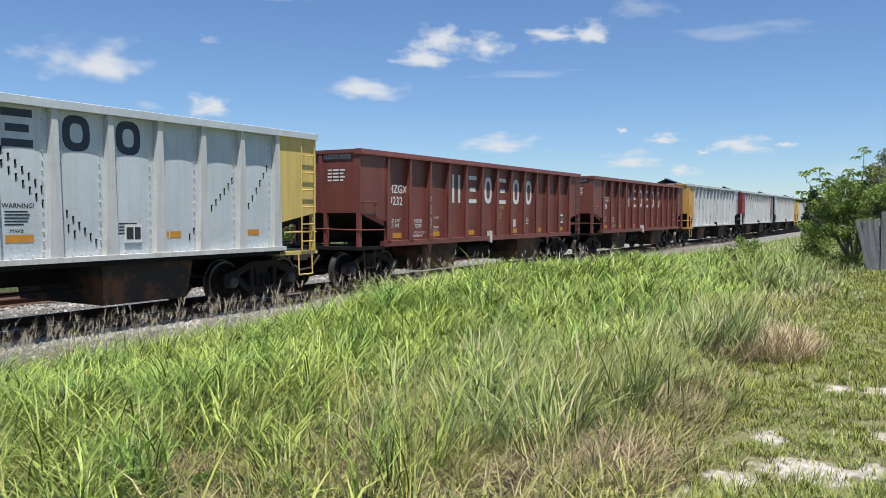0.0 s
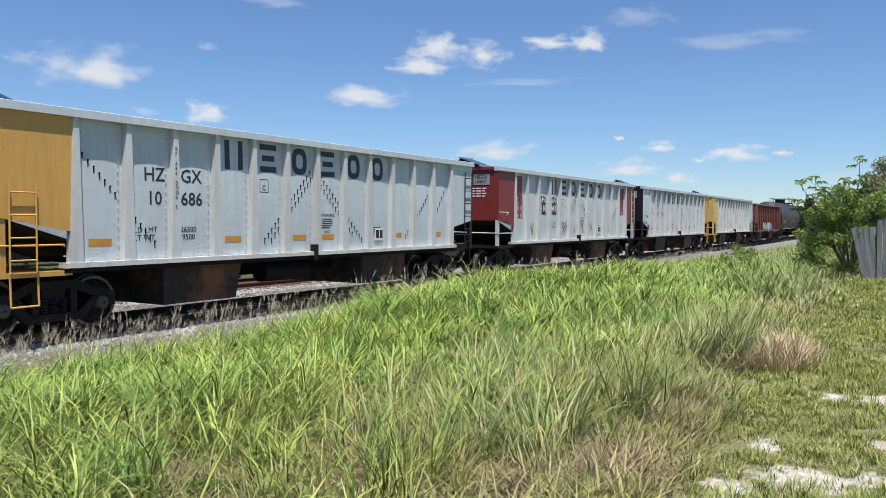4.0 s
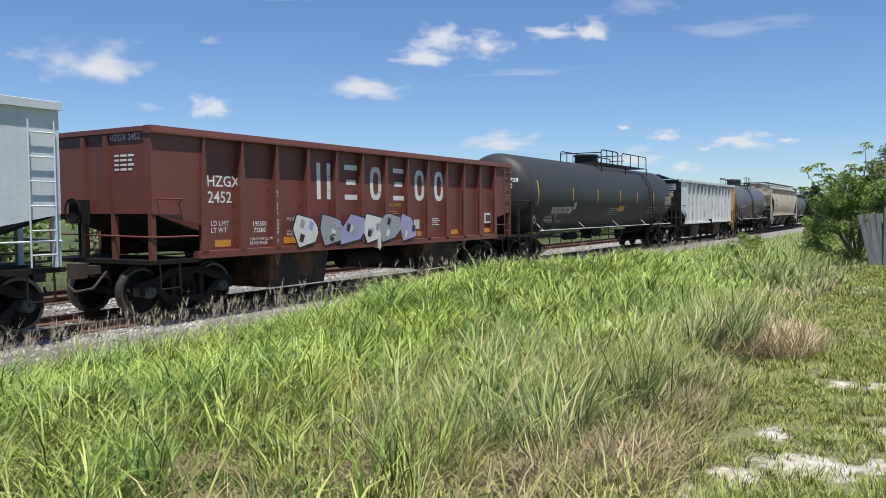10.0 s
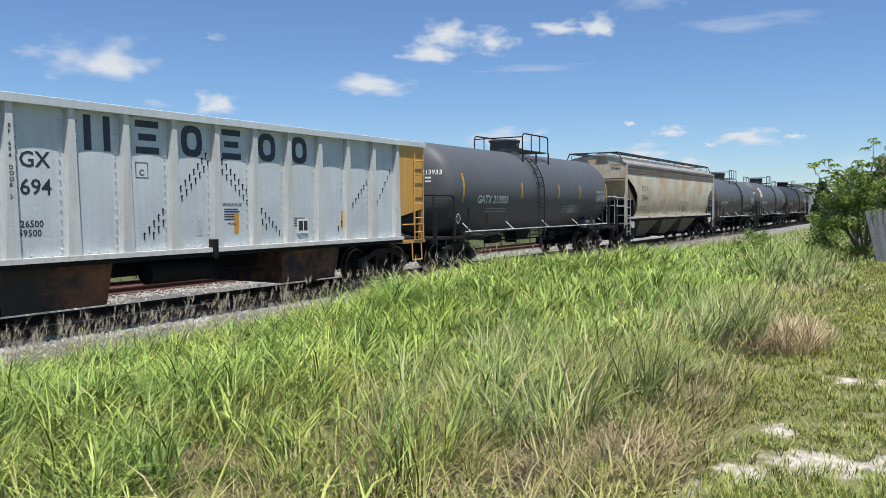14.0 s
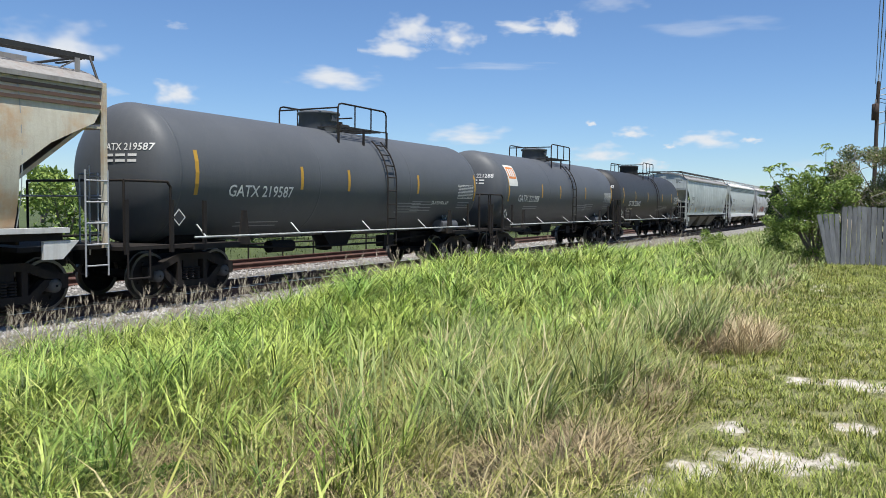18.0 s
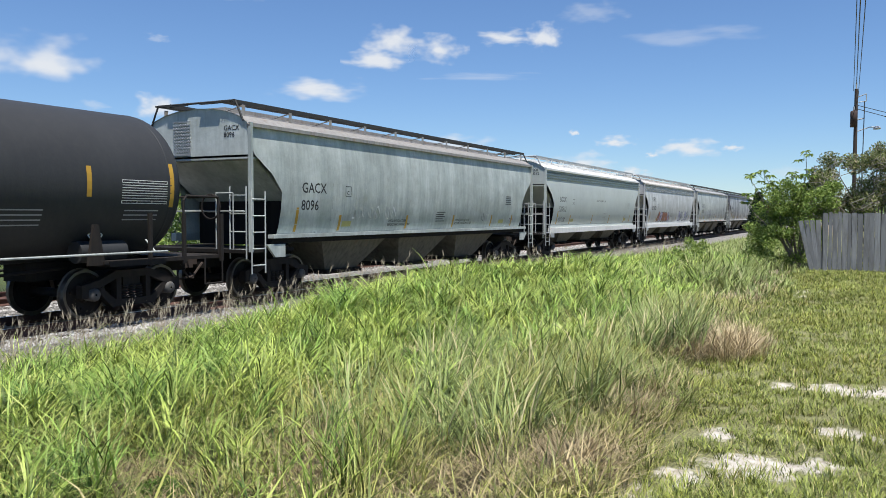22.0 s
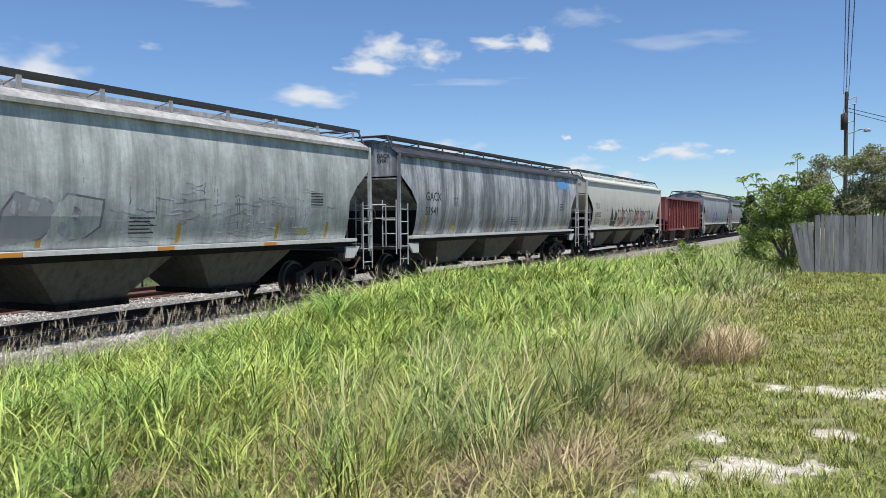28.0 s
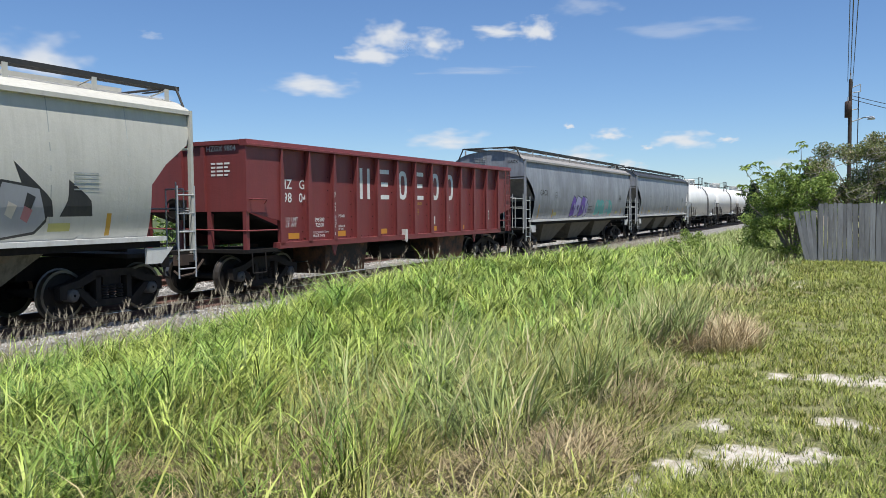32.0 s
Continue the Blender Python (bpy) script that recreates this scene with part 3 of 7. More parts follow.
def write(car, text, x, y, z, size, material, name="lettering", squeeze=1.0, lean=0.0):
    """A line of text on the near side of a car; lean tips it back along the shell."""
    if "\n" in text and len(text) > 2 * text.count("\n") + 2:
        for j, line in enumerate(text.split("\n")):
            write(car, line, x, y, z - j * size * 0.95, size, material, name, squeeze, lean)
        return
    v, fc = letters(text, size)
    f = Form().add([(x + a * squeeze, (y(x + a, z + c) if callable(y) else y) + c * lean, z + c) for a, b, c in v], fc)
    ob = part(name, f, material, car)
    if "\n" in text:
        ob["kind"] = "stuff"


def sheet(x0, x1, z0, z1, y, form=None, nx=2, nz=2):
    """A small flat patch that lies on a surface y(x, z)."""
    form = form or Form()
    xs = [x0 + (x1 - x0) * k / nx for k in range(nx + 1)]
    zs = [z0 + (z1 - z0) * k / nz for k in range(nz + 1)]
    v = [(x, y(x, z) if callable(y) else y, z) for z in zs for x in xs]
    return form.add(v, [(j * (nx + 1) + i, j * (nx + 1) + i + 1, (j + 1) * (nx + 1) + i + 1, (j + 1) * (nx + 1) + i) for j in range(nz) for i in range(nx)])


def bars(car, x, y, z, widths, height, gap, material, name="small_print"):
    """Small unreadable lines as plain bars."""
    f = Form()
    for k, w in enumerate(widths):
        sheet(x, x + w, z - k * gap, z - k * gap + height, y, f, 3, 1)
    ob = part(name, f, material, car)
    ob["kind"] = "stuff"
    return ob


def plate(car, x0, x1, y, z0, z1, material, name="reflector"):
    return part(name, sheet(x0, x1, z0, z1, y, nx=3, nz=7), material, car)


def block(car, x, y, z, w, h, material, k):
    """One plain shape of the painted row along the side: uprights, level bars or a rounded ring."""
    f = Form()
    t = 0.27 * w
    if k == 0:
        sheet(x, x + t, z, z + h, y, f, 2, 4)
        sheet(x + w - t, x + w, z, z + h, y, f, 2, 4)
    elif k in (1, 3):
        for j in range(3):
            a = z + (h - t * 0.9) * j / 2
            sheet(x + (0.12 * w if j == 1 else 0.0), x + w - (0.12 * w if j == 1 else 0.0), a, a + t * 0.9, y, f, 4, 1)
    else:
        # rings with cut corners
        n, cx, cz = 20, x + w / 2, z + h / 2
        ring = []
        for j in range(n):
            a = 2 * math.pi * (j + 0.5) / n
            c, q = math.cos(a), math.sin(a)
            r = (abs(c) ** 3 + abs(q) ** 3) ** (-1 / 3)
            ring.append((c * r, q * r))
        v = []
        for c, q in ring:
            for e in (0.0, t):
                px, pz = cx + c * (w / 2 - e), cz + q * (h / 2 - e)
                v.append((px, y(px, pz), pz))
        f.add(v, [(2 * j, 2 * ((j + 1) % n), 2 * ((j + 1) % n) + 1, 2 * j + 1) for j in range(n)])
    return part("painted_block", f, material, car)


def new_car(name, s, label, category, group="cars of the freight train"):
    car = tagged(new(name), label, category, group)
    car.matrix_world = TRACK @ pose(s, TRACK_Y, 0)
    CARS.append((car, s))
    return car


def ladder_form(x0, x1, y, z0, z1, n, r=0.016):
    f = Form().rod((x0, y, z0), (x0, y, z1), r).rod((x1, y, z0), (x1, y, z1), r)
    for k in range(n):
        z = z0 + (z1 - z0) * (k + 0.5) / n
        f.rod((x0, y, z), (x1, y, z), r * 0.85)
    return f


def bowed(gap, ys, low, top, out):
    """A side sheet pressed slightly outward between its posts."""
    f = Form()
    n = 8
    v = [(gap * i / n, -ys - out * math.sin(math.pi * i / n) * math.sin(math.pi * (j / n) ** 0.8), low + (top - low) * j / n) for j in range(n + 1) for i in range(n + 1)]
    f.add(v, [(j * (n + 1) + i, j * (n + 1) + i + 1, (j + 1) * (n + 1) + i + 1, (j + 1) * (n + 1) + i) for j in range(n) for i in range(n)], True)
    return f.box(0.0, gap, -ys + 0.002, -ys + 0.02, low, top)


def ballast_car(s, L, body, front, rear, kind, label, mark=(), roof=True):
    """An open ballast hopper. kind is 'grey' (wide tapered posts) or 'red' (thin deep posts)."""
    car = new_car("ballast_hopper", s, label, "freight car")
    grey = kind == "grey"
    low, top, ys = 1.20, (3.58 if grey else 3.38), 1.46
    n = 13
    ends = 1.27 if grey else 1.18
    gap = (L - 2 * ends) / (n - 1)
    xs = [ends + gap * k for k in range(n)]
    out = 0.028 if grey else 0.006
    panel = once(("panel", body.name, L), lambda: bowed(gap, ys, low, top, out).mesh("side_panel"))
    if grey:
        post = once(("post", M_POST.name), lambda: Form().prism([(-0.12, low - 0.06), (0.12, low - 0.06), (0.05, top), (-0.05, top)], "y", -ys - 0.13, -ys).mesh("side_post"))
    else:
        post = once(("thin_post", body.name), lambda: Form().prism([(-ys, low - 0.06), (-ys - 0.13, low - 0.06), (-ys - 0.15, 2.9), (-ys - 0.15, top), (-ys, top)], "x", -0.012, 0.012).prism([(-0.085, low - 0.06), (0.085, low - 0.06), (0.075, 2.5), (0.014, top), (-0.014, top), (-0.075, 2.5)], "y", -ys - 0.16, -ys - 0.135).mesh("side_post"))
    for k in range(n - 1):
        part("side_panel", panel, body, car, at=(xs[k], 0, 0))
    for x in xs:
        part("side_post", post, M_POST if grey else body, car, at=(x, 0, 0))
    for e, mat in ((0, front), (1, rear)):
        post_paint = M_GREY if mat is M_DARKRED else mat
        m = (lambda x: x) if e == 0 else (lambda x: L - x)
        quad = [(m(0.0), top), (m(ends), top), (m(ends), 1.70), (m(0.0), 1.93)]
        for y0 in (-ys - 0.10, ys + 0.08):
            part("end_side_panel", Form().prism(quad, "y", y0, y0 + 0.02), mat if not grey or mat in (M_YELLOW, M_ORANGE, M_DARKRED) else body, car)
        f = Form().box(min(m(0), m(0.03)), max(m(0), m(0.03)), -ys - 0.08, ys + 0.08, 1.93, top + 0.05)
        for y in (-0.34, 0.34):
            f.box(min(m(-0.06), m(0)), max(m(-0.06), m(0)), y - 0.05, y + 0.05, 1.93, top)
        part("end_sheet", f, mat, car)
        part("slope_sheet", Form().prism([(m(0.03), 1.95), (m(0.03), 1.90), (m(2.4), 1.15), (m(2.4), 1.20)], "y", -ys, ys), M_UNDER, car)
        for y in (-ys - 0.08, ys - 0.02, -0.5, 0.4):
            part("end_post", Form().box(min(m(0), m(0.1)), max(m(0), m(0.1)), y, y + 0.1, 1.04, 1.94), post_paint, car)
        part("end_platform", Form().box(min(m(-0.05), m(1.2)), max(m(-0.05), m(1.2)), -ys - 0.1, ys + 0.1, 1.0, 1.08), mat if mat in (M_YELLOW, M_ORANGE) else M_UNDER, car)
        part("handrail", Form().chain([(m(1.05), -ys - 0.1, 1.5), (m(0.0), -ys - 0.1, 1.5), (m(-0.02), ys, 1.55)], 0.018), post_paint, car)
        if e or mat in (M_YELLOW, M_ORANGE):
            part("side_ladder", ladder_form(m(0.12), m(0.55), -ys - 0.16, 1.1, 3.4 if e else 2.5, 6 if e else 4), post_paint, car)
        else:
            part("grab_iron", Form().chain([(m(0.1), -ys - 0.1, 2.2), (m(0.1), -ys - 0.18, 2.2), (m(0.6), -ys - 0.18, 2.2), (m(0.6), -ys - 0.1, 2.1)], 0.016), post_paint, car)
        part("step", Form().chain([(m(0.15), -ys - 0.1, 1.0), (m(0.15), -ys - 0.12, 0.55), (m(0.6), -ys - 0.12, 0.55), (m(0.6), -ys - 0.1, 1.0)], 0.018), mat if mat in (M_YELLOW, M_ORANGE) else M_UNDER, car)
        part("coupler", coupler_form(m(-0.35), -1 if e == 0 else 1), M_COUPLER, car)
        part("end_sill", Form().box(min(m(0), m(3.2)), max(m(0), m(3.2)), -0.3, 0.3, 0.72, 1.0), M_UNDER, car)
        add_bogie(car, m(1.2))
    chord = M_GREY if grey else body
    part("top_chord", Form().prism([(-ys - 0.17, top), (-ys - 0.17, top + (0.13 if grey else 0.045)), (-ys - 0.14 if grey else -ys - 0.155, top + (0.14 if grey else 0.05)), (-ys - 0.14, top + 0.14), (-ys + 0.06, top + 0.14), (-ys + 0.06, top)], "x", -0.02, L + 0.02), chord, car)
    part("top_chord", Form().box(-0.02, L + 0.02, ys - 0.06, ys + 0.2, top, top + 0.13), chord, car)
    part("end_chord", Form().box(-0.05, 0.12, -ys + 0.06, ys - 0.06, top + 0.04, top + 0.13), front, car)
    part("end_chord", Form().box(L - 0.12, L + 0.05, -ys + 0.06, ys - 0.06, top + 0.04, top + 0.13), rear, car)
    part("side_sill", Form().box(1.05, L - 1.05, -ys - 0.16, -ys + 0.05, low - (0.085 if grey else 0.14), low), M_SILL if grey else body, car)
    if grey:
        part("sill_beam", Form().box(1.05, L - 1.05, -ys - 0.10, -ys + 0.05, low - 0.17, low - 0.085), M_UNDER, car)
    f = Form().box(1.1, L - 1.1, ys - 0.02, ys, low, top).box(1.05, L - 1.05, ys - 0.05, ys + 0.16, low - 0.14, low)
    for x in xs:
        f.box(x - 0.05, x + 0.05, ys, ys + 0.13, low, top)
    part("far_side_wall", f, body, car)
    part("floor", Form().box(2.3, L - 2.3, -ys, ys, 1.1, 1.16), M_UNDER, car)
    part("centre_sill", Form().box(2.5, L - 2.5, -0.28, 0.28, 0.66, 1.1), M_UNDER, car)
    for a, b in ((3.2, 5.2), (9.4, 11.4)):
        part("chute", Form().add([(a, -1.35, 1.1), (b, -1.35, 1.1), (b, 1.35, 1.1), (a, 1.35, 1.1), (a + 0.08, -1.25, 0.30), (b - 0.08, -1.25, 0.30), (b - 0.08, 1.25, 0.30), (a + 0.08, 1.25, 0.30)],
             [(0, 1, 5, 4), (1, 2, 6, 5), (2, 3, 7, 6), (3, 0, 4, 7), (4, 5, 6, 7)]), M_CHUTE, car, "rusty discharge chute")
    part("brake_tank", Form().rod((6.2, -0.9, 0.75), (7.7, -0.9, 0.75), 0.22, 12), M_UNDER, car)
    part("brake_rod", Form().chain([(2.4, -0.7, 0.62), (6.0, -0.8, 0.6), (8.0, -0.75, 0.6), (L - 2.4, -0.7, 0.62)], 0.02, 5), M_UNDER, car)
    # painted row of shapes on the side
    ink = M_INK if grey else M_WHITE

    def y(x, z):
        u, w = ((x - ends) / gap) % 1.0, min(1.0, max(0.0, (z - low) / (top - low)))
        return -ys - 0.0035 - out * math.sin(math.pi * u) * math.sin(math.pi * w ** 0.8)

    for k in range(6):
        if grey:
            block(car, 4.62 + 1.0 * k, y, 2.935, 0.50, 0.59, M_NAVY, k)
        else:
            block(car, 4.65 + 1.028 * k, y, 2.24, 0.50, 0.84, M_WHITE, k)
    if grey:
        rust_marks = Form()
        for x0, z0, x1, z1 in ((1.45, 3.0, 2.9, 1.5), (5.75, 1.5, 7.2, 3.0), (5.95, 1.5, 7.25, 2.85), (7.5, 3.0, 9.2, 1.45), (7.5, 2.8, 8.8, 1.6), (11.2, 1.5, 12.3, 2.6), (12.75, 2.1, 13.3, 2.9)):
            steps = max(5, round(abs(x1 - x0) / 0.105))
            for k in range(steps + 1):
                x, z = x0 + (x1 - x0) * k / steps, z0 + (z1 - z0) * k / steps
                if abs((x - ends) / gap % 1.0 - 0.5) > 0.38:
                    continue
                q = y(x, z)
                rust_marks.add([(x - 0.008, q, z - 0.10), (x + 0.008, q, z - 0.10), (x + 0.016, q, z + 0.02), (x - 0.016, q, z + 0.02)], [(0, 1, 2, 3)])
                rust_marks.rod((x, q + 0.01, z + 0.02), (x, q - 0.02, z + 0.02), 0.015, 5)
        part("bolt_pattern", rust_marks, M_UNDER, car)["kind"] = "stuff"
        riv = Form()
        for x in xs:
            for k in range(14):
                z = 1.3 + k * 0.16
                riv.box(x - 0.17, x - 0.15, -ys - 0.03, -ys, z, z + 0.02).box(x + 0.15, x + 0.17, -ys - 0.03, -ys, z, z + 0.02)
            for k in range(1, 6):
                if x < xs[-1]:
                    riv.box(x + gap * k / 6 - 0.012, x + gap * k / 6 + 0.012, -ys - 0.03, -ys, 1.225, 1.25)
        part("rivets", riv, M_SILL, car)["kind"] = "stuff"
        down = "RF " + mark[3][0] + (" DOOR 2" if mark[3][0] == "571" else " DOOR 3")
        write(car, "\n".join(down), xs[2] - 0.03, -ys - 0.134, 3.19, 0.094, M_INK)
        tag_x = (1.55, 4.62, 6.64, 7.65, 10.55, 12.6)
        upright = mark[3][0] in ("443", "694")
        for x in (1.55, 6.6, 10.0, 13.1) if upright else tag_x[:2] + tag_x[3:] if mark[3][0] == "571" else tag_x:
            if upright:
                plate(car, x + 1.3, x + 1.42, y, 1.46, 1.86, M_MARKORANGE)
            else:
                plate(car, x, x + 0.45, y, 1.46, 1.58, M_MARKORANGE)
        if upright:
            for x in (4.65, 7.7, 11.4):
                plate(car, x + 2.3, x + 2.42, y, 1.44, 1.72, M_HOP_E, "dull_reflector")
        plate(car, 10.3, 10.75, y, 1.44, 1.62, M_SILL, "notice")
        box_form = Form()
        for a, b, c, d in ((5.6, 5.86, 2.50, 2.515), (5.6, 5.86, 2.765, 2.78), (5.6, 5.615, 2.515, 2.765), (5.845, 5.86, 2.515, 2.765)):
            sheet(a, b, c, d, y, box_form, 1, 1)
        part("stencil_box", box_form, M_INK, car)
        write(car, "C", 5.67, y, 2.55, 0.15, M_INK)
    else:
        for x in (1.55, 3.52, 5.62, 8.68, 10.72, 12.78):
            plate(car, x, x + 0.42, y, 1.26, 1.40, M_MARKORANGE)
        for x in (xs[2], xs[-3]):
            part("gusset", Form().prism([(x - 0.13, low - 0.14), (x + 0.13, low - 0.14), (x, low - 0.42)], "y", -ys - 0.12, -ys - 0.09), body, car)
        plate(car, 8.72, 9.0, y, 1.46, 1.72, M_SILL, "notice")
        bolts = Form()
        for x in xs:
            for k in range(5):
                z = 1.42 + k * 0.34
                bolts.rod((x - 0.13, -ys - 0.002, z), (x - 0.13, -ys - 0.014, z), 0.013, 6)
            for k in range(1, 6):
                if x < xs[-1]:
                    bolts.rod((x + gap * k / 6, -ys - 0.002, 1.235), (x + gap * k / 6, -ys - 0.012, 1.235), 0.010, 5)
        part("bolts", bolts, M_UNDER, car)["kind"] = "stuff"
    num = "".join(t for t, *_ in mark[2:4]) if grey else mark[1][0]
    if grey:
        if roof:
            part("number_board", Form().box(-0.012, -0.006, -1.22, -0.62, 3.12, 3.48), M_GALV, car)
            write_end(car, "HZGX\n" + num, -0.66, 3.33, 0.17, M_INK, -0.015)
        tidy = M_WHITE if front in (M_BLACK, M_DARKRED) else M_INK
    else:
        write_end(car, "HZGX " + num.replace(" ", ""), -0.42, 3.28, 0.17, M_WHITE)
        tidy = M_WHITE
    f = Form()
    for k in range(4):
        z = 2.98 - 0.085 * k
        for a, b in ((-0.55, -0.68), (-0.72, -0.9), (-0.94, -1.1 + 0.05 * (k % 2))):
            f.add([(-0.006, a, z), (-0.006, b, z), (-0.006, b, z + 0.042), (-0.006, a, z + 0.042)], [(0, 1, 2, 3)])
    part("small_print", f, tidy, car)["kind"] = "stuff"
    part("brake_gear", Form().box(-0.22, -0.02, 0.2, 0.55, 1.75, 2.2).rod((-0.12, 0.38, 1.1), (-0.12, 0.38, 1.75), 0.03).lathe([(-0.26, 0.2), (-0.28, 0.23), (-0.26, 0.25), (-0.24, 0.23), (-0.26, 0.2)], 0.38, 2.0, 16), M_UNDER, car)
    for text, x, z, size, mat in mark:
        upon_post = text[1] == "\n"
        write(car, text, xs[2] - 0.05 if upon_post else x, -ys - 0.1635 if upon_post else y, z, size, mat or ink)
    bars(car, 7.64 if grey else 7.54, y, 1.93, (0.36, 0.4, 0.38, 0.36, 0.3), 0.022, 0.05, ink if grey else M_MARKYELLOW)
    bars(car, 9.65, y, 1.72, (0.36, 0.42, 0.3, 0.4), 0.024, 0.055, ink)
    a, z = (9.76, 1.40) if grey else (12.82, 1.56)
    part("tare_panel", Form().box(a, a + 0.35, -ys - 0.034, -ys, z, z + 0.32), M_WHITE, car)
    part("tare_panel_mark", Form().box(a + 0.03, a + 0.17, -ys - 0.038, -ys - 0.034, z + 0.06, z + 0.27).box(a + 0.2, a + 0.32, -ys - 0.038, -ys - 0.034, z + 0.06, z + 0.27), M_INK, car)
    a = 7.2 if grey else 6.8
    part("door_latch", Form().box(a, a + 0.12, -ys - 0.19, -ys - 0.05, 1.02, 1.36).rod((a + 0.03, -ys - 0.2, 0.98), (a + 0.03, -ys - 0.2, 1.3), 0.02), M_UNDER if grey else M_SILL, car)
    if roof and grey:
        f = Form().prism([(-0.80, 3.76), (-0.1, 4.02), (0.55, 3.76)], "x", 0.0, 0.72)
        part("canopy_frame", f, M_BLACK if front is M_BLACK else M_UNDER, car)
        part("solar_panel", Form().add([(-0.08, -0.88, 3.75), (0.8, -0.88, 3.75), (0.8, -0.1, 4.03), (-0.08, -0.1, 4.03), (-0.08, -0.88, 3.78), (0.8, -0.88, 3.78), (0.8, -0.1, 4.06), (-0.08, -0.1, 4.06)],
             [(0, 3, 2, 1), (4, 5, 6, 7), (0, 1, 5, 4), (1, 2, 6, 5), (2, 3, 7, 6), (3, 0, 4, 7)]), M_SOLAR, car, "tilted dark solar panel")
        part("canopy_lip", Form().box(-0.1, 0.83, -0.92, -0.87, 3.73, 3.79), M_GALV, car)
        part("canopy_ridge", Form().box(-0.1, 0.83, -0.14, -0.06, 4.04, 4.075), M_GALV, car)
    return car


def write_end(car, text, y0, z, size, material, x=-0.006):
    """Text on the front wall of a car."""
    for j, line in enumerate(text.split("\n")):
        v, fc = letters(line, size)
        part("lettering", Form().add([(x, y0 - a, z - j * size * 0.95 + c) for a, b, c in v], fc), material, car)


def graffiti(car, x0, x1, z0, z1, fills, outline, surface, seed, n=6, spikes=False):
    """Sprayed lettering too wild to read: bulging outlined shapes side by side."""
    rng = random.Random(seed)
    w = (x1 - x0) / n

    def shard(pts, off, material, name):
        """A polygon laid on the side in thin level strips, so that it follows the curve."""
        lo, hi = min(q[1] for q in pts), max(q[1] for q in pts)
        f = Form()
        steps = max(4, int((hi - lo) / 0.09))
        rows_cut = []
        for k in range(steps + 1):
            z = lo + (hi - lo) * min(0.999, max(0.001, k / steps))
            hits = []
            for (xa, za), (xb, zb) in zip(pts, pts[1:] + pts[:1]):
                if (za <= z) != (zb <= z):
                    hits.append(xa + (xb - xa) * (z - za) / (zb - za))
            rows_cut.append((z, min(hits), max(hits)) if len(hits) > 1 else None)
        for a, b in zip(rows_cut, rows_cut[1:]):
            if a and b:
                f.add([(a[1], surface(a[1], a[0]) - off, a[0]), (a[2], surface(a[2], a[0]) - off, a[0]), (b[2], surface(b[2], b[0]) - off, b[0]), (b[1], surface(b[1], b[0]) - off, b[0])], [(0, 1, 2, 3)])
        if f.f:
            part(name, f, material, car)

    def letter(cx, grow, off, material, name, pts):
        mz = (z0 + z1) / 2
        shard([(cx + (x - cx) * grow, mz + (z - mz) * grow) for x, z in pts], off, material, name)

    if spikes:
        for k in range(n + 4):
            a = x0 - 0.9 + (x1 - x0 + 1.5) * k / (n + 3)
            shard([(a - 0.3, z1 - 0.55), (a + 0.35, z1 - 0.55), (a + 0.3, z1 - 0.25), (a + rng.uniform(-0.4, 0.1), z1 + rng.uniform(0.05, 0.38)), (a - 0.15, z1 - 0.25)], 0.003, outline, "graffiti_spike")
    for k in range(n):
        cx = x0 + w * (k + 0.5) + rng.uniform(-0.1, 0.1) * w
        sl = rng.uniform(-0.25, 0.25) * w
        pts = [(cx - w * rng.uniform(0.4, 0.6) - sl, z0), (cx + w * rng.uniform(0.1, 0.3) - sl, z0 + rng.uniform(0, 0.1)), (cx + w * rng.uniform(0.45, 0.65), z0 + (z1 - z0) * rng.uniform(0.3, 0.5)),
               (cx + w * rng.uniform(0.35, 0.6) + sl, z1 - rng.uniform(0, 0.15)), (cx - w * rng.uniform(0.1, 0.3) + sl, z1), (cx - w * rng.uniform(0.4, 0.6), z0 + (z1 - z0) * rng.uniform(0.5, 0.7))]
        o = 0.005 + 0.001 * (k % 3)
        letter(cx, 1.12, o, outline, "graffiti_outline", pts)
        letter(cx, 1.02, o + 0.003, fills[k % len(fills)], "graffiti_fill", pts)
        mz = (z0 + z1) / 2
        h = (z1 - z0) / 2
        for q in range(3):
            a, b = cx + rng.uniform(-0.3, 0.3) * w, mz + rng.uniform(-0.6, 0.5) * h
            shard([(a - 0.10 * w, b - 0.25 * h), (a + 0.06 * w, b - 0.3 * h), (a + 0.16 * w, b + 0.2 * h), (a - 0.02 * w, b + 0.34 * h)], o + 0.006, (outline, fills[(k + 1) % len(fills)], fills[(k + 2) % len(fills)])[q], "graffiti_detail")
    return car


def scrawl(car, x0, z0, size, surface, material, seed, n=5):
    """A thin sprayed scribble."""
    rng = random.Random(seed)
    f = Form()
    for k in range(n):
        pts = []
        for i in range(9):
            t = i / 8
            x = x0 + size * (k * 0.8 + 0.5 * math.sin(4 * t + k) + rng.uniform(-0.1, 0.1))
            z = z0 + size * (0.6 * math.cos(5 * t + 2 * k) + rng.uniform(-0.1, 0.1))
            pts.append((x, surface(x, z) - 0.004, z))
        for a, b in zip(pts, pts[1:]):
            d = 0.022
            f.add([(a[0] - d, a[1], a[2] - d), (a[0] + d, a[1], a[2] + d), (b[0] + d, b[1], b[2] + d), (b[0] - d, b[1], b[2] - d)], [(0, 1, 2, 3)])
    part("graffiti_scrawl", f, material, car)


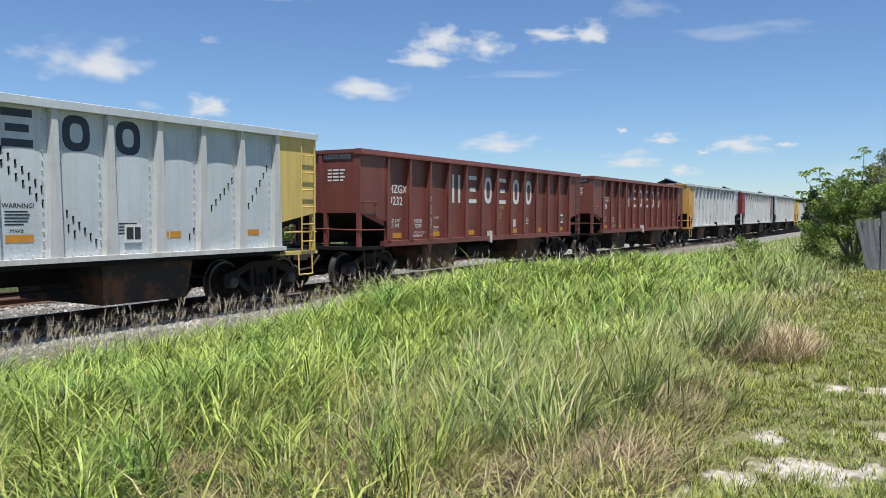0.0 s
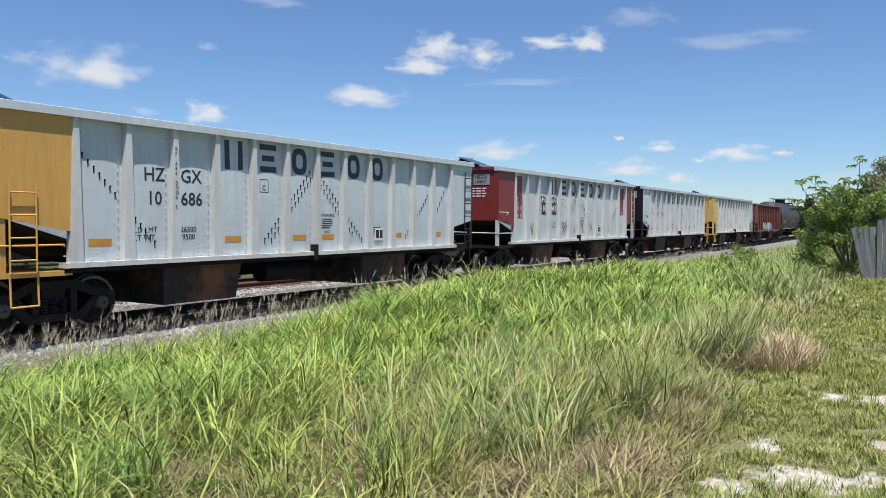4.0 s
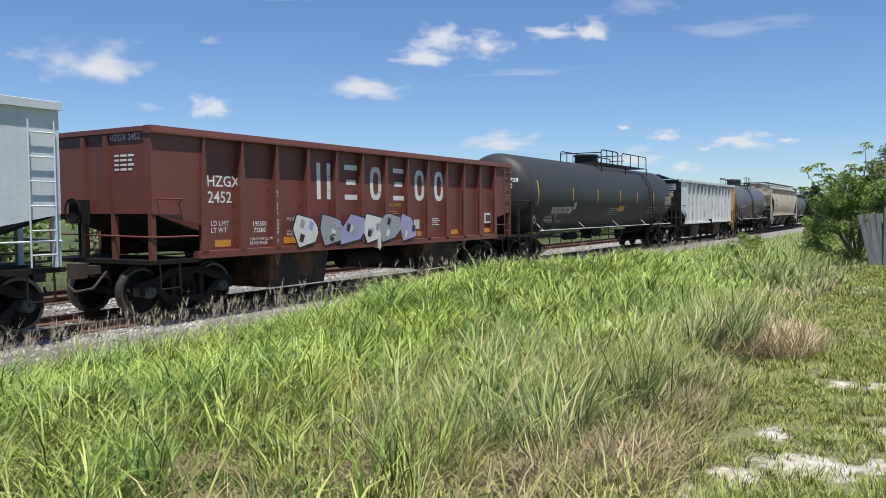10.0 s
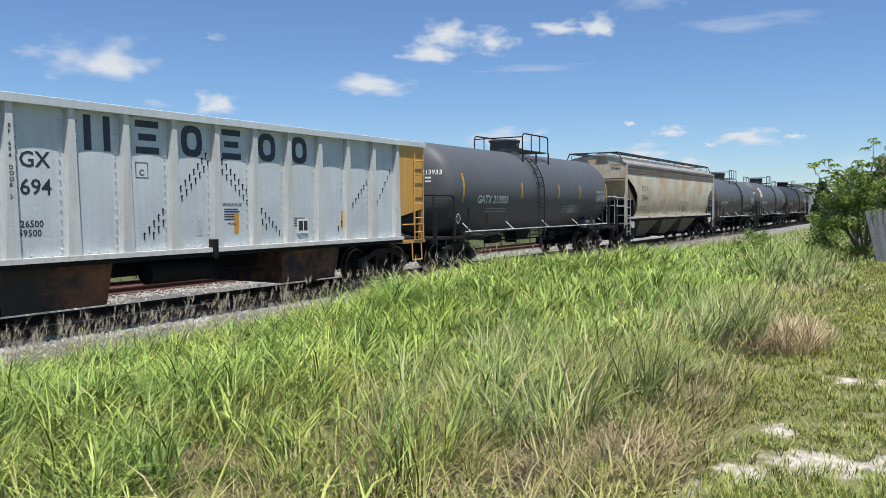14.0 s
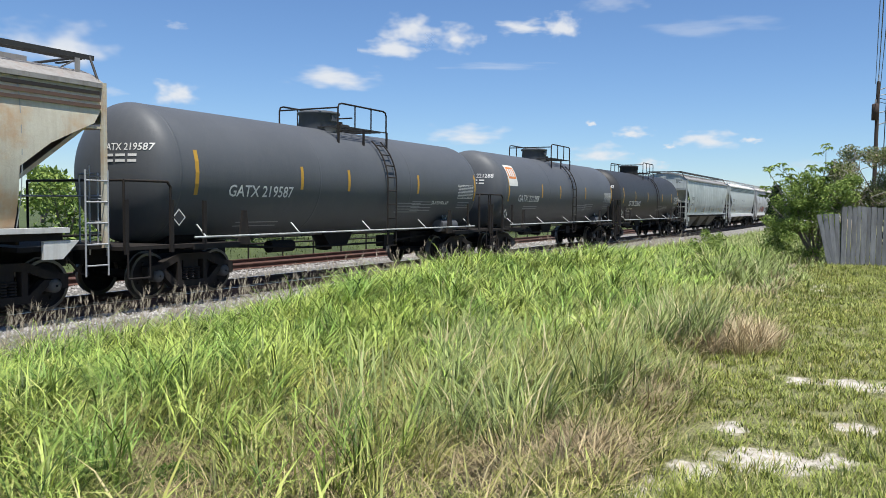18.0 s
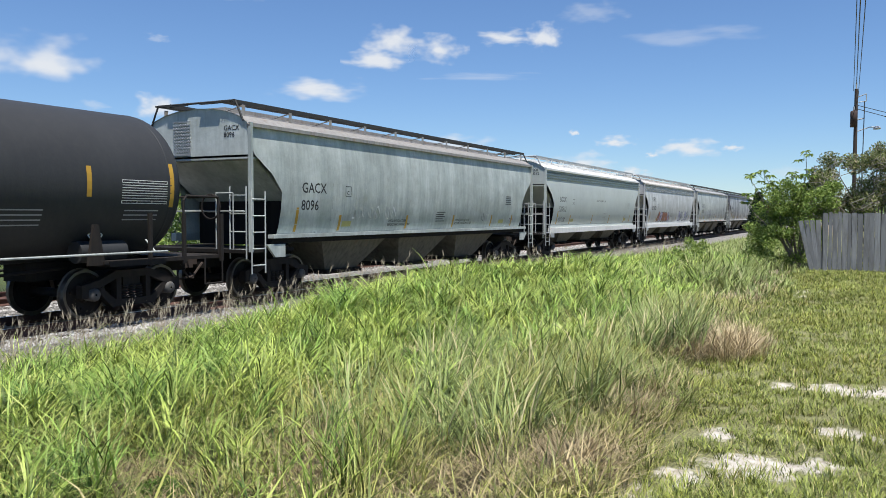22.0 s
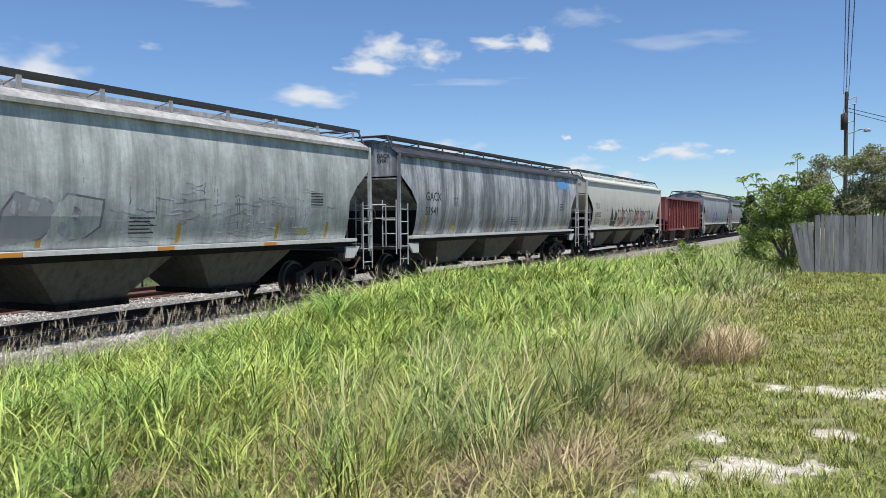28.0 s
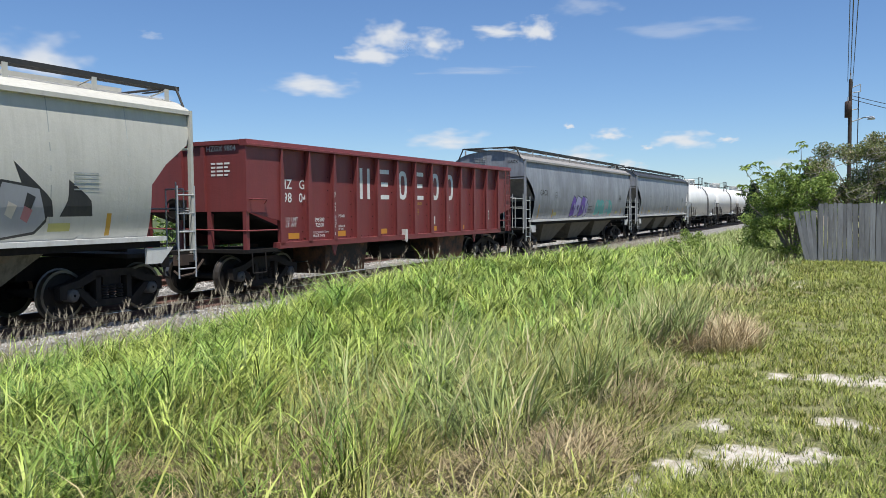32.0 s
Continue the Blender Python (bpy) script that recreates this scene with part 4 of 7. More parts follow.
def cracked(car, x0, x1, z0, z1, n, material, seed):
    """Short ragged cracks in old paint on the curved side."""
    rng = random.Random(seed)
    f = Form()
    for _ in range(n):
        x, z = rng.uniform(x0, x1), z0 + (z1 - z0) * rng.random() ** 1.4
        level = rng.random() < 0.7
        for _ in range(rng.randint(2, 5)):
            a = rng.uniform(0.06, 0.22)
            u, w = (x + a, z + rng.uniform(-0.05, 0.05)) if level else (x + rng.uniform(-0.03, 0.03), z + a)
            if not z0 < w < 3.6:
                break
            t = rng.uniform(0.006, 0.016)
            e, g = (0.0, t) if level else (t, 0.0)
            f.add([(x - e, side_y(z) - 0.002, z - g), (u - e, side_y(w) - 0.002, w - g), (u + e, side_y(w) - 0.002, w + g), (x + e, side_y(z) - 0.002, z + g)], [(0, 1, 2, 3)])
            x, z = u, w
    part("paint_cracks", f, material, car, "dark cracks in old paint")["kind"] = "stuff"


PROFILE = [(-1.42, 1.45), (-1.50, 1.70), (-1.57, 2.05), (-1.605, 2.45), (-1.61, 2.85), (-1.59, 3.25), (-1.55, 3.6), (-1.50, 3.93)]
ROOF_PROFILE = [(-1.56, 3.90), (-1.52, 3.96), (-1.30, 4.10), (-0.95, 4.22), (-0.5, 4.30), (0.0, 4.33)]


def cut_back(z, cut):
    return cut * min(1.0, max(0.0, (3.3 - z) / 0.8)) ** 0.7


def loft(profile, L, cut, n=14, inset=0.0):
    v, f = [], []
    for y, z in profile:
        c = cut_back(z, cut) + inset
        v += [(c + (L - 2 * c) * k / n, y, z) for k in range(n + 1)]
    for i in range(len(profile) - 1):
        f += [(i * (n + 1) + k, i * (n + 1) + k + 1, (i + 1) * (n + 1) + k + 1, (i + 1) * (n + 1) + k) for k in range(n)]
    return v, f


def side_y(z):
    return float(np.interp(z, [p[1] for p in PROFILE], [p[0] for p in PROFILE]))


def on_side(form, x0, x1, z0, z1, off=0.003, n=5):
    """A patch that follows the curved near side."""
    zs = [z0 + (z1 - z0) * k / n for k in range(n + 1)]
    v = [(x, side_y(z) - off, z) for z in zs for x in (x0, x1)]
    return form.add(v, [(2 * k, 2 * k + 1, 2 * k + 3, 2 * k + 2) for k in range(n)])


def write_side(car, text, x, z, size, material):
    for j, line in enumerate(text.split("\n")):
        v, fc = letters(line, size)
        low = z - j * size * 0.95
        part("lettering", Form().add([(x + a, side_y(low + c) - 0.0015, low + c) for a, b, c in v], fc), material, car)


def covered_hopper(s, L, body, roofing, sill, label, stripe=None, ribs=(), marks=(), cut=1.06, chutes=3, deck=M_GRATE, reflect=M_MARKYELLOW):
    car = new_car("covered_hopper", s, label, "freight car")
    fn = Form().add(*loft(PROFILE, L, cut), smooth=True)
    part("near_side", fn, body, car)
    ff = Form().add(*loft([(-y, z) for y, z in PROFILE[::-1]], L, cut), smooth=True)
    part("far_side", ff, body, car)
    rp = ROOF_PROFILE + [(-y, z) for y, z in ROOF_PROFILE[-2::-1]]
    part("roof", Form().add(*loft(rp, L, 0, 14, -0.02), smooth=True), roofing, car)
    part("floor", Form().box(2.0, L - 2.0, -1.42, 1.42, 1.40, 1.46), M_UNDER, car)
    ns = round(L / 1.55)
    for k in range(1, ns):
        part("weld_seam", on_side(Form(), L * k / ns - 0.009, L * k / ns + 0.009, 1.47, 3.9, 0.001, 8), M_HOP_D if body in (M_HOP_A, M_HOP_B, M_HOP_C, M_HOP_F, M_TAN) else body, car)
    part("eave", Form().box(0.0, L, -1.60, -1.50, 3.86, 3.94), roofing, car)
    if stripe:
        for z in (3.50, 3.62, 3.74):
            part("stripe_rib", Form().box(0.1, L - 0.1, side_y(z) - 0.035, side_y(z) + 0.02, z, z + 0.06), stripe, car)
    for e in (0, 1):
        m = (lambda x: x) if e == 0 else (lambda x: L - x)
        hood = [(y, z) for y, z in PROFILE if z >= 3.2] + ROOF_PROFILE[1:]
        hood = hood + [(-y, z) for y, z in hood[-2::-1]]
        part("end_hood", Form().prism(hood, "x", m(0.02), m(0.05)), body, car)
        if e == 0 and marks:
            write_end(car, marks[0][0] + "\n" + (marks[1][0] if len(marks) > 1 else ""), -0.82, 3.80, 0.16, M_INK, 0.014)
            lat = Form()
            for j in range(11):
                z = 3.28 + 0.075 * j
                lat.chain([(-0.005, 0.16 + 0.075 * i + 0.02 * j / 11, z + 0.0375 * (i % 2)) for i in range(8)], 0.011, 4)
                lat.chain([(-0.005, 0.16 + 0.075 * i + 0.02 * j / 11, z + 0.0375 * ((i + 1) % 2)) for i in range(8)], 0.011, 4)
            part("end_lattice", lat, M_GALV, car)["kind"] = "stuff"
        part("hood_floor", Form().box(min(m(0.02), m(0.5)), max(m(0.02), m(0.5)), -1.55, 1.55, 3.16, 3.2), body, car)
        part("slope_sheet", Form().prism([(m(0.35), 3.2), (m(0.31), 3.15), (m(2.7), 1.35), (m(2.75), 1.40)], "y", -1.45, 1.45), body, car)
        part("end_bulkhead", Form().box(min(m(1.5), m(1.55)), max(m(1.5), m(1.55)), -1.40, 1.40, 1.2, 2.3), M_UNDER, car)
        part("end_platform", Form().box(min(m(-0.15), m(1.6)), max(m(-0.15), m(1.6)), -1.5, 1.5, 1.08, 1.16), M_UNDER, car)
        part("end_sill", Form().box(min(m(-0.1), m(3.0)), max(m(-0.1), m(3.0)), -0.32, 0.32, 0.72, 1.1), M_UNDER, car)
        part("bolster_web", Form().prism([(m(0.55), 1.25), (m(1.2), 1.25), (m(1.2), 0.95), (m(0.85), 0.95)], "y", -1.58, -1.52), sill, car)
        iron = M_GALV if body in (M_TAN, M_HOP_B, M_HOP_C, M_HOP_F) else M_HOP_D
        part("end_ladder", Form().add(*ladder_y(m(-0.06), -1.52, -1.05, 0.95, 2.55, 4)), iron, car)
        part("side_ladder", ladder_form(m(0.0), m(0.45), -1.62, 0.62, 2.45, 5, 0.018), iron, car)
        part("corner_post", Form().box(min(m(0), m(0.07)), max(m(0), m(0.07)), -1.62, -1.53, 1.1, 3.95), body, car)
        part("end_handrail", Form().chain([(m(-0.1), -1.5, 2.0), (m(-0.1), 1.5, 2.0)], 0.018).chain([(m(-0.12), -1.2, 1.1), (m(-0.12), -1.2, 2.4), (m(-0.12), -0.7, 2.4), (m(-0.12), -0.7, 1.1)], 0.018), iron, car)
        part("coupler", coupler_form(m(-0.45), -1 if e == 0 else 1), M_COUPLER, car)
        add_bogie(car, m(1.55))
    part("brake_wheel", Form().lathe([(-0.18, 0.25), (-0.2, 0.28), (-0.18, 0.30), (-0.16, 0.28), (-0.18, 0.25)], -0.6, 2.1, 18, "x"), M_STEEL, car)
    thick = body in (M_HOP_B, M_HOP_C)
    part("side_sill", Form().box(0.75, L - 0.75, -1.62, -1.44, 1.13 if thick else 1.385, 1.36 if thick else 1.47), sill, car)
    if thick:
        part("lower_skirt", Form().box(0.9, L - 0.9, -1.45, -1.41, 1.30, 1.47), body, car)
    else:
        part("sill_web", Form().box(0.8, L - 0.8, -1.50, -1.46, 1.26, 1.385), M_UNDER, car)
        for x in (3.2, 6.1, 9.3, 12.4) if body in (M_HOP_D, M_TAN) else ():
            part("sill_reflector", Form().box(x, x + 0.42, -1.632, -1.622, 1.39, 1.46), M_MARKORANGE, car)
    part("side_sill", Form().box(0.75, L - 0.75, 1.44, 1.60, 1.28, 1.47), sill, car)
    span = (L - 5.4) / chutes
    deep = 0.66 if thick else 0.46
    for k in range(chutes):
        a, b = 2.7 + span * k, 2.7 + span * (k + 1)
        c = (a + b) / 2
        v = [(a + 0.2, -1.34, 1.42), (b - 0.2, -1.34, 1.42), (b - 0.2, 1.34, 1.42), (a + 0.2, 1.34, 1.42), (c - 0.75, -0.75, deep), (c + 0.75, -0.75, deep), (c + 0.75, 0.75, deep), (c - 0.75, 0.75, deep)]
        part("chute", Form().add(v, [(0, 1, 5, 4), (1, 2, 6, 5), (2, 3, 7, 6), (3, 0, 4, 7), (4, 5, 6, 7)]), M_HOPCHUTE, car)
        part("outlet_gate", Form().box(c - 0.8, c + 0.8, -0.85, 0.85, deep - 0.12, deep).rod((c - 0.5, -1.1, deep - 0.06), (c - 0.5, -0.8, deep - 0.06), 0.04).rod((c + 0.5, -1.1, deep - 0.06), (c + 0.5, -0.8, deep - 0.06), 0.04), M_UNDER, car)
    # running boards on the roof
    for y in (-1.18, 0.72):
        f = Form()
        for k in range(7):
            f.box(-0.08, L + 0.08, y + k * 0.075, y + k * 0.075 + 0.022, 4.42, 4.455)
        for k in range(int(L / 0.45)):
            f.box(k * 0.45, k * 0.45 + 0.02, y, y + 0.47, 4.415, 4.44)
        f.box(-0.08, L + 0.08, y - 0.02, y, 4.38, 4.465)
        part("running_board", f, deck, car)
    for k in range(11):
        x = 0.25 + (L - 0.5) * k / 10
        near = once(("support", roofing.name), lambda: Form().box(-0.05, 0.05, -1.20, -1.185, 4.10, 4.38).rod((0, -1.19, 4.36), (0.1, -0.6, 4.28), 0.015).mesh("board_support"))
        far = once(("far_support", roofing.name), lambda: Form().box(-0.05, 0.05, 1.185, 1.20, 4.10, 4.38).mesh("board_support"))
        part("board_support", near, roofing, car, at=(x, 0, 0))
        part("board_support", far, roofing, car, at=(x, 0, 0))
    part("hatch_trough", Form().box(0.6, L - 0.6, -0.32, 0.32, 4.31, 4.42), roofing, car)
    for e in (0.0, L):
        f = Form()
        for y in (-0.5, 0.5):
            f.box(e - 0.09, e - 0.02, y - 0.3, y + 0.3, 4.40, 4.42) if e == 0 else f.box(e + 0.02, e + 0.09, y - 0.3, y + 0.3, 4.40, 4.42)
        f.chain([(e, -1.4, 4.0), (e, -1.18, 4.45), (e, 1.18, 4.45), (e, 1.4, 4.0)], 0.025)
        part("end_board", f, deck, car)
    for x in (1.68, 3.47, 6.9, 9.95, 13.0, L - 2.0):
        tall = 0.58 if x < 2 else 0.40
        part("reflector", on_side(Form(), x - 0.05, x + 0.05, 1.52, 1.52 + tall), reflect, car)
    for x in (3.58, L - 3.2):
        part("notice", on_side(Form(), x, x + 0.42, 1.62, 1.76), M_G_OLIVE, car)
    for text, x, z, size in marks:
        write_side(car, text, x, z, size, M_INK)
    f = Form()
    for k in range(5):
        on_side(f, 8.7, 9.3 - 0.1 * (k % 2), 2.0 - 0.07 * k, 2.0 - 0.07 * k + 0.025, 0.007, 1)
        on_side(f, L - 2.75, L - 2.25, 2.6 - 0.07 * k, 2.6 - 0.07 * k + 0.025, 0.007, 1)
    part("small_print", f, M_HOP_D if body in (M_HOP_B, M_HOP_C, M_TAN, M_HOP_F) else M_INK, car)["kind"] = "stuff"
    part("stencil_box", on_side(on_side(on_side(on_side(Form(), 3.62, 3.88, 2.40, 2.415, 0.004, 1), 3.62, 3.88, 2.65, 2.665, 0.004, 1), 3.62, 3.635, 2.415, 2.65, 0.004, 2), 3.865, 3.88, 2.415, 2.65, 0.004, 2), M_INK, car)
    if marks:
        write_side(car, "C", 3.69, 2.44, 0.15, M_INK)
    return car


def ladder_y(x, y0, y1, z0, z1, n):
    """Rails and rungs of a ladder on an end wall."""
    f = Form().rod((x, y0, z0), (x, y0, z1), 0.018).rod((x, y1, z0), (x, y1, z1), 0.018)
    for k in range(n):
        z = z0 + (z1 - z0) * (k + 0.5) / n
        f.rod((x, y0, z), (x, y1, z), 0.015)
    return f.v, f.f


def tank_car(s, L, r, zc, shell, label, deck=(5.0, 9.0), dome=6.5, steps=8.6, marks=(), texts=(), ink=M_WHITE, ends=0.75, rail=M_STEEL, placard=M_TANK):
    """A tank car; s and L are those of the shell."""
    car = new_car("tank_car", s, label, "tank car")
    hd = r * 0.46
    prof = []
    for k in range(17):
        q = math.sin(math.pi / 2 * k / 16) ** 0.5
        prof.append((hd - hd * (1 - q ** 2.3) ** (1 / 2.3), max(0.01, r * q)))
    body = prof + [(L * k / 6, r) for k in range(1, 6)] + [(L - a, b) for a, b in prof[::-1]]
    part("shell", Form().lathe(body, 0, zc, 64), shell, car)
    for x in (hd + 0.03, L - hd - 0.03, L * 0.36, L * 0.66):
        part("shell_band", Form().lathe([(x - 0.03, r), (x - 0.025, r + 0.003), (x + 0.025, r + 0.003), (x + 0.03, r)], 0, zc, 64), shell, car)

    def at(z, off=0.005):
        return -math.sqrt(max(0.0, (r + off) ** 2 - (z - zc) ** 2))

    for x in marks:
        f = Form()
        tall = 0.45 if x == marks[0] else 0.27
        zs = [zc + 0.02 - tall + 2 * tall * k / 4 for k in range(5)]
        f.add([(x + d, at(z), z) for z in zs for d in (-0.05, 0.05)], [(2 * k, 2 * k + 1, 2 * k + 3, 2 * k + 2) for k in range(4)])
        part("reflector", f, M_MARKYELLOW, car)
    for text, x, z, size in texts:
        for j, line in enumerate(text.split("\n")):
            v, fc = letters(line, size)
            low = z - j * size * 0.95
            part("lettering", Form().add([(x + a, at(low + c), low + c) for a, b, c in v], fc), ink, car)
    def on_head(y, z):
        return hd - hd * max(0.0, 1 - (math.hypot(y, z - zc) / r) ** 2.3) ** (1 / 2.3) - 0.01

    if texts:
        v, fc = letters(texts[0][0], 0.2)
        part("lettering", Form().add([(on_head(0.05 - a, zc + 0.42 + c), 0.05 - a, zc + 0.42 + c) for a, b, c in v], fc), ink, car)
        f = Form()
        for k in range(2):
            z = zc + 0.30 - 0.11 * k
            for a, b in ((0.0, -0.3), (-0.36, -0.6), (-0.66, -0.85)):
                f.add([(on_head(a, z), a, z), (on_head(b, z), b, z), (on_head(b, z + 0.05), b, z + 0.05), (on_head(a, z + 0.05), a, z + 0.05)], [(0, 1, 2, 3)])
        part("small_print", f, ink, car)["kind"] = "stuff"
    f = Form()
    for x0, w, z0, n in ((2.6, 1.4, zc - (0.62 if len(texts) < 2 else 1.02), 2), (8.8, 1.3, zc - 0.55, 4), (L - 4.6, 1.2, zc - 0.5, 4), (L - 1.75, 0.8, zc - 0.5, 3)):
        for k in range(n):
            z = z0 - k * 0.085
            f.add([(x0, at(z), z), (x0 + w, at(z), z), (x0 + w, at(z + 0.022), z + 0.022), (x0, at(z + 0.022), z + 0.022)], [(0, 1, 2, 3)])
    part("small_print", f, M_G_GREY, car)["kind"] = "stuff"
    grid = Form()
    for k in range(10):
        z = zc - 0.36 + 0.0475 * k
        grid.add([(L - 1.85, at(z), z), (L - 0.78, at(z), z), (L - 0.78, at(z + 0.012), z + 0.012), (L - 1.85, at(z + 0.012), z + 0.012)], [(0, 1, 2, 3)])
    for k in range(4):
        x = L - 1.85 + 0.352 * k
        grid.add([(x, at(zc - 0.36), zc - 0.36), (x + 0.014, at(zc - 0.36), zc - 0.36), (x + 0.014, at(zc + 0.07), zc + 0.07), (x, at(zc + 0.07), zc + 0.07)], [(0, 1, 2, 3)])
    part("test_table", grid, ink, car)
    if marks:
        zs = [zc - 0.42 + 0.17 * k for k in range(6)]
        tail = Form().add([(L - 0.66 + d, at(z), z) for z in zs for d in (-0.05, 0.05)], [(2 * k, 2 * k + 1, 2 * k + 3, 2 * k + 2) for k in range(5)])
        part("reflector", tail, M_MARKYELLOW, car)
    for x, z in ((0.55, 1.62), (L - 2.2, 1.55)):
        d = 0.17
        yy = -1.50 if x < 1 else at(z) - 0.02
        part("hazard_placard", Form().add([(x, yy, z - d), (x + d, yy, z), (x, yy, z + d), (x - d, yy, z)], [(0, 1, 2, 3)]), M_G_WHITE, car)
        part("placard_centre", Form().add([(x, yy - 0.003, z - d * .8), (x + d * .8, yy - 0.003, z), (x, yy - 0.003, z + d * .8), (x - d * .8, yy - 0.003, z)], [(0, 1, 2, 3)]), placard, car)
    top = zc + r
    # deck, rails and dome
    a, b = deck
    f = Form()
    for k in range(12):
        y = -0.95 + k * 0.17
        f.box(a, b, y, y + 0.03, top + 0.02, top + 0.05)
    for k in range(int((b - a) / 0.5) + 1):
        f.box(a + k * 0.5, a + k * 0.5 + 0.04, -0.97, 0.97, top, top + 0.03)
    part("deck", f, M_GRATE, car)["kind"] = "stuff"
    f = Form()
    for x in (a, (a + b) / 2, b):
        for y in (-1.0, 1.0):
            f.box(x - 0.03, x + 0.03, y - 0.02, y + 0.02, top - 0.42, top + 0.03)
    part("deck_bracket", f, M_STEEL, car)
    rl = 0.56
    for a1, b1 in (((a, b),) if b - a < 4 else ((a, a + 2.3), (a + 2.9, b))):
        f = Form()
        for y in (-0.98, 0.98):
            f.chain([(a1, y, top), (a1, y, top + rl - 0.06), (a1 + 0.05, y, top + rl + 0.03), (a1 + 0.16, y, top + rl + 0.06), (b1 - 0.16, y, top + rl + 0.06), (b1 - 0.05, y, top + rl + 0.03), (b1, y, top + rl - 0.06), (b1, y, top)], 0.024)
            for k in range(1, 3):
                x = a1 + (b1 - a1) * k / 3
                f.rod((x, y, top), (x, y, top + rl + 0.06), 0.02)
        f.chain([(a1, -0.98, top + rl - 0.06), (a1, 0.98, top + rl - 0.06)], 0.022)
        f.chain([(b1, 0.98, top + rl - 0.06), (b1, 0.2, top + rl - 0.06)], 0.022)
        part("deck_railing", f, M_STEEL, car, "dark tubular safety railing")
    part("dome", Form().lathe([(-0.12, 0.56), (0.36, 0.52), (0.38, 0.58), (0.44, 0.58), (0.47, 0.48), (0.49, 0.02)], 0, top, 24, "z", True, dome).box(dome - 0.12, dome + 0.12, -0.55, -0.45, top + 0.2, top + 0.36), shell, car)
    part("valve", Form().rod((dome + 0.9, 0, top - 0.05), (dome + 0.9, 0, top + 0.28), 0.12, 10).rod((dome + 0.7, -0.2, top + 0.16), (dome + 1.1, -0.2, top + 0.16), 0.05, 8), M_STEEL, car)
    # side ladder that follows the shell
    pts = []
    for k in range(9):
        t = math.radians(50 - 50 * k / 8)
        pts.append((-(r + 0.1) * math.cos(t), zc + (r + 0.1) * math.sin(t)))
    pts.append((-(r + 0.1), 0.85))
    f = Form()
    for d in (-0.22, 0.22):
        f.chain([(steps + d, y, z) for y, z in pts], 0.022)
    for k in range(1, 8, 2):
        f.rod((steps - 0.22, *pts[k]), (steps + 0.22, *pts[k]), 0.018)
    for k in range(5):
        z = zc - 0.2 - k * 0.38
        f.rod((steps - 0.22, -(r + 0.1), z), (steps + 0.22, -(r + 0.1), z), 0.018)
    part("side_ladder", f, M_STEEL, car)
    # running gear
    f = Form().rod((0.9, -1.56, 1.22), (L - 0.9, -1.56, 1.22), 0.022).rod((0.9, 1.56, 1.22), (L - 0.9, 1.56, 1.22), 0.022)
    for k in range(5):
        x = 1.2 + (L - 2.4) * k / 4
        f.chain([(x, -1.56, 1.22), (x + 0.05, -1.25, zc - r * 0.72)], 0.018)
    part("side_handrail", f, M_HOP_D, car)
    for e in (0, 1):
        m = (lambda x: x) if e == 0 else (lambda x: L - x)
        part("stub_sill", Form().box(min(m(-ends), m(3.0)), max(m(-ends), m(3.0)), -0.32, 0.32, 0.72, 1.06), M_UNDER, car)
        part("saddle", Form().prism([(-1.0, zc - r * 0.62), (-0.35, 0.86), (0.35, 0.86), (1.0, zc - r * 0.62), (0.6, zc - r * 0.85), (-0.6, zc - r * 0.85)], "x", m(1.05), m(1.75)), M_UNDER, car)
        part("jacking_pad", Form().prism([(-1.52, 1.08), (-1.0, 1.08), (-1.0, 0.98), (-1.52, 0.98)], "x", m(0.9), m(2.2)).prism([(m(2.25), 1.02), (m(2.6), 1.02), (m(2.48), 1.75), (m(2.38), 1.75)], "y", -1.46, -1.40), M_STEEL, car)
        part("end_platform", Form().box(min(m(-ends), m(0.45)), max(m(-ends), m(0.45)), -1.45, 1.45, 1.02, 1.09).box(min(m(0.4), m(2.3)), max(m(0.4), m(2.3)), -1.5, -1.3, 1.02, 1.09), M_STEEL, car)
        f = Form()
        for x in (-ends + 0.05, 0.35, 1.2):
            f.box(min(m(x), m(x + 0.08)), max(m(x), m(x + 0.08)), -1.5, -1.45, 0.95, 1.95)
        part("rail_post", f, rail, car)["kind"] = "stuff"
        f = Form()
        f.chain([(m(-ends + 0.1), 1.4, 2.3), (m(-ends + 0.1), -1.4, 2.3), (m(0.3), -1.46, 2.3), (m(0.38), -1.46, 2.2), (m(0.38), -1.46, 1.05)], 0.025)
        f.rod((m(-ends + 0.1), -1.4, 1.05), (m(-ends + 0.1), -1.4, 2.3), 0.025).rod((m(-ends + 0.1), 1.4, 1.05), (m(-ends + 0.1), 1.4, 2.3), 0.025)
        part("end_handrail", f, rail, car)
        part("step", Form().chain([(m(-ends + 0.1), -1.5, 1.02), (m(-ends + 0.1), -1.5, 0.5), (m(-ends + 0.6), -1.5, 0.5), (m(-ends + 0.6), -1.5, 1.02)], 0.02), M_STEEL, car)
        part("coupler", coupler_form(m(-ends - 0.15), -1 if e == 0 else 1), M_COUPLER, car)
        add_bogie(car, m(1.3))
    part("bottom_outlet", Form().lathe([(-0.42, 0.10), (-0.40, 0.22), (-0.2, 0.24), (0.1, 0.42)], 0, zc - r, 16, "z", True, L * 0.5), M_UNDER, car)
    part("outlet_skid", Form().prism([(L * 0.5 - 0.7, zc - r + 0.1), (L * 0.5 + 0.7, zc - r + 0.1), (L * 0.5 + 0.35, zc - r - 0.3), (L * 0.5 - 0.35, zc - r - 0.3)], "y", -0.5, -0.44), M_UNDER, car)
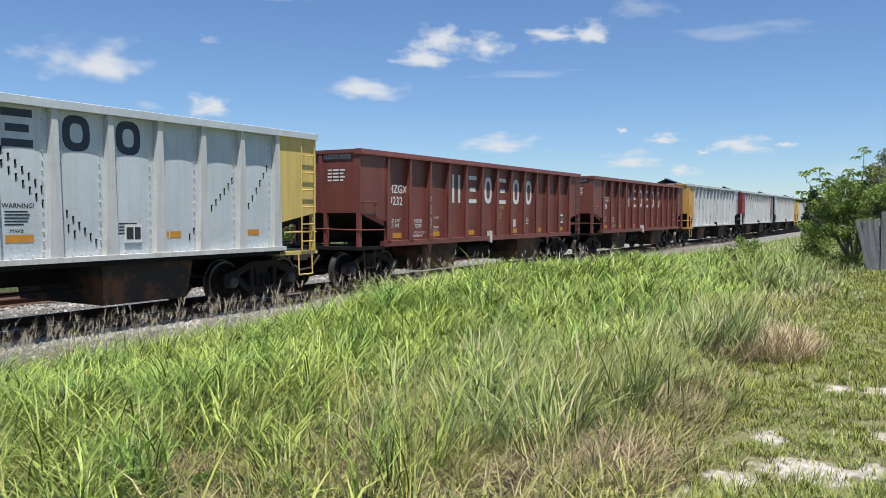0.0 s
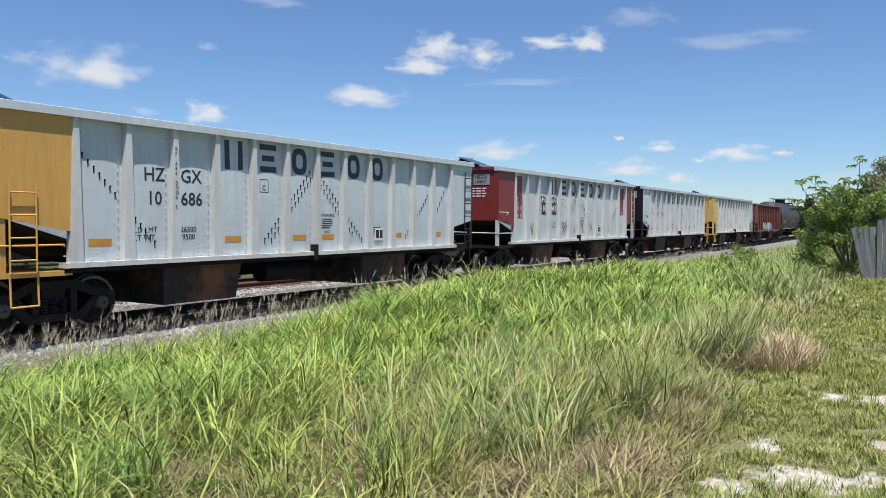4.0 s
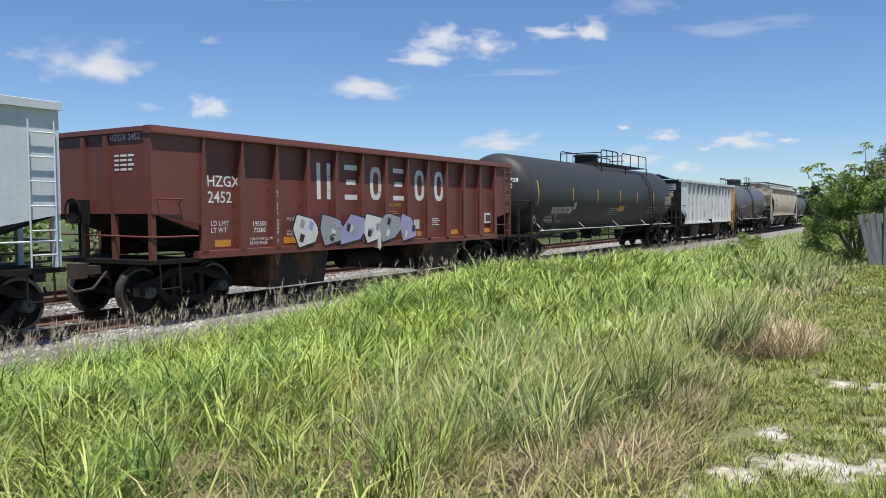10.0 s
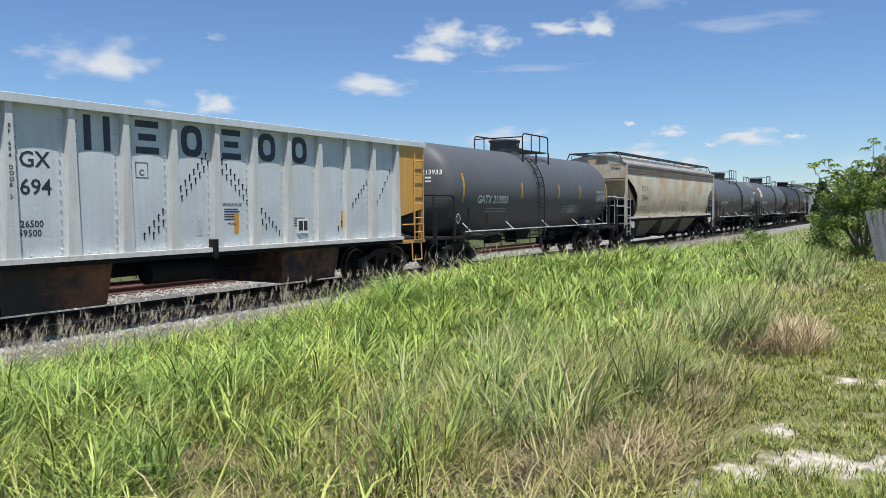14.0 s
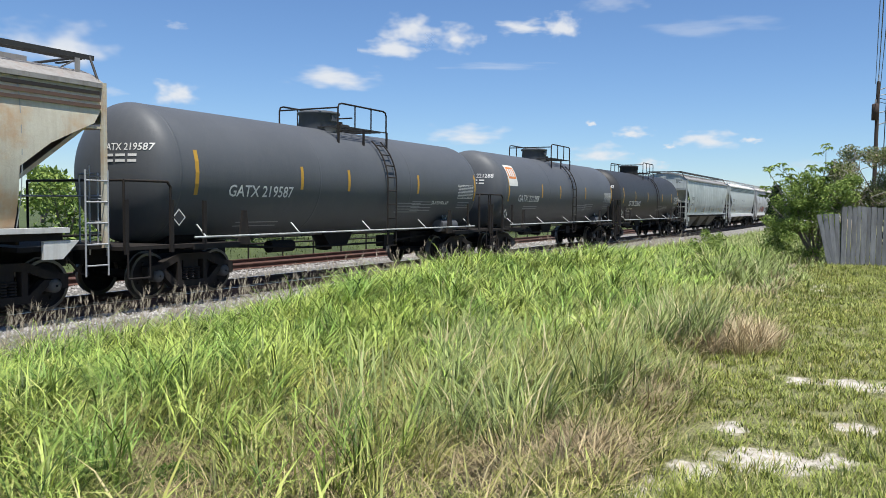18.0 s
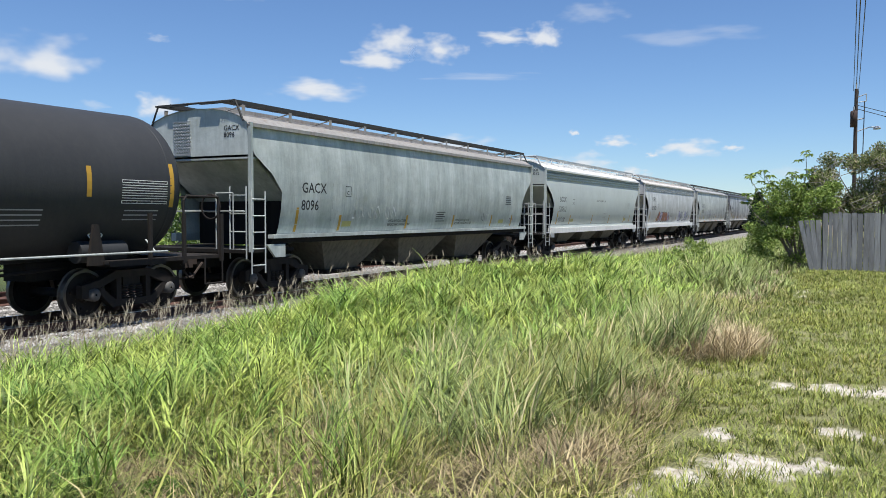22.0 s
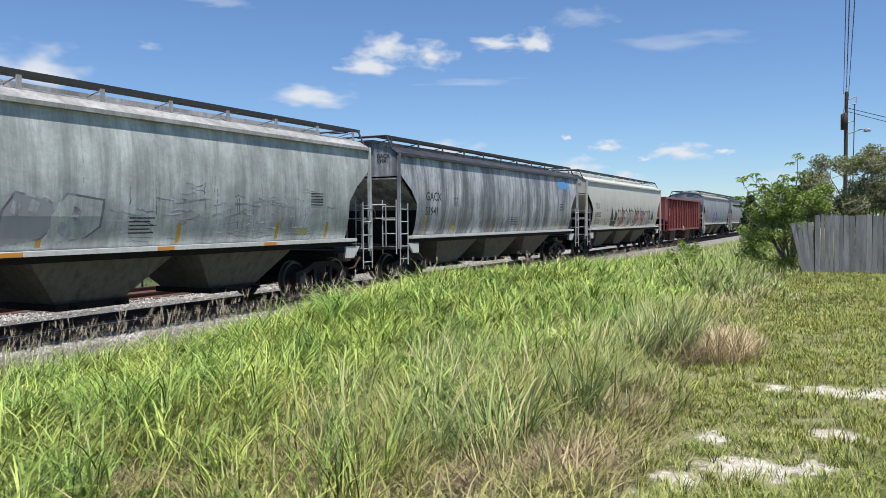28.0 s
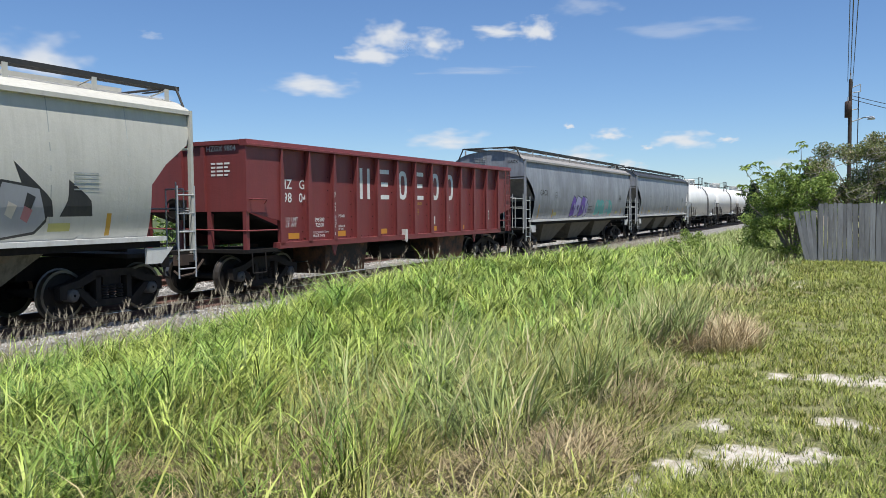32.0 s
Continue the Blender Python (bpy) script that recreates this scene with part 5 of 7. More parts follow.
    part("brake_pipe", Form().chain([(2.4, -0.6, 0.95), (L * 0.38, -0.65, 0.80), (L * 0.62, -0.65, 0.80), (L - 2.4, -0.6, 0.95)], 0.03, 6), M_UNDER, car)
    part("brake_cylinder", Form().rod((L * 0.30, -0.5, 0.86), (L * 0.36, -0.5, 0.86), 0.15, 12), M_UNDER, car)
    part("control_valve", Form().box(L * 0.64, L * 0.64 + 0.5, -0.7, -0.4, 0.68, 1.0), M_UNDER, car)
    part("brake_tank", Form().rod((L - 2.6, -1.1, 1.25), (L - 1.6, -1.1, 1.25), 0.2, 14), shell, car)
    return car


def herd():
    """The whole train, front to back."""
    g = "pale grey ballast hopper"

    def red_mark(a, num):
        return (("HZGX", 1.36, 2.46, 0.31, None), (num, 1.38, 2.14, 0.32, None), ("LD LMT\nLT WT", 1.45, 1.68, 0.14, None), ("195500\n 72500", 2.58, 1.66, 0.14, None),
                ("\n".join(a), 3.2, 2.34, 0.09, None), ("MWB", 3.62, 1.75, 0.12, None), (a[7:] + "\n" + a[:2] + "-" + a[3:6], 3.62, 1.50, 0.075, None), ("WARNING!", 7.5, 2.08, 0.12, M_MARKYELLOW), ("2 INCH HF COMP\nBRAKE SHOE", 2.50, 1.36, 0.09, None))

    def grey_mark(a, num):
        return (("HZ", 2.66, 2.62, 0.35, None), ("GX", 3.50, 2.62, 0.35, None), (num[:2], 2.72, 2.19, 0.35, None), (num[2:], 3.50, 2.19, 0.35, None),
                ("LD LMT\nLT WT", 2.45, 1.68, 0.15, None), ("226500\n 59500", 3.42, 1.68, 0.15, None), ("MWB", 7.72, 1.61, 0.09, None), ("WARNING!", 7.6, 2.0, 0.10, None))

    def bow(x, z):
        u, w = ((x - 1.27) / (12.11 / 12)) % 1.0, min(1.0, max(0.0, (z - 1.2) / 2.38))
        return -1.4615 - 0.028 * math.sin(math.pi * u) * math.sin(math.pi * w ** 0.8)

    ballast_car(-0.75, 14.8, M_GREY, M_GREY, M_YELLOW, "grey", g + " with a yellow rear end", grey_mark("", "10547"), roof=False)
    ballast_car(15.72, 14.75, M_RED, M_RED, M_RED, "red", "dark red ballast hopper with white markings", red_mark("RF C32 DOOR 3", "9232"))
    ballast_car(32.05, 14.7, M_RED, M_RED, M_RED, "red", "dark red ballast hopper with white markings", red_mark("RF C36 DOOR 2", "9236"))
    ballast_car(48.36, 14.8, M_GREY, M_ORANGE, M_BLACK, "grey", g + " with an amber front end and solar panel", grey_mark("", "10686"))
    c = ballast_car(65.0, 14.65, M_GREY, M_DARKRED, M_DARKRED, "grey", g + " with red painted ends and solar panel", tuple((t, x + (1.04 if k < 4 else 2.06 if k < 6 else 0), z + (0.09 if k in (2, 3, 4, 5) else 0), sz, M_WHITE if k < 4 else m) for k, (t, x, z, sz, m) in enumerate(grey_mark("", "10443"))))
    for a, b, z0, z1 in ((1.24, 2.02, 2.0, 3.50), (12.62, 13.40, 2.2, 3.45)):
        plate(c, a, b, bow, z0, z1, M_DARKRED, "red_panel")
    plate(c, 3.30, 4.08, bow, 2.14, 2.86, M_INK, "black_number_panel")
    plate(c, 4.33, 5.12, bow, 2.14, 2.86, M_INK, "black_number_panel")
    ballast_car(81.24, 14.75, M_GREY, M_BLACK, M_ORANGE, "grey", g + " with a black front end and solar panel", grey_mark("", "10698"))
    ballast_car(97.75, 14.7, M_GREY, M_YELLOW, M_GREY, "grey", g + " with a yellow front end and solar panel", grey_mark("", "10571"))
    c = ballast_car(114.21, 14.5, M_RUSTRED, M_RUSTRED, M_RUSTRED, "red", "rusty red ballast hopper with sprayed graffiti", red_mark("RF E52 DOOR 3", "2452"))
    graffiti(c, 3.7, 8.6, 1.18, 1.88, (M_G_WHITE, M_G_GREY, M_G_LILAC), M_INK, lambda x, z: -1.625, 4, 6)
    c = tank_car(130.2, 19.3, 1.50, 2.57, M_TANK, "long black tank car with a railed top deck", (8.9, 15.7), 9.6, 14.6, (0.95, 4.3, 7.1, 10.1, 12.6, 15.3, 18.4), (("SHQX 50728", 2.4, 1.84, 0.365), ("LD LMT 162700 LB\nLT WT 100300 LB", 2.1, 1.66, 0.14)))
    for a, b, z0, z1, mat, what in ((5.1, 7.9, 1.45, 2.1, M_TANK_PATCH, "repainted_patch"), (9.9, 12.0, 1.35, 1.95, M_TANK_PATCH, "repainted_patch"), (10.05, 10.85, 1.9, 2.16, M_MARKYELLOW, "placard"), (4.5, 4.78, 2.0, 2.28, M_GALV, "stencil_square")):
        plate(c, a, b, lambda x, z: -math.sqrt(1.505 ** 2 - (z - 2.57) ** 2), z0, z1, mat, what)
    ballast_car(150.9, 14.8, M_GREY, M_BLACK, M_ORANGE, "grey", g + " with a black front end and solar panel", grey_mark("", "10694"))
    tank_car(167.1, 14.0, 1.45, 2.51, M_TANK_B, "dark blue-grey tank car with a yellow stripe", (6.0, 8.2), 6.5, 6.4, (1.0, 5.0, 8.2, 10.3), (("GATX 213933", 1.9, 2.08, 0.35),))
    c = covered_hopper(182.69, 17.15, M_TAN, M_ROOF, M_SILL, "rust-stained cream covered hopper with brown roof stripes", M_TANDARK, marks=(("TCMX", 2.2, 2.68, 0.35), ("350464", 2.2, 2.24, 0.36), ("LD LMT 221400\nLT WT   64600", 2.16, 1.88, 0.14)), cut=1.6)
    scrawl(c, 9.3, 1.95, 0.42, lambda x, z: side_y(z), M_INK, 3)
    scrawl(c, 4.2, 2.05, 0.22, lambda x, z: side_y(z), M_HOP_D, 5, 3)
    tank_car(201.0, 14.2, 1.43, 2.49, M_TANK_B, "dark blue-grey tank car with yellow reflectors", (6.4, 8.7), 6.85, 8.2, (1.1, 4.4, 6.3, 9.8), (("GATX 219587", 2.0, 2.05, 0.35), ("SR-8754 FRA AIP", 10.75, 1.93, 0.15)))
    c = tank_car(216.35, 14.4, 1.455, 2.50, M_TANK_B, "dark blue-grey tank car with an orange square sign", (6.4, 8.7), 6.85, 7.9, (1.0, 4.3, 6.4, 9.7), (("GATX 221288", 1.9, 2.08, 0.35),))
    plate(c, 1.0, 1.80, lambda x, z: -math.sqrt(1.463 ** 2 - (z - 2.50) ** 2), 2.65, 3.42, M_G_WHITE, "sign_board")
    plate(c, 1.07, 1.73, lambda x, z: -math.sqrt(1.467 ** 2 - (z - 2.50) ** 2), 2.92, 3.35, M_SIGN, "sign_field")
    for k in range(3):
        plate(c, 1.15 + 0.18 * k, 1.27 + 0.18 * k, lambda x, z: -math.sqrt(1.471 ** 2 - (z - 2.50) ** 2), 3.0, 3.28, M_G_WHITE, "sign_shape")
    tank_car(231.3, 14.75, 1.455, 2.49, M_TANK, "black tank car with yellow reflectors", (6.6, 9.0), 7.0, 8.2, (1.1, 3.45, 6.15, 9.65, 12.2), (("GATX 228642", 2.2, 1.98, 0.40), ("LD LMT 212800 LB\nLT WT   70600 LB", 2.15, 1.78, 0.13)))
    c = covered_hopper(247.49, 16.9, M_HOP_A, M_ROOF, M_HOP_A, "grey-green covered hopper with a dark roof walk", marks=(("GACX", 1.8, 2.46, 0.35), ("8096", 1.8, 2.04, 0.35)))
    for k in range(3):
        scrawl(c, 4.0 + 0.85 * k, 1.98, 0.26, lambda x, z: side_y(z), M_HOP_D, 20 + k, 3)
    scrawl(c, 12.2, 1.85, 0.2, lambda x, z: side_y(z), M_HOP_E, 27, 4)
    scrawl(c, 14.7, 1.7, 0.2, lambda x, z: side_y(z), M_HOP_E, 28, 3)
    for x in (5.85, 10.1):
        write_side(c, "OPEN HATCH COVERS\nBEFORE UNLOADING CAR", x, 1.72, 0.105, M_INK)
    covered_hopper(265.94, 16.2, M_HOP_B, M_WHITE_TANK, M_WHITE_TANK, "clean pale covered hopper with a white roof", M_STRIPE, marks=(("SOXX", 1.82, 2.52, 0.33), ("520312", 1.80, 2.09, 0.33), ("DO NOT HAMMER ON CAR", 7.43, 2.60, 0.13), ("LD LMT 222800\nLT WT   63200", 1.9, 1.76, 0.13)), deck=M_GALV)
    c = covered_hopper(283.56, 16.8, M_HOP_C, M_ROOF_PALE, M_WHITE_TANK, "weathered white covered hopper with sprayed graffiti", M_HOP_E, marks=(("FURX", 2.1, 2.82, 0.40), ("851002", 2.1, 2.28, 0.36)), deck=M_GALV)
    graffiti(c, 3.9, 7.6, 1.50, 2.15, (M_G_RUST, M_G_LILAC, M_G_RUST, M_G_RUST), M_INK, lambda x, z: side_y(z), 8, 6)
    graffiti(c, 10.7, 14.2, 1.55, 2.2, (M_G_LILAC, M_G_GREY, M_G_WHITE), M_NAVY, lambda x, z: side_y(z), 9, 5)
    scrawl(c, 8.0, 1.95, 0.18, lambda x, z: side_y(z), M_INK, 6, 4)
    c = covered_hopper(301.75, 16.95, M_HOP_D, M_ROOF_GREY, M_SILL, "dirty grey covered hopper with faded graffiti", marks=(("GACX", 2.2, 2.60, 0.43), ("8088", 2.2, 2.12, 0.43)), reflect=M_MARKYELLOW)
    graffiti(c, 5.2, 8.0, 1.6, 2.4, (M_HOP_D, M_G_GREY), M_HOP_E, lambda x, z: side_y(z), 41, 3)
    cracked(c, 8.2, 15.2, 1.55, 2.75, 90, M_HOP_E, 51)
    c = covered_hopper(320.25, 17.2, M_HOP_E, M_ROOF_DARK, M_SILL, "dark streaked grey covered hopper", marks=(("GACX", 1.62, 2.56, 0.38), ("53941", 1.62, 2.10, 0.36)))
    graffiti(c, 14.3, 15.9, 3.30, 3.78, (M_G_BLUE, M_G_BLUE), M_G_BLUE, lambda x, z: side_y(z), 15, 4)
    c = covered_hopper(338.93, 17.5, M_HOP_F, M_HOP_F, M_SILL, "beige covered hopper with colourful sprayed graffiti", marks=(("TILX", 1.5, 2.50, 0.38), ("519502", 1.5, 2.05, 0.36), ("LD LMT 219900\nLT WT   66100", 1.5, 1.82, 0.14)))
    graffiti(c, 5.7, 14.2, 1.54, 2.42, (M_G_BONE, M_G_PINK, M_G_BONE, M_G_GREY, M_G_BONE, M_G_PINK), M_INK, lambda x, z: side_y(z), 12, 10, True)
    plate(c, 4.6, 5.9, lambda x, z: side_y(z) - 0.006, 1.55, 1.85, M_INK, "graffiti_shadow")
    ballast_car(358.04, 15.0, M_CRIMSON, M_CRIMSON, M_CRIMSON, "red", "crimson ballast hopper with white markings", (("HZ   GX", 1.27, 2.46, 0.32, None),) + red_mark("RF 604 DOOR 3", "98   04")[1:])
    c = covered_hopper(374.6, 17.1, M_HOP_G, M_ROOF, M_SILL, "grey covered hopper with purple and teal graffiti", marks=(("GACX", 1.7, 2.5, 0.34),))
    graffiti(c, 6.0, 8.6, 1.55, 2.5, (M_G_PURPLE, M_G_LILAC), M_NAVY, lambda x, z: side_y(z), 13, 4)
    graffiti(c, 10.0, 13.0, 1.6, 2.35, (M_G_TEAL, M_G_TEAL, M_G_GREY), M_G_TEAL, lambda x, z: side_y(z), 14, 4)
    covered_hopper(393.2, 17.0, M_HOP_G, M_ROOF_DARK, M_SILL, "blue-grey covered hopper with a dark roof walk")
    for k in range(4):
        tank_car(411.9 + 15.3 * k, 14.2, 1.47, 2.52, M_WHITE_TANK, "white tank car with a railed top deck", (6.6, 8.9), 7.2, 8.2, (), (), M_INK)


herd()


# ---- plants ----
def blades(name, base, height, width, first, last, turn, material, label, category, segs=4):
    """Many tapering blades in one mesh; each bends from its first to its last lean, in radians from upright."""
    n = len(base)
    w = np.stack([-np.sin(turn), np.cos(turn), np.zeros(n)], -1) * (width / 2)[:, None]
    taper = {5: (0.7, 0.95, 1.0, 0.85, 0.5), 4: (0.75, 1.0, 0.85, 0.5), 3: (0.8, 1.0, 0.6), 2: (0.9, 0.75)}[segs]
    v = np.zeros((n, 2 * segs + 1, 3))
    p = base.copy()
    for k in range(segs):
        v[:, 2 * k], v[:, 2 * k + 1] = p - w * taper[k], p + w * taper[k]
        a = first + (last - first) * ((k + 0.5) / segs) ** 1.25
        step = height / segs
        p = p + np.stack([np.cos(turn) * np.sin(a) * step, np.sin(turn) * np.sin(a) * step, np.cos(a) * step], -1)
    v[:, 2 * segs] = p
    loops = []
    for k in range(segs - 1):
        loops += [2 * k, 2 * k + 1, 2 * k + 3, 2 * k + 2]
    loops = np.array(loops + [2 * segs - 2, 2 * segs - 1, 2 * segs])
    loops = (loops[None] + (2 * segs + 1) * np.arange(n)[:, None]).ravel()
    m = mesh_from_arrays(name, v.reshape(-1, 3), loops, np.tile([4] * (segs - 1) + [3], n), material, True)
    return tagged(new(name, m), label, category, kind="stuff")


def clumped(rng, cx, cy, per, spread):
    """Blade feet round clump centres: clump index, x, y and the way outwards."""
    n = len(cx) * per
    ci = np.repeat(np.arange(len(cx)), per)
    a = rng.uniform(0, 2 * np.pi, n)
    rad = np.abs(rng.normal(0, 1, n)) * (spread[ci] if isinstance(spread, np.ndarray) else spread)
    return ci, cx[ci] + np.cos(a) * rad, cy[ci] + np.sin(a) * rad, a


def wave(x, y, k):
    return 0.5 + 0.25 * np.sin(x * 1.1 * k + 1.3 * y * k) + 0.25 * np.sin(2.3 * k * y - 0.7 * k * x + 2)


# places where the tall grass is thin and dead stalks lie on the ground: x, y, half widths
BARE = [(7.8, 4.1, 0.62, 0.38), (3.5, 3.9, 0.42, 0.55), (4.45, 3.3, 0.55, 0.36), (5.7, 3.3, 0.55, 0.5), (4.8, 1.45, 0.45, 0.25), (6.3, 1.5, 0.4, 0.18), (4.9, 2.5, 0.45, 0.35), (9.4, 1.6, 0.4, 0.22), (3.05, 3.35, 0.35, 0.4), (3.95, 2.85, 0.5, 0.35), (4.3, 2.0, 0.5, 0.35), (7.2, 3.75, 0.5, 0.3)]


def bareness(x, y):
    b = np.zeros(len(x))
    for a, c, d, e in BARE:
        b = np.maximum(b, np.exp(-((x - a) / d) ** 2 - ((y - c) / e) ** 2))
    return b


def on_ground(x, y):
    return np.stack([x, y, ground_height(x, y) - 0.02], -1)


def tall_grass():
    rng = np.random.default_rng(11)
    say = "tall green verge grass with arching blades"
    # name, material, from x, to x, clumps, blades in each, width, length, first lean, last lean, highest foot on the culms
    kinds = (("fine_grass", M_GRASS, 2.0, 15.0, 4700, 24, 0.0108, 0.46, 0.1, 0.8, 1.2, 2.6, 0.22), ("lush_grass", M_LUSH, 2.2, 16.0, 4200, 37, 0.0155, 0.54, 0.2, 0.9, 1.3, 2.7, 0.46),
             ("mound_grass", M_LUSH, 13.0, 30.0, 3000, 26, 0.0180, 0.60, 0.2, 0.9, 1.3, 2.6, 0.44), ("edge_grass", M_GRASS, 4.0, 13.0, 2500, 22, 0.0090, 0.48, 0.05, 0.6, 0.8, 2.3, 0.15),
             ("tall_grass", M_GRASS, 2.2, 16.0, 2300, 14, 0.0110, 0.86, 0.05, 0.5, 0.9, 2.4, 0.0), ("distant_grass", M_FAR, 16.0, 80.0, 4200, 12, 0.024, 0.70, 0.1, 0.6, 0.8, 2.2, 0.10))
    for name, mat, x0, x1, clumps, per, w, tall, f0, f1, l0, l1, foot in kinds:
        cx, cy = rng.uniform(x0, x1, clumps), rng.uniform(1.0, 9.4, clumps)
        keep = (cy > edge_of_lawn(cx)) & (cy < 9.5 - 0.034 * np.maximum(cx - 14, 0))
        if name == "edge_grass":
            keep &= cy < 3.6
        mound = np.exp(-((cy - 6.4) / 2.3) ** 2) * (0.62 + 0.38 * np.exp(-((cx - 13) / 9) ** 2))
        if mat is M_LUSH:
            keep &= (cy > 2.6) & (rng.random(clumps) < mound + 0.25 * wave(cx, cy, 1.7))
        if name == "fine_grass":
            keep &= rng.random(clumps) < 0.35 + 0.65 * np.maximum(smooth(5.4, 3.6, cy), smooth(7.6, 8.8, cy))
        if name == "tall_grass":
            keep &= rng.random(clumps) < 0.25 + 0.4 * mound
        keep &= rng.random(clumps) > bareness(cx, cy) * 0.97
        cx, cy = cx[keep], cy[keep]
        ci, x, y, a = clumped(rng, cx, cy, per, 0.06 * (1 + x0 / 9))
        n = len(x)
        size = rng.uniform(0.55, 1.3, len(cx))
        grow = (0.62 + 0.5 * wave(cx, cy, 0.8) * size)[ci] * (0.5 + 0.5 * smooth(0.0, 1.4, y - edge_of_lawn(x))) * (1 - 0.28 * smooth(7.8, 9.4, y))
        base = on_ground(x, y)
        base[:, 2] += foot * grow * rng.random(n)
        bend = rng.uniform(0.75, 1.15, len(cx))[ci]
        way = np.where(rng.random(n) < 0.6, a, rng.normal(-0.5, 1.3, len(cx))[ci]) + rng.normal(0, 0.5, n)
        blades(name, base, tall * grow * rng.uniform(0.5, 1.15, n), rng.uniform(0.6, 1.4, n) * w * np.minimum(0.42 + 0.055 * x, 1.25), rng.uniform(f0, f1, n), rng.uniform(l0, l1, n) * bend, way, mat, say, "grass", 4 if x0 < 10 else 3)
    # upright bluish reeds along the lawn's edge
    cx = np.concatenate([rng.uniform(5.0, 12.5, 44), rng.normal(9.4, 0.5, 16), rng.uniform(4.2, 8.0, 20), rng.uniform(18, 27, 48)])
    cy = np.concatenate([rng.uniform(1.75, 3.3, 44), rng.normal(1.95, 0.2, 16), rng.uniform(1.9, 4.0, 20), rng.uniform(2.4, 5.2, 48)])
    ci, x, y, a = clumped(rng, cx, cy, 40, 0.15)
    n = len(x)
    hs = rng.uniform(0.55, 1.0, len(cx))[ci] * rng.uniform(0.55, 1.1, n)
    blades("reeds", on_ground(x, y), hs, rng.uniform(0.007, 0.014, n) * (1 + x / 20), rng.uniform(0.0, 0.35, n), rng.uniform(0.6, 2.4, n), rng.normal(-0.4, 1.2, len(cx))[ci] + rng.normal(0, 0.7, n), M_REED, "upright blue-green reed clumps along the verge", "grass")
    # a few tall broad clumps close by
    cx, cy = rng.normal(3.75, 0.28, 12), rng.normal(2.45, 0.22, 12)
    ci, x, y, a = clumped(rng, cx, cy, 12, 0.06)
    n = len(x)
    blades("near_clumps", on_ground(x, y), rng.uniform(0.4, 0.8, n), rng.uniform(0.007, 0.014, n), rng.uniform(0.05, 0.4, n), rng.uniform(0.6, 1.9, n), a + rng.normal(0, 0.5, n), M_LUSH, say, "grass")
    # dead stalks that lie under the grass
    n = 30000
    x, y = 3.0 + rng.random(n) ** 1.3 * 13, rng.uniform(1.15, 6.5, n)
    keep = rng.random(n) < 0.25 + 0.9 * bareness(x, y) + 0.2 * smooth(2.8, 1.3, y)
    keep &= y > edge_of_lawn(x) - 0.1
    x, y = x[keep], y[keep]
    for a, c, d, e in BARE:
        x, y = np.concatenate([x, rng.normal(a, d * 0.6, 900)]), np.concatenate([y, rng.normal(c, e * 0.6, 900)])
    n = len(x)
    base = on_ground(x, y)
    base[:, 2] += rng.uniform(0.02, 0.14, n)
    f = rng.uniform(0.9, 1.5, n)
    blades("dead_stalks", base, rng.uniform(0.12, 0.42, n), rng.uniform(0.004, 0.009, n), f, f + rng.uniform(0.0, 0.5, n), rng.uniform(0, 6.3, n), M_THATCH, "matted dead brown grass stalks on the ground", "grass", 2)
    # dry tufts: where, how many clumps, spread
    spots = ((10.0, 1.24, 40, 0.38, 0.16), (7.8, 4.2, 9, 0.3, 0.2), (6.4, 1.5, 6, 0.4, 0.10), (4.8, 1.5, 4, 0.3, 0.15), (4.4, 3.2, 10, 0.4, 0.25), (5.6, 2.4, 7, 0.9, 0.6), (15.5, 1.6, 9, 2.5, 0.2))
    cx = np.concatenate([rng.normal(x, dx, k) for x, y, k, dx, dy in spots])
    cy = np.concatenate([rng.normal(y, dy, k) for x, y, k, dx, dy in spots])
    ci, x, y, a = clumped(rng, cx, cy, 60, 0.11)
    n = len(x)
    hs = rng.uniform(0.6, 1.2, len(cx))[ci] * rng.uniform(0.12, 0.50, n)
    blades("dry_grass", on_ground(x, y), hs, rng.uniform(0.004, 0.009, n) * (1 + x / 20), rng.uniform(0.1, 0.6, n), rng.uniform(0.5, 2.0, n), a + rng.normal(0, 0.8, n), M_DRY, "dry straw-coloured grass tufts on the verge", "grass", 3)
    # brown dead skirts of the clumps at the lawn's edge
    spots = ((4.75, 1.45, 14, 0.30, 0.10), (5.4, 1.55, 6, 0.25, 0.10), (9.3, 1.68, 18, 0.32, 0.12), (6.5, 1.62, 8, 0.35, 0.10), (7.8, 4.35, 10, 0.30, 0.15), (3.7, 4.3, 12, 0.25, 0.20))
    cx = np.concatenate([rng.normal(x, dx, k) for x, y, k, dx, dy in spots])
    cy = np.concatenate([rng.normal(y, dy, k) for x, y, k, dx, dy in spots])
    ci, x, y, a = clumped(rng, cx, cy, 75, 0.09)
    n = len(x)
    hs = rng.uniform(0.7, 1.2, len(cx))[ci] * rng.uniform(0.12, 0.40, n)
    blades("dead_skirts", on_ground(x, y), hs, rng.uniform(0.004, 0.009, n) * (1 + x / 20), rng.uniform(0.1, 0.9, n), rng.uniform(0.8, 2.2, n), a + rng.normal(0, 0.7, n), M_THATCH, "dead brown grass skirts below the green clumps", "grass", 3)
    # stalks with feathery heads along the ballast
    n = 2300
    x = 4.5 + rng.random(n) ** 1.5 * 40
    y = rng.uniform(6.8, 9.9, n)
    h = rng.uniform(0.6, 1.15, n)
    turn = rng.normal(0.4, 0.6, n)
    first, last = rng.uniform(0.05, 0.3, n), rng.uniform(0.3, 0.8, n)
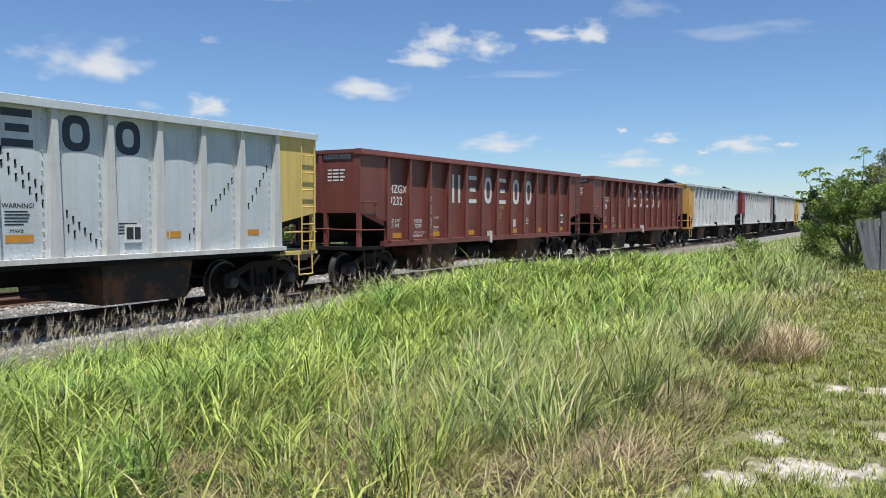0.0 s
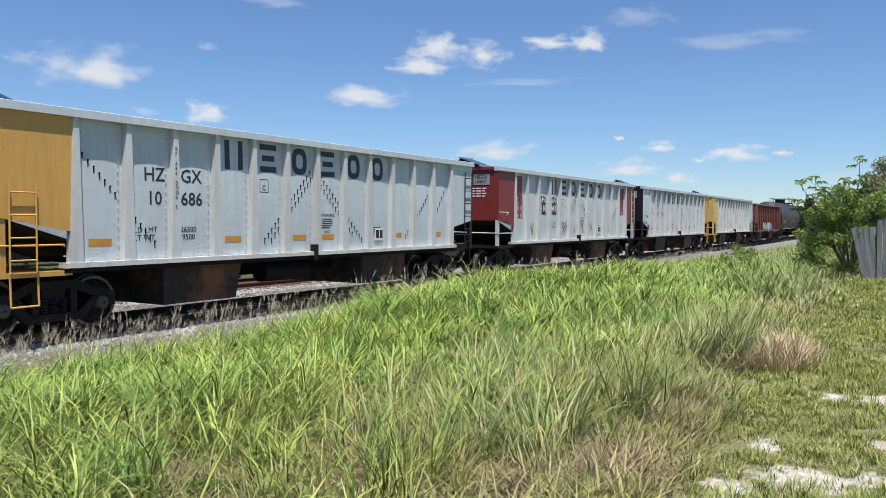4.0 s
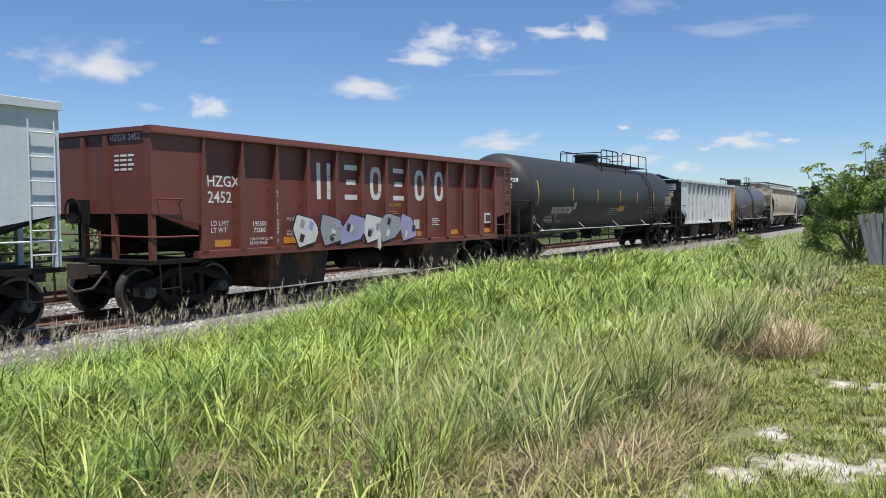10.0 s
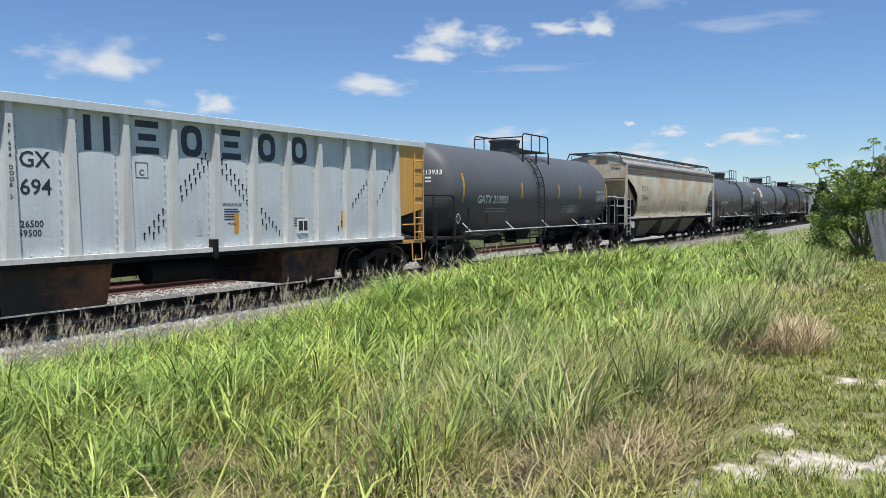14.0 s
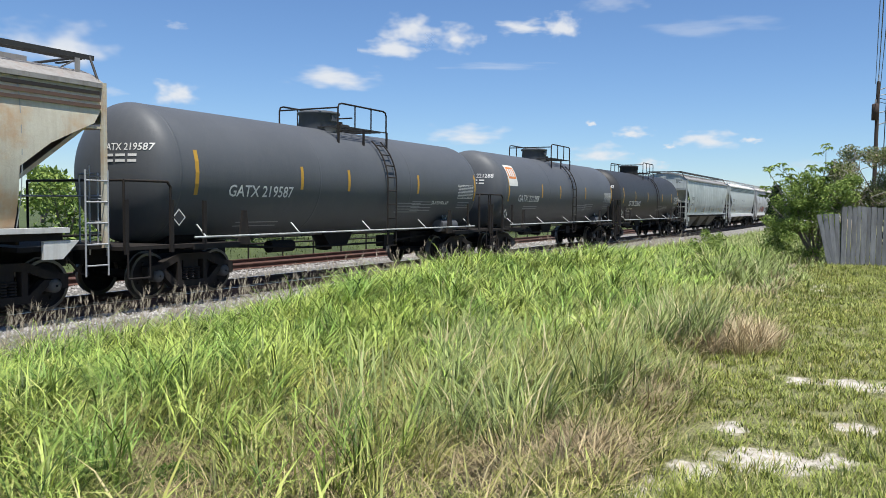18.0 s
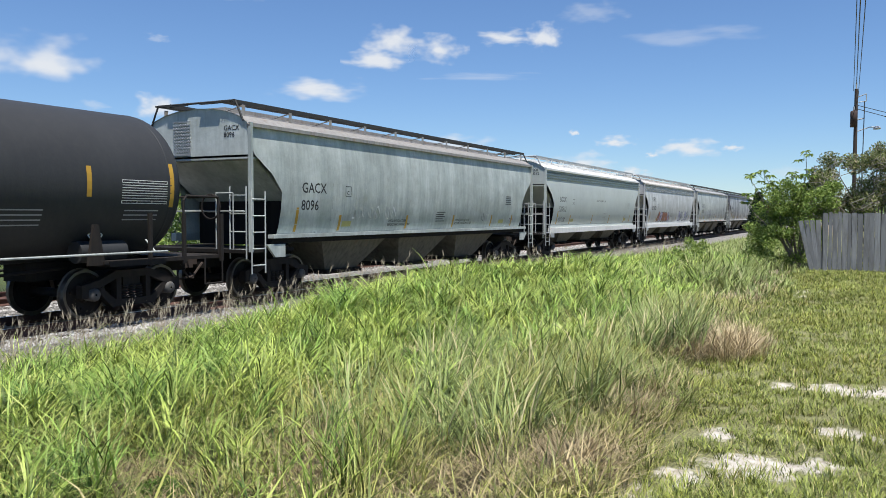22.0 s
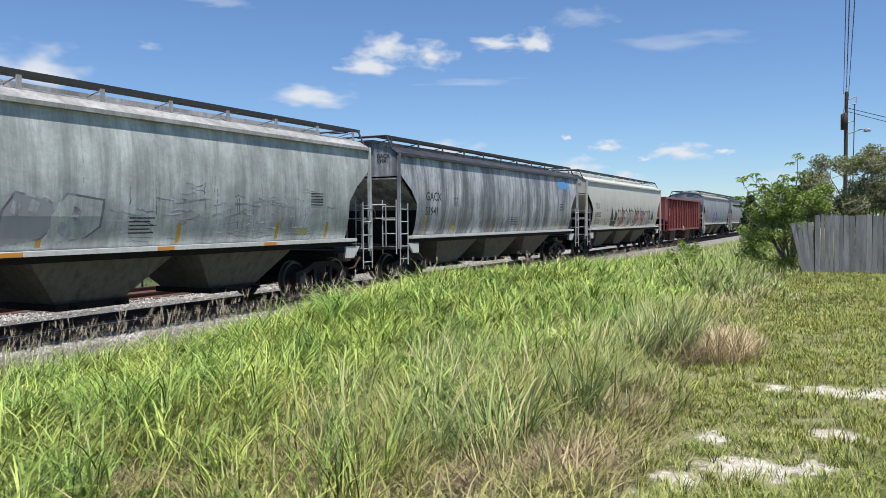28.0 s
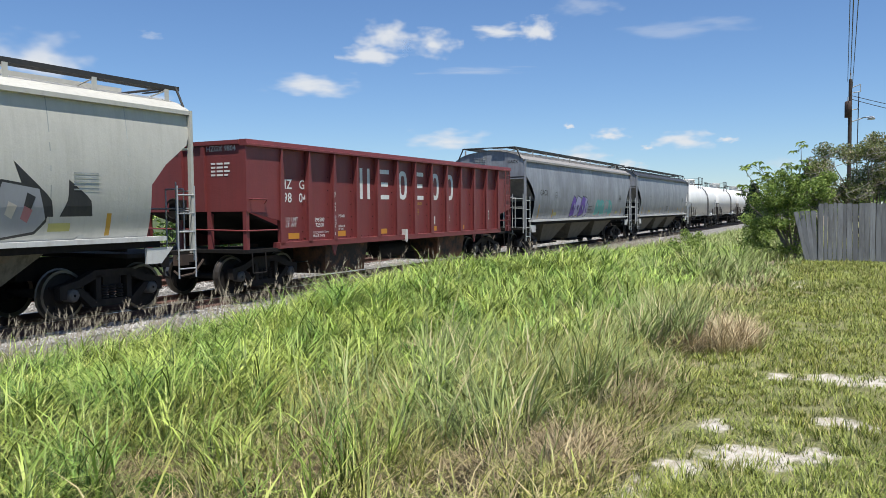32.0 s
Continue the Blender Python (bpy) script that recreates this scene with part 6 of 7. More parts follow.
    base = on_ground(x, y)
    blades("seed_grass", base, h, np.full(n, 0.0045) * (1 + x / 30), first, last, turn, M_SEED, "thin grass stalks with feathery seed heads", "grass", 3)
    lean = first + (last - first) * 0.4
    tip = base + np.stack([np.cos(turn) * np.sin(lean), np.sin(turn) * np.sin(lean), np.cos(lean)], -1) * (h * 0.82)[:, None]
    k = 5
    blades("seed_heads", np.repeat(tip, k, 0), rng.uniform(0.05, 0.17, n * k), np.full(n * k, 0.0045) * (1 + np.repeat(x, k) / 30), np.repeat(last, k) * rng.uniform(0.5, 1.2, n * k), np.repeat(last, k) + rng.uniform(0.1, 0.6, n * k), np.repeat(turn, k) + rng.normal(0, 0.45, n * k), M_SEED, "pale brown feathery grass seed heads", "grass", 3)


tall_grass()


def lawn():
    rng = np.random.default_rng(12)
    clumps = 15000
    cx = 3.6 + rng.random(clumps) ** 1.8 * 40
    low = -0.085 * cx - 0.45
    cy = low + (edge_of_lawn(cx) + 0.35 - low) * rng.random(clumps)
    keep = rng.random(clumps) < 0.5 + 0.6 * wave(cx, cy, 2.2)
    for a, b, c, d in SAND:
        keep &= ((cx - a) / c) ** 2 + ((cy - b) / d) ** 2 > rng.uniform(0.1, 1.7, clumps) ** 2
    cx, cy = cx[keep], cy[keep]
    ci, x, y, a = clumped(rng, cx, cy, 16, 0.035 * (1 + cx / 16))
    n = len(x)
    base = np.stack([x, y, ground_height(x, y) - 0.005], -1)
    hs = rng.uniform(0.6, 1.3, len(cx))[ci] * rng.uniform(0.035, 0.11, n) * (0.75 + 0.5 * wave(x, y, 1.3)) * (1 + 0.012 * x)
    blades("lawn_grass", base, hs, rng.uniform(0.0030, 0.0058, n) * (1 + x / 9), rng.uniform(0.1, 0.9, n), rng.uniform(0.7, 1.9, n), a + rng.normal(0, 0.7, n), M_LAWN, "short mown lawn grass with thin spots", "lawn", 2)
    # the same turf and verge round about where the camera stands
    n = 14000
    x, y = rng.uniform(-6, 3.7, n), rng.uniform(-6, 1.4, n)
    blades("turf", np.stack([x, y, ground_height(x, y) - 0.005], -1), rng.uniform(0.03, 0.08, n), rng.uniform(0.006, 0.012, n), rng.uniform(0.1, 0.9, n), rng.uniform(0.7, 1.9, n), rng.uniform(0, 6.3, n), M_LAWN, "short mown lawn grass", "lawn", 2)
    n = 9000
    x, y = rng.uniform(-7, 2.6, n), rng.uniform(1.5, 9.2, n)
    blades("verge_grass", on_ground(x, y), rng.uniform(0.3, 0.9, n), rng.uniform(0.012, 0.024, n), rng.uniform(0.05, 0.5, n), rng.uniform(0.8, 2.4, n), rng.uniform(0, 6.3, n), M_GRASS, "tall green verge grass with arching blades", "grass", 3)
    # a few long blades that lean in over the lawn
    n = 9
    x, y = rng.normal(4.75, 0.07, n), rng.normal(-0.72, 0.05, n)
    blades("long_blades", on_ground(x, y), rng.uniform(0.5, 0.95, n), rng.uniform(0.012, 0.02, n), rng.uniform(0.5, 0.9, n), rng.uniform(1.4, 1.75, n), rng.normal(1.5, 0.25, n), M_REED, "long green grass blades leaning over the lawn", "grass")


lawn()


def leaf_cloud(name, centres, radii, count, size, material, parent, seed, flat=0.8):
    """A crown of many small leaves round several centres."""
    rng = np.random.default_rng(seed)
    k = rng.integers(0, len(centres), count)
    c, r = np.array(centres)[k], np.array(radii)[k]
    d = rng.normal(0, 1, (count, 3))
    d /= np.linalg.norm(d, axis=1)[:, None]
    p = c + d * (r * rng.random(count) ** 0.45)[:, None] * np.array([1, 1, flat])
    u = rng.normal(0, 1, (count, 3))
    u /= np.linalg.norm(u, axis=1)[:, None]
    w = np.cross(u, rng.normal(0, 1, (count, 3)))
    w /= np.linalg.norm(w, axis=1)[:, None]
    s = size * rng.uniform(0.6, 1.4, count)[:, None]
    bend = np.cross(u, w) * s * 0.15
    v = np.stack([p - u * s, p - w * s * 0.42 + bend, p + u * s, p + w * s * 0.42 + bend], 1).reshape(-1, 3)
    loops = np.array([0, 1, 2, 0, 2, 3])
    loops = (loops[None] + 4 * np.arange(count)[:, None]).ravel()
    m = mesh_from_arrays(name, v, loops, np.full(count * 2, 3), material)
    ob = new(name, m)
    ob.parent = parent
    return ob


def limbs(base, tips, r0, seed):
    rng = random.Random(seed)
    f = Form()
    for tip in tips:
        p = Vector(base)
        q = Vector(tip)
        pts = [p.lerp(q, k / 5) + Vector((rng.uniform(-.1, .1), rng.uniform(-.1, .1), rng.uniform(0, .1))) * (1 if 0 < k < 5 else 0) for k in range(6)]
        for k in range(5):
            f.rod(pts[k], pts[k + 1], r0 * (1 - k / 5.5), 6, r0 * (1 - (k + 1) / 5.5))
    return f


def shrubs():
    # slender young tree with palmate tufts
    t = tagged(new("tree"), "young green tree with tufts of leaves by the fence", "tree")
    t.location = (28.0, 1.95, 0.3)
    rng = random.Random(17)
    tips = [(0.2, 0.95, 3.0), (0, 0.5, 3.15), (0, -0.35, 3.05), (0.3, -0.75, 3.8), (0, 0.75, 2.6), (0.2, -1.1, 2.9), (0, 1.0, 2.2), (0, 0.1, 2.75), (0.1, -0.8, 3.1)]
    part("trunk", limbs((0, -0.6, 0), tips, 0.05, 2), M_BARK, t)
    f = Form()
    for x, y, z in tips:
        for _ in range(3):
            c = Vector((x + rng.gauss(0, 0.13), y + rng.gauss(0, 0.16), z + rng.gauss(0, 0.12)))
            f.rod((x * 0.9, y * 0.9, z - 0.25), c, 0.008, 4)
            for j in range(11):
                a = 2 * math.pi * j / 11 + rng.uniform(-0.2, 0.2)
                out = Vector((math.cos(a), math.sin(a), rng.uniform(-0.45, 0.25)))
                side = out.cross(Vector((0, 0, 1))).normalized() * rng.uniform(0.025, 0.04)
                s = rng.uniform(0.13, 0.24)
                mid, end = c + out * s * 0.55, c + out * s - Vector((0, 0, s * 0.35))
                f.add([c, mid - side, end, mid + side], [(0, 1, 2), (0, 2, 3)])
    part("foliage", f, M_LEAF, t)["kind"] = "stuff"
    low = [(rng.gauss(0, 0.4), rng.uniform(-1.25, 0.8), rng.uniform(0.3, 2.05)) for _ in range(56)] + [(rng.gauss(0, 0.35), rng.uniform(-1.6, 0.35), rng.uniform(1.8, 2.85)) for _ in range(34)]
    leaf_cloud("crown", low, [0.32] * len(low), 15000, 0.048, M_LEAF, t, 21, 0.7)
    b = tagged(new("bush"), "large sprawling bush with dull olive leaves behind the fence", "bush")
    b.location = (29.5, -0.6, 0.3)
    tips = [(rng.gauss(0, 0.5), 1.9 - 8.5 * k / 33 + rng.gauss(0, 0.15), 2.75 + 0.9 * math.sin(min(1, k / 8) * 1.5) + rng.uniform(-0.35, 0.3)) for k in range(34)]
    part("stem", limbs((0, -0.5, 0), tips, 0.05, 5), M_BARK, b)
    mids = [(x * 0.8 + rng.gauss(0, 0.25), y * 0.95 + rng.gauss(0, 0.2), z * rng.uniform(0.5, 0.92)) for x, y, z in tips * 2]
    leaf_cloud("crown", tips + mids, [0.38] * 34 + [0.48] * 68, 60000, 0.045, M_LEAF_B, b, 22, 0.8)
    twigs = Form()
    for x, y, z in tips + mids:
        if y < -3.5:
            continue
        for _ in range(5):
            p = Vector((x - 0.2, y, z - 0.25))
            for _ in range(3):
                q = p + Vector((rng.gauss(-0.03, 0.09), rng.gauss(0, 0.16), rng.uniform(0.02, 0.2)))
                twigs.rod(p, q, 0.011, 3)
                p = q
    part("bare_twig", twigs, M_TWIG, b)["kind"] = "stuff"
    for k, (x, y, h) in enumerate(((25.0, 4.3, 0.75), (32, 5.2, 0.8), (38, 6.2, 0.8))):
        s = tagged(new("shrub"), "low leafy shrub in the verge grass", "bush", "verge shrubs")
        s.location = (x, y, float(ground_height(x, y)))
        tp = [(0, 0.3, h), (0.1, -0.3, h * 0.9), (0, 0, h * 0.7), (-0.2, 0.1, h * 0.8)]
        part("stem", limbs((0, 0, 0), tp, 0.02, k), M_BARK, s)
        leaf_cloud("leaves", tp, [0.22] * 4, 420, 0.05, M_LEAF, s, 30 + k)

    w = tagged(new("weed"), "small bright green leafy weed in the dry litter", "weed")
    w.location = (3.4, 3.62, float(ground_height(3.4, 3.62)))
    tips = [(0.16 * math.cos(2.4 * k) * (0.4 + k / 12), 0.16 * math.sin(2.4 * k) * (0.4 + k / 12), 0.17 - 0.006 * k) for k in range(11)]
    part("stem", limbs((0, 0, 0), tips, 0.006, 3), M_LEAF, w)
    leaf_cloud("leaves", [(x, y, z - 0.02) for x, y, z in tips], [0.09] * 11, 1500, 0.017, M_WEED, w, 61, 0.6)


shrubs()


def far_trees():
    rng = random.Random(8)
    f_spots = []
    x = -40
    while x < 420:
        f_spots.append((x, rng.uniform(44, 60), rng.uniform(4.0, 6.2)))
        x += rng.uniform(4, 8)
    for k, (x, y, h) in enumerate(f_spots):
        t = tagged(new("distant_tree"), "distant green tree beyond the second track", "tree", "trees beyond the railway")
        t.location = (x, y, 0.3)
        tips = [(rng.uniform(-1.6, 1.6), rng.uniform(-1.2, 1.2), h * rng.uniform(0.55, 0.98)) for _ in range(6)]
        part("trunk", limbs((0, 0, 0), tips, 0.16, k), M_BARK, t)
        leaf_cloud("crown", tips + [(0, 0, h * 0.5), (0, 0, h * 0.3)], [1.3] * 8, 700, 0.32, M_LEAF, t, 100 + k)
    for k in range(44):
        x, y, h = 4 + 3.1 * k + rng.uniform(-1, 1), rng.uniform(27, 33), rng.uniform(2.2, 3.6)
        t = tagged(new("shrub"), "dense green shrub beyond the second track", "bush", "shrubs beyond the railway")
        t.location = (x, y, 0.1)
        tips = [(rng.uniform(-1.5, 1.5), rng.uniform(-0.9, 0.9), h * rng.uniform(0.35, 0.95)) for _ in range(7)]
        part("stem", limbs((0, 0, 0), tips, 0.06, k), M_BARK, t)
        leaf_cloud("leaves", tips + [(0, 0, 0.5), (1, 0, 0.6), (-1, 0, 0.6)], [0.85] * 10, 900, 0.15, M_LEAF, t, 300 + k)
    # undergrowth beyond the second track
    rngn = np.random.default_rng(9)
    n = 32000
    x = -5 + rngn.random(n) ** 1.3 * 160
    y = rngn.uniform(22.5, 42, n)
    base = np.stack([x, y, ground_height(x, y) - 0.02], -1)
    blades("far_verge_grass", base, rngn.uniform(0.10, 0.32, n), rngn.uniform(0.02, 0.05, n), rngn.uniform(0.1, 0.6, n), rngn.uniform(0.6, 1.6, n), rngn.uniform(0, 6.3, n), M_VERGE, "green grass beyond the second track", "grass", 2)
    # far wood along the horizon
    t = tagged(new("far_wood"), "low dark green wood along the horizon", "trees", kind="stuff")
    cs, rs = [], []
    for k in range(420):
        a = rng.uniform(-0.25, 1.9)
        d = rng.uniform(260, 420)
        cs.append((d * math.cos(a), d * math.sin(a), rng.uniform(1, 7)))
        rs.append(rng.uniform(3, 6))
    w = leaf_cloud("crowns", cs, rs, 26000, 0.9, M_LEAF, t, 77)
    # a dark conifer top over the far end of the train
    c = tagged(new("conifer"), "dark conifer far behind the train", "tree")
    c.location = (90, 8.3, 0.3)
    part("trunk", Form().rod((0, 0, 0), (0, 0, 4.4), 0.12, 8, 0.03), M_BARK, c)
    leaf_cloud("crown", [(0, 0, 1.0 + k * 0.4) for k in range(9)], [1.3 - 0.12 * k for k in range(9)], 2500, 0.2, M_NEEDLE, c, 78)


far_trees()


# ---- fence, pole, pipe railing ----
def make_fence():
    rng = random.Random(6)
    fence = tagged(new("wooden_fence"), "weathered grey board fence with a leaning end panel", "fence")
    fence.location = (26.9, 0.62, 0.3)
    rise = Vector((0.25, -1, 0)).normalized()
    y = 0.0
    k = 0
    while y < 9:
        w = rng.choice((0.14, 0.145, 0.15, 0.10))
        h = 1.83 + rng.uniform(-0.03, 0.03)
        t = rng.uniform(-0.01, 0.012)
        f = Form().prism([(0, 0), (w, 0), (w + t, h - 0.02), (w - 0.03 + t, h), (0.02 + t, h), (t, h - 0.02)], "y", -0.01, 0.01)
        b = part("board", f, M_PLANK, fence)
        b.location = (rise.x * y + rng.uniform(-.006, .006), rise.y * y, 0)
        b.rotation_euler = (0, 0, math.atan2(rise.y, rise.x))
        y += w + 0.013
        k += 1
    for z in (0.35, 1.45):
        f = Form().box(0, 9, 0.015, 0.055, z, z + 0.09)
        r = part("rail", f, M_PLANK, fence)
        r.rotation_euler = (0, 0, math.atan2(rise.y, rise.x))
    for k in range(4):
        f = Form().box(0, 0.09, 0.055, 0.145, -0.2, 1.75)
        r = part("post", f, M_PLANK, fence)
        r.location = (rise.x * 2.4 * k, rise.y * 2.4 * k, 0)
        r.rotation_euler = (0, 0, math.atan2(rise.y, rise.x))
    for k in range(4):
        f = Form().prism([(0, 0), (0.13, 0), (0.13, 1.6), (0, 1.62)], "y", -0.01, 0.01)
        b = part("board", f, M_PLANK, fence, "leaning loose board")
        b.location = (-0.03 * k, 0.13 + 0.07 * k, 0.0)
        b.rotation_euler = (0, radians(-3 - 3.4 * k), math.atan2(rise.y, rise.x))


make_fence()


def make_pole():
    p = tagged(new("utility_pole"), "dark brown wooden utility pole with a transformer and lamp", "pole")
    p.location = (50, -0.36, 0.3)
    top = 8.9
    part("shaft", Form().rod((0, 0, -0.5), (0, 0, top), 0.125, 14, 0.09), M_POLE, p)
    part("transformer", Form().lathe([(6.75, 0.02), (6.77, 0.18), (7.6, 0.185), (7.65, 0.15), (7.7, 0.02)], 0.10, 0, 18, "z", True, -0.22), M_RUSTCAN, p, "rust-brown cylindrical transformer")
    part("bushing", Form().rod((-0.22, 0.10, 7.7), (-0.22, 0.10, 7.9), 0.04, 8), M_GALV, p)
    part("bracket", Form().chain([(0, -0.1, 8.45), (0, -0.5, 8.6), (0, -0.5, 8.2), (0, -0.12, 8.15)], 0.025).chain([(0, -0.1, 7.2), (0, -0.42, 7.25)], 0.03).chain([(0, 0, top), (0, 0, top + 0.35)], 0.04), M_GALV, p)
    part("conduit", Form().rod((0, -0.36, 3.0), (0, -0.42, 8.2), 0.025, 6), M_CABLE, p)
    part("lamp_arm", Form().chain([(0, -0.1, 6.55), (0, -0.7, 6.75), (0, -0.95, 6.75)], 0.03), M_GALV, p)
    part("lamp_head", Form().lathe([(0, 0.05), (-0.05, 0.16), (-0.18, 0.2), (-0.2, 0.02)], -1.05, 6.8, 14, "z"), M_GALV, p, "grey street lamp head")

    def cable(name, a, b, sag, r):
        pts = []
        for k in range(17):
            t = k / 16
            q = Vector(a).lerp(Vector(b), t)
            q.z -= sag * 4 * t * (1 - t)
            pts.append(q)
        ob = new(name, Form().chain(pts, r, 5).mesh(name))
        ob.data.materials.append(M_CABLE)
        tagged(ob, "black overhead power cable strung from the pole", "cable", "overhead cables")

    cable("cable", (50, -0.36, 9.5), (-20, -0.05, 9.8), 0.5, 0.02)
    cable("cable", (50, -0.22, 9.1), (-20, -0.02, 9.6), 0.5, 0.015)
    cable("cable", (50, -0.45, 8.7), (-20, -0.25, 9.4), 0.5, 0.015)
    cable("cable", (50, -0.4, 8.3), (46, -16, 3.4), 0.25, 0.018)
    cable("cable", (50, -0.4, 8.1), (46, -16, 3.1), 0.3, 0.018)
    cable("cable", (50, -0.5, 5.2), (44, -30, 5.0), 0.3, 0.015)


make_pole()


def make_pipe_railing():
    r = tagged(new("pipe_railing"), "low dark pipe railing beyond the second track", "railing")
    r.location = (0, 22.6, 0.15)
    for k in range(60):
        part("post", once("rail_post", lambda: Form().rod((0, 0, -0.6), (0, 0, 0.75), 0.04, 6).mesh("post")), M_UNDER, r, at=(-10 + 2.2 * k, 0, 0))
    for z in (0.15, 0.42, 0.7):
        part("pipe", Form().rod((-12, 0, z), (122, 0, z), 0.04, 6), M_UNDER, r)


make_pipe_railing()


# ---- clouds ----
def cloud_material(name, thick):
    m = bpy.data.materials.new(name)
    m.use_nodes = True
    n, l = m.node_tree.nodes, m.node_tree.links
    n.remove(n["Principled BSDF"])
    tc = n.new("ShaderNodeTexCoord")
    info = n.new("ShaderNodeObjectInfo")
    # distance from the middle, steeper below so that the base is flat
    xyz = n.new("ShaderNodeSeparateXYZ")
    l.new(tc.outputs["Object"], xyz.inputs[0])
    below = times(n, l, xyz.outputs[2], -1.5)
    tall = n.new("ShaderNodeMath")
    tall.operation = "MAXIMUM"
    l.new(xyz.outputs[2], tall.inputs[0])
    l.new(below, tall.inputs[1])
    flat = n.new("ShaderNodeCombineXYZ")
    l.new(xyz.outputs[0], flat.inputs[0])
    l.new(tall.outputs[0], flat.inputs[1])
    ln = n.new("ShaderNodeVectorMath")
    ln.operation = "LENGTH"
    l.new(flat.outputs[0], ln.inputs[0])
    mul = times(n, l, info.outputs["Random"], 60.0)
    add = n.new("ShaderNodeVectorMath")
    l.new(tc.outputs["Object"], add.inputs[0])
    l.new(mul, add.inputs[1])
    t = n.new("ShaderNodeTexNoise")
    t.inputs["Scale"].default_value, t.inputs["Detail"].default_value, t.inputs["Roughness"].default_value = 2.0, 2.5, 0.45
    l.new(add.outputs[0], t.inputs["Vector"])
    # density: noise less the distance from the middle
    sub = n.new("ShaderNodeMath")
    sub.operation = "MULTIPLY_ADD"
    l.new(ln.outputs["Value"], sub.inputs[0])
    sub.inputs[1].default_value = -0.70
    puff = n.new("ShaderNodeMath")
    puff.operation = "MULTIPLY_ADD"
    puff.inputs[1].default_value, puff.inputs[2].default_value = 1.15, -0.08
    l.new(t.outputs["Fac"], puff.inputs[0])
    l.new(puff.outputs[0], sub.inputs[2])
    r = n.new("ShaderNodeMapRange")
    r.interpolation_type = "SMOOTHSTEP"
    r.inputs[1].default_value, r.inputs[2].default_value = -0.16, 0.52
    l.new(sub.outputs[0], r.inputs[0])
    e = n.new("ShaderNodeEmission")
    e.inputs["Color"].default_value = (0.93, 0.96, 1.0, 1)
    e.inputs["Strength"].default_value = 0.60
    tr = n.new("ShaderNodeBsdfTransparent")
    mix = n.new("ShaderNodeMixShader")
    dens = times(n, l, r.outputs[0], thick)
    l.new(dens, mix.inputs[0])
    l.new(tr.outputs[0], mix.inputs[1])
    l.new(e.outputs[0], mix.inputs[2])
    l.new(mix.outputs[0], n["Material Output"].inputs["Surface"])
    return m


M_CLOUD = cloud_material("cloud_vapour", 0.92)
M_WISP = cloud_material("thin_cloud_vapour", 0.28)


CLOUDS = [(54.11, 9.84, 4.16, 2.16), (57.98, 10.15, 1.44, 0.77), (46.71, 11.90, 1.01, 0.47), (46.84, 7.24, 2.03, 1.22), (35.90, 8.86, 4.12, 1.25), (30.64, 12.32, 2.55, 1.59), (31.65, 11.16, 2.68, 1.11), (27.32, 11.80, 2.18, 1.35), (22.39, 12.66, 2.61, 0.84), (19.70, 12.64, 1.64, 1.20), (26.17, 5.14, 3.75, 1.03), (16.98, 3.96, 2.42, 1.01), (14.71, 5.43, 1.58, 0.68), (9.70, 4.79, 2.33, 0.96), (7.04, 4.81, 0.92, 0.36), (13.59, 3.20, 1.45, 0.68), (17.62, 6.09, 0.52, 0.31), (12.23, 4.44, 0.61, 0.31), (9.88, 12.25, 4.96, 1.03), (16.55, 14.15, 2.84, 1.05), (41.99, 15.03, 2.57, 0.70), (3.59, 3.09, 1.93, 0.70), (50.67, 7.31, 1.29, 0.48), (24.37, 10.02, 4.79, 0.50)]


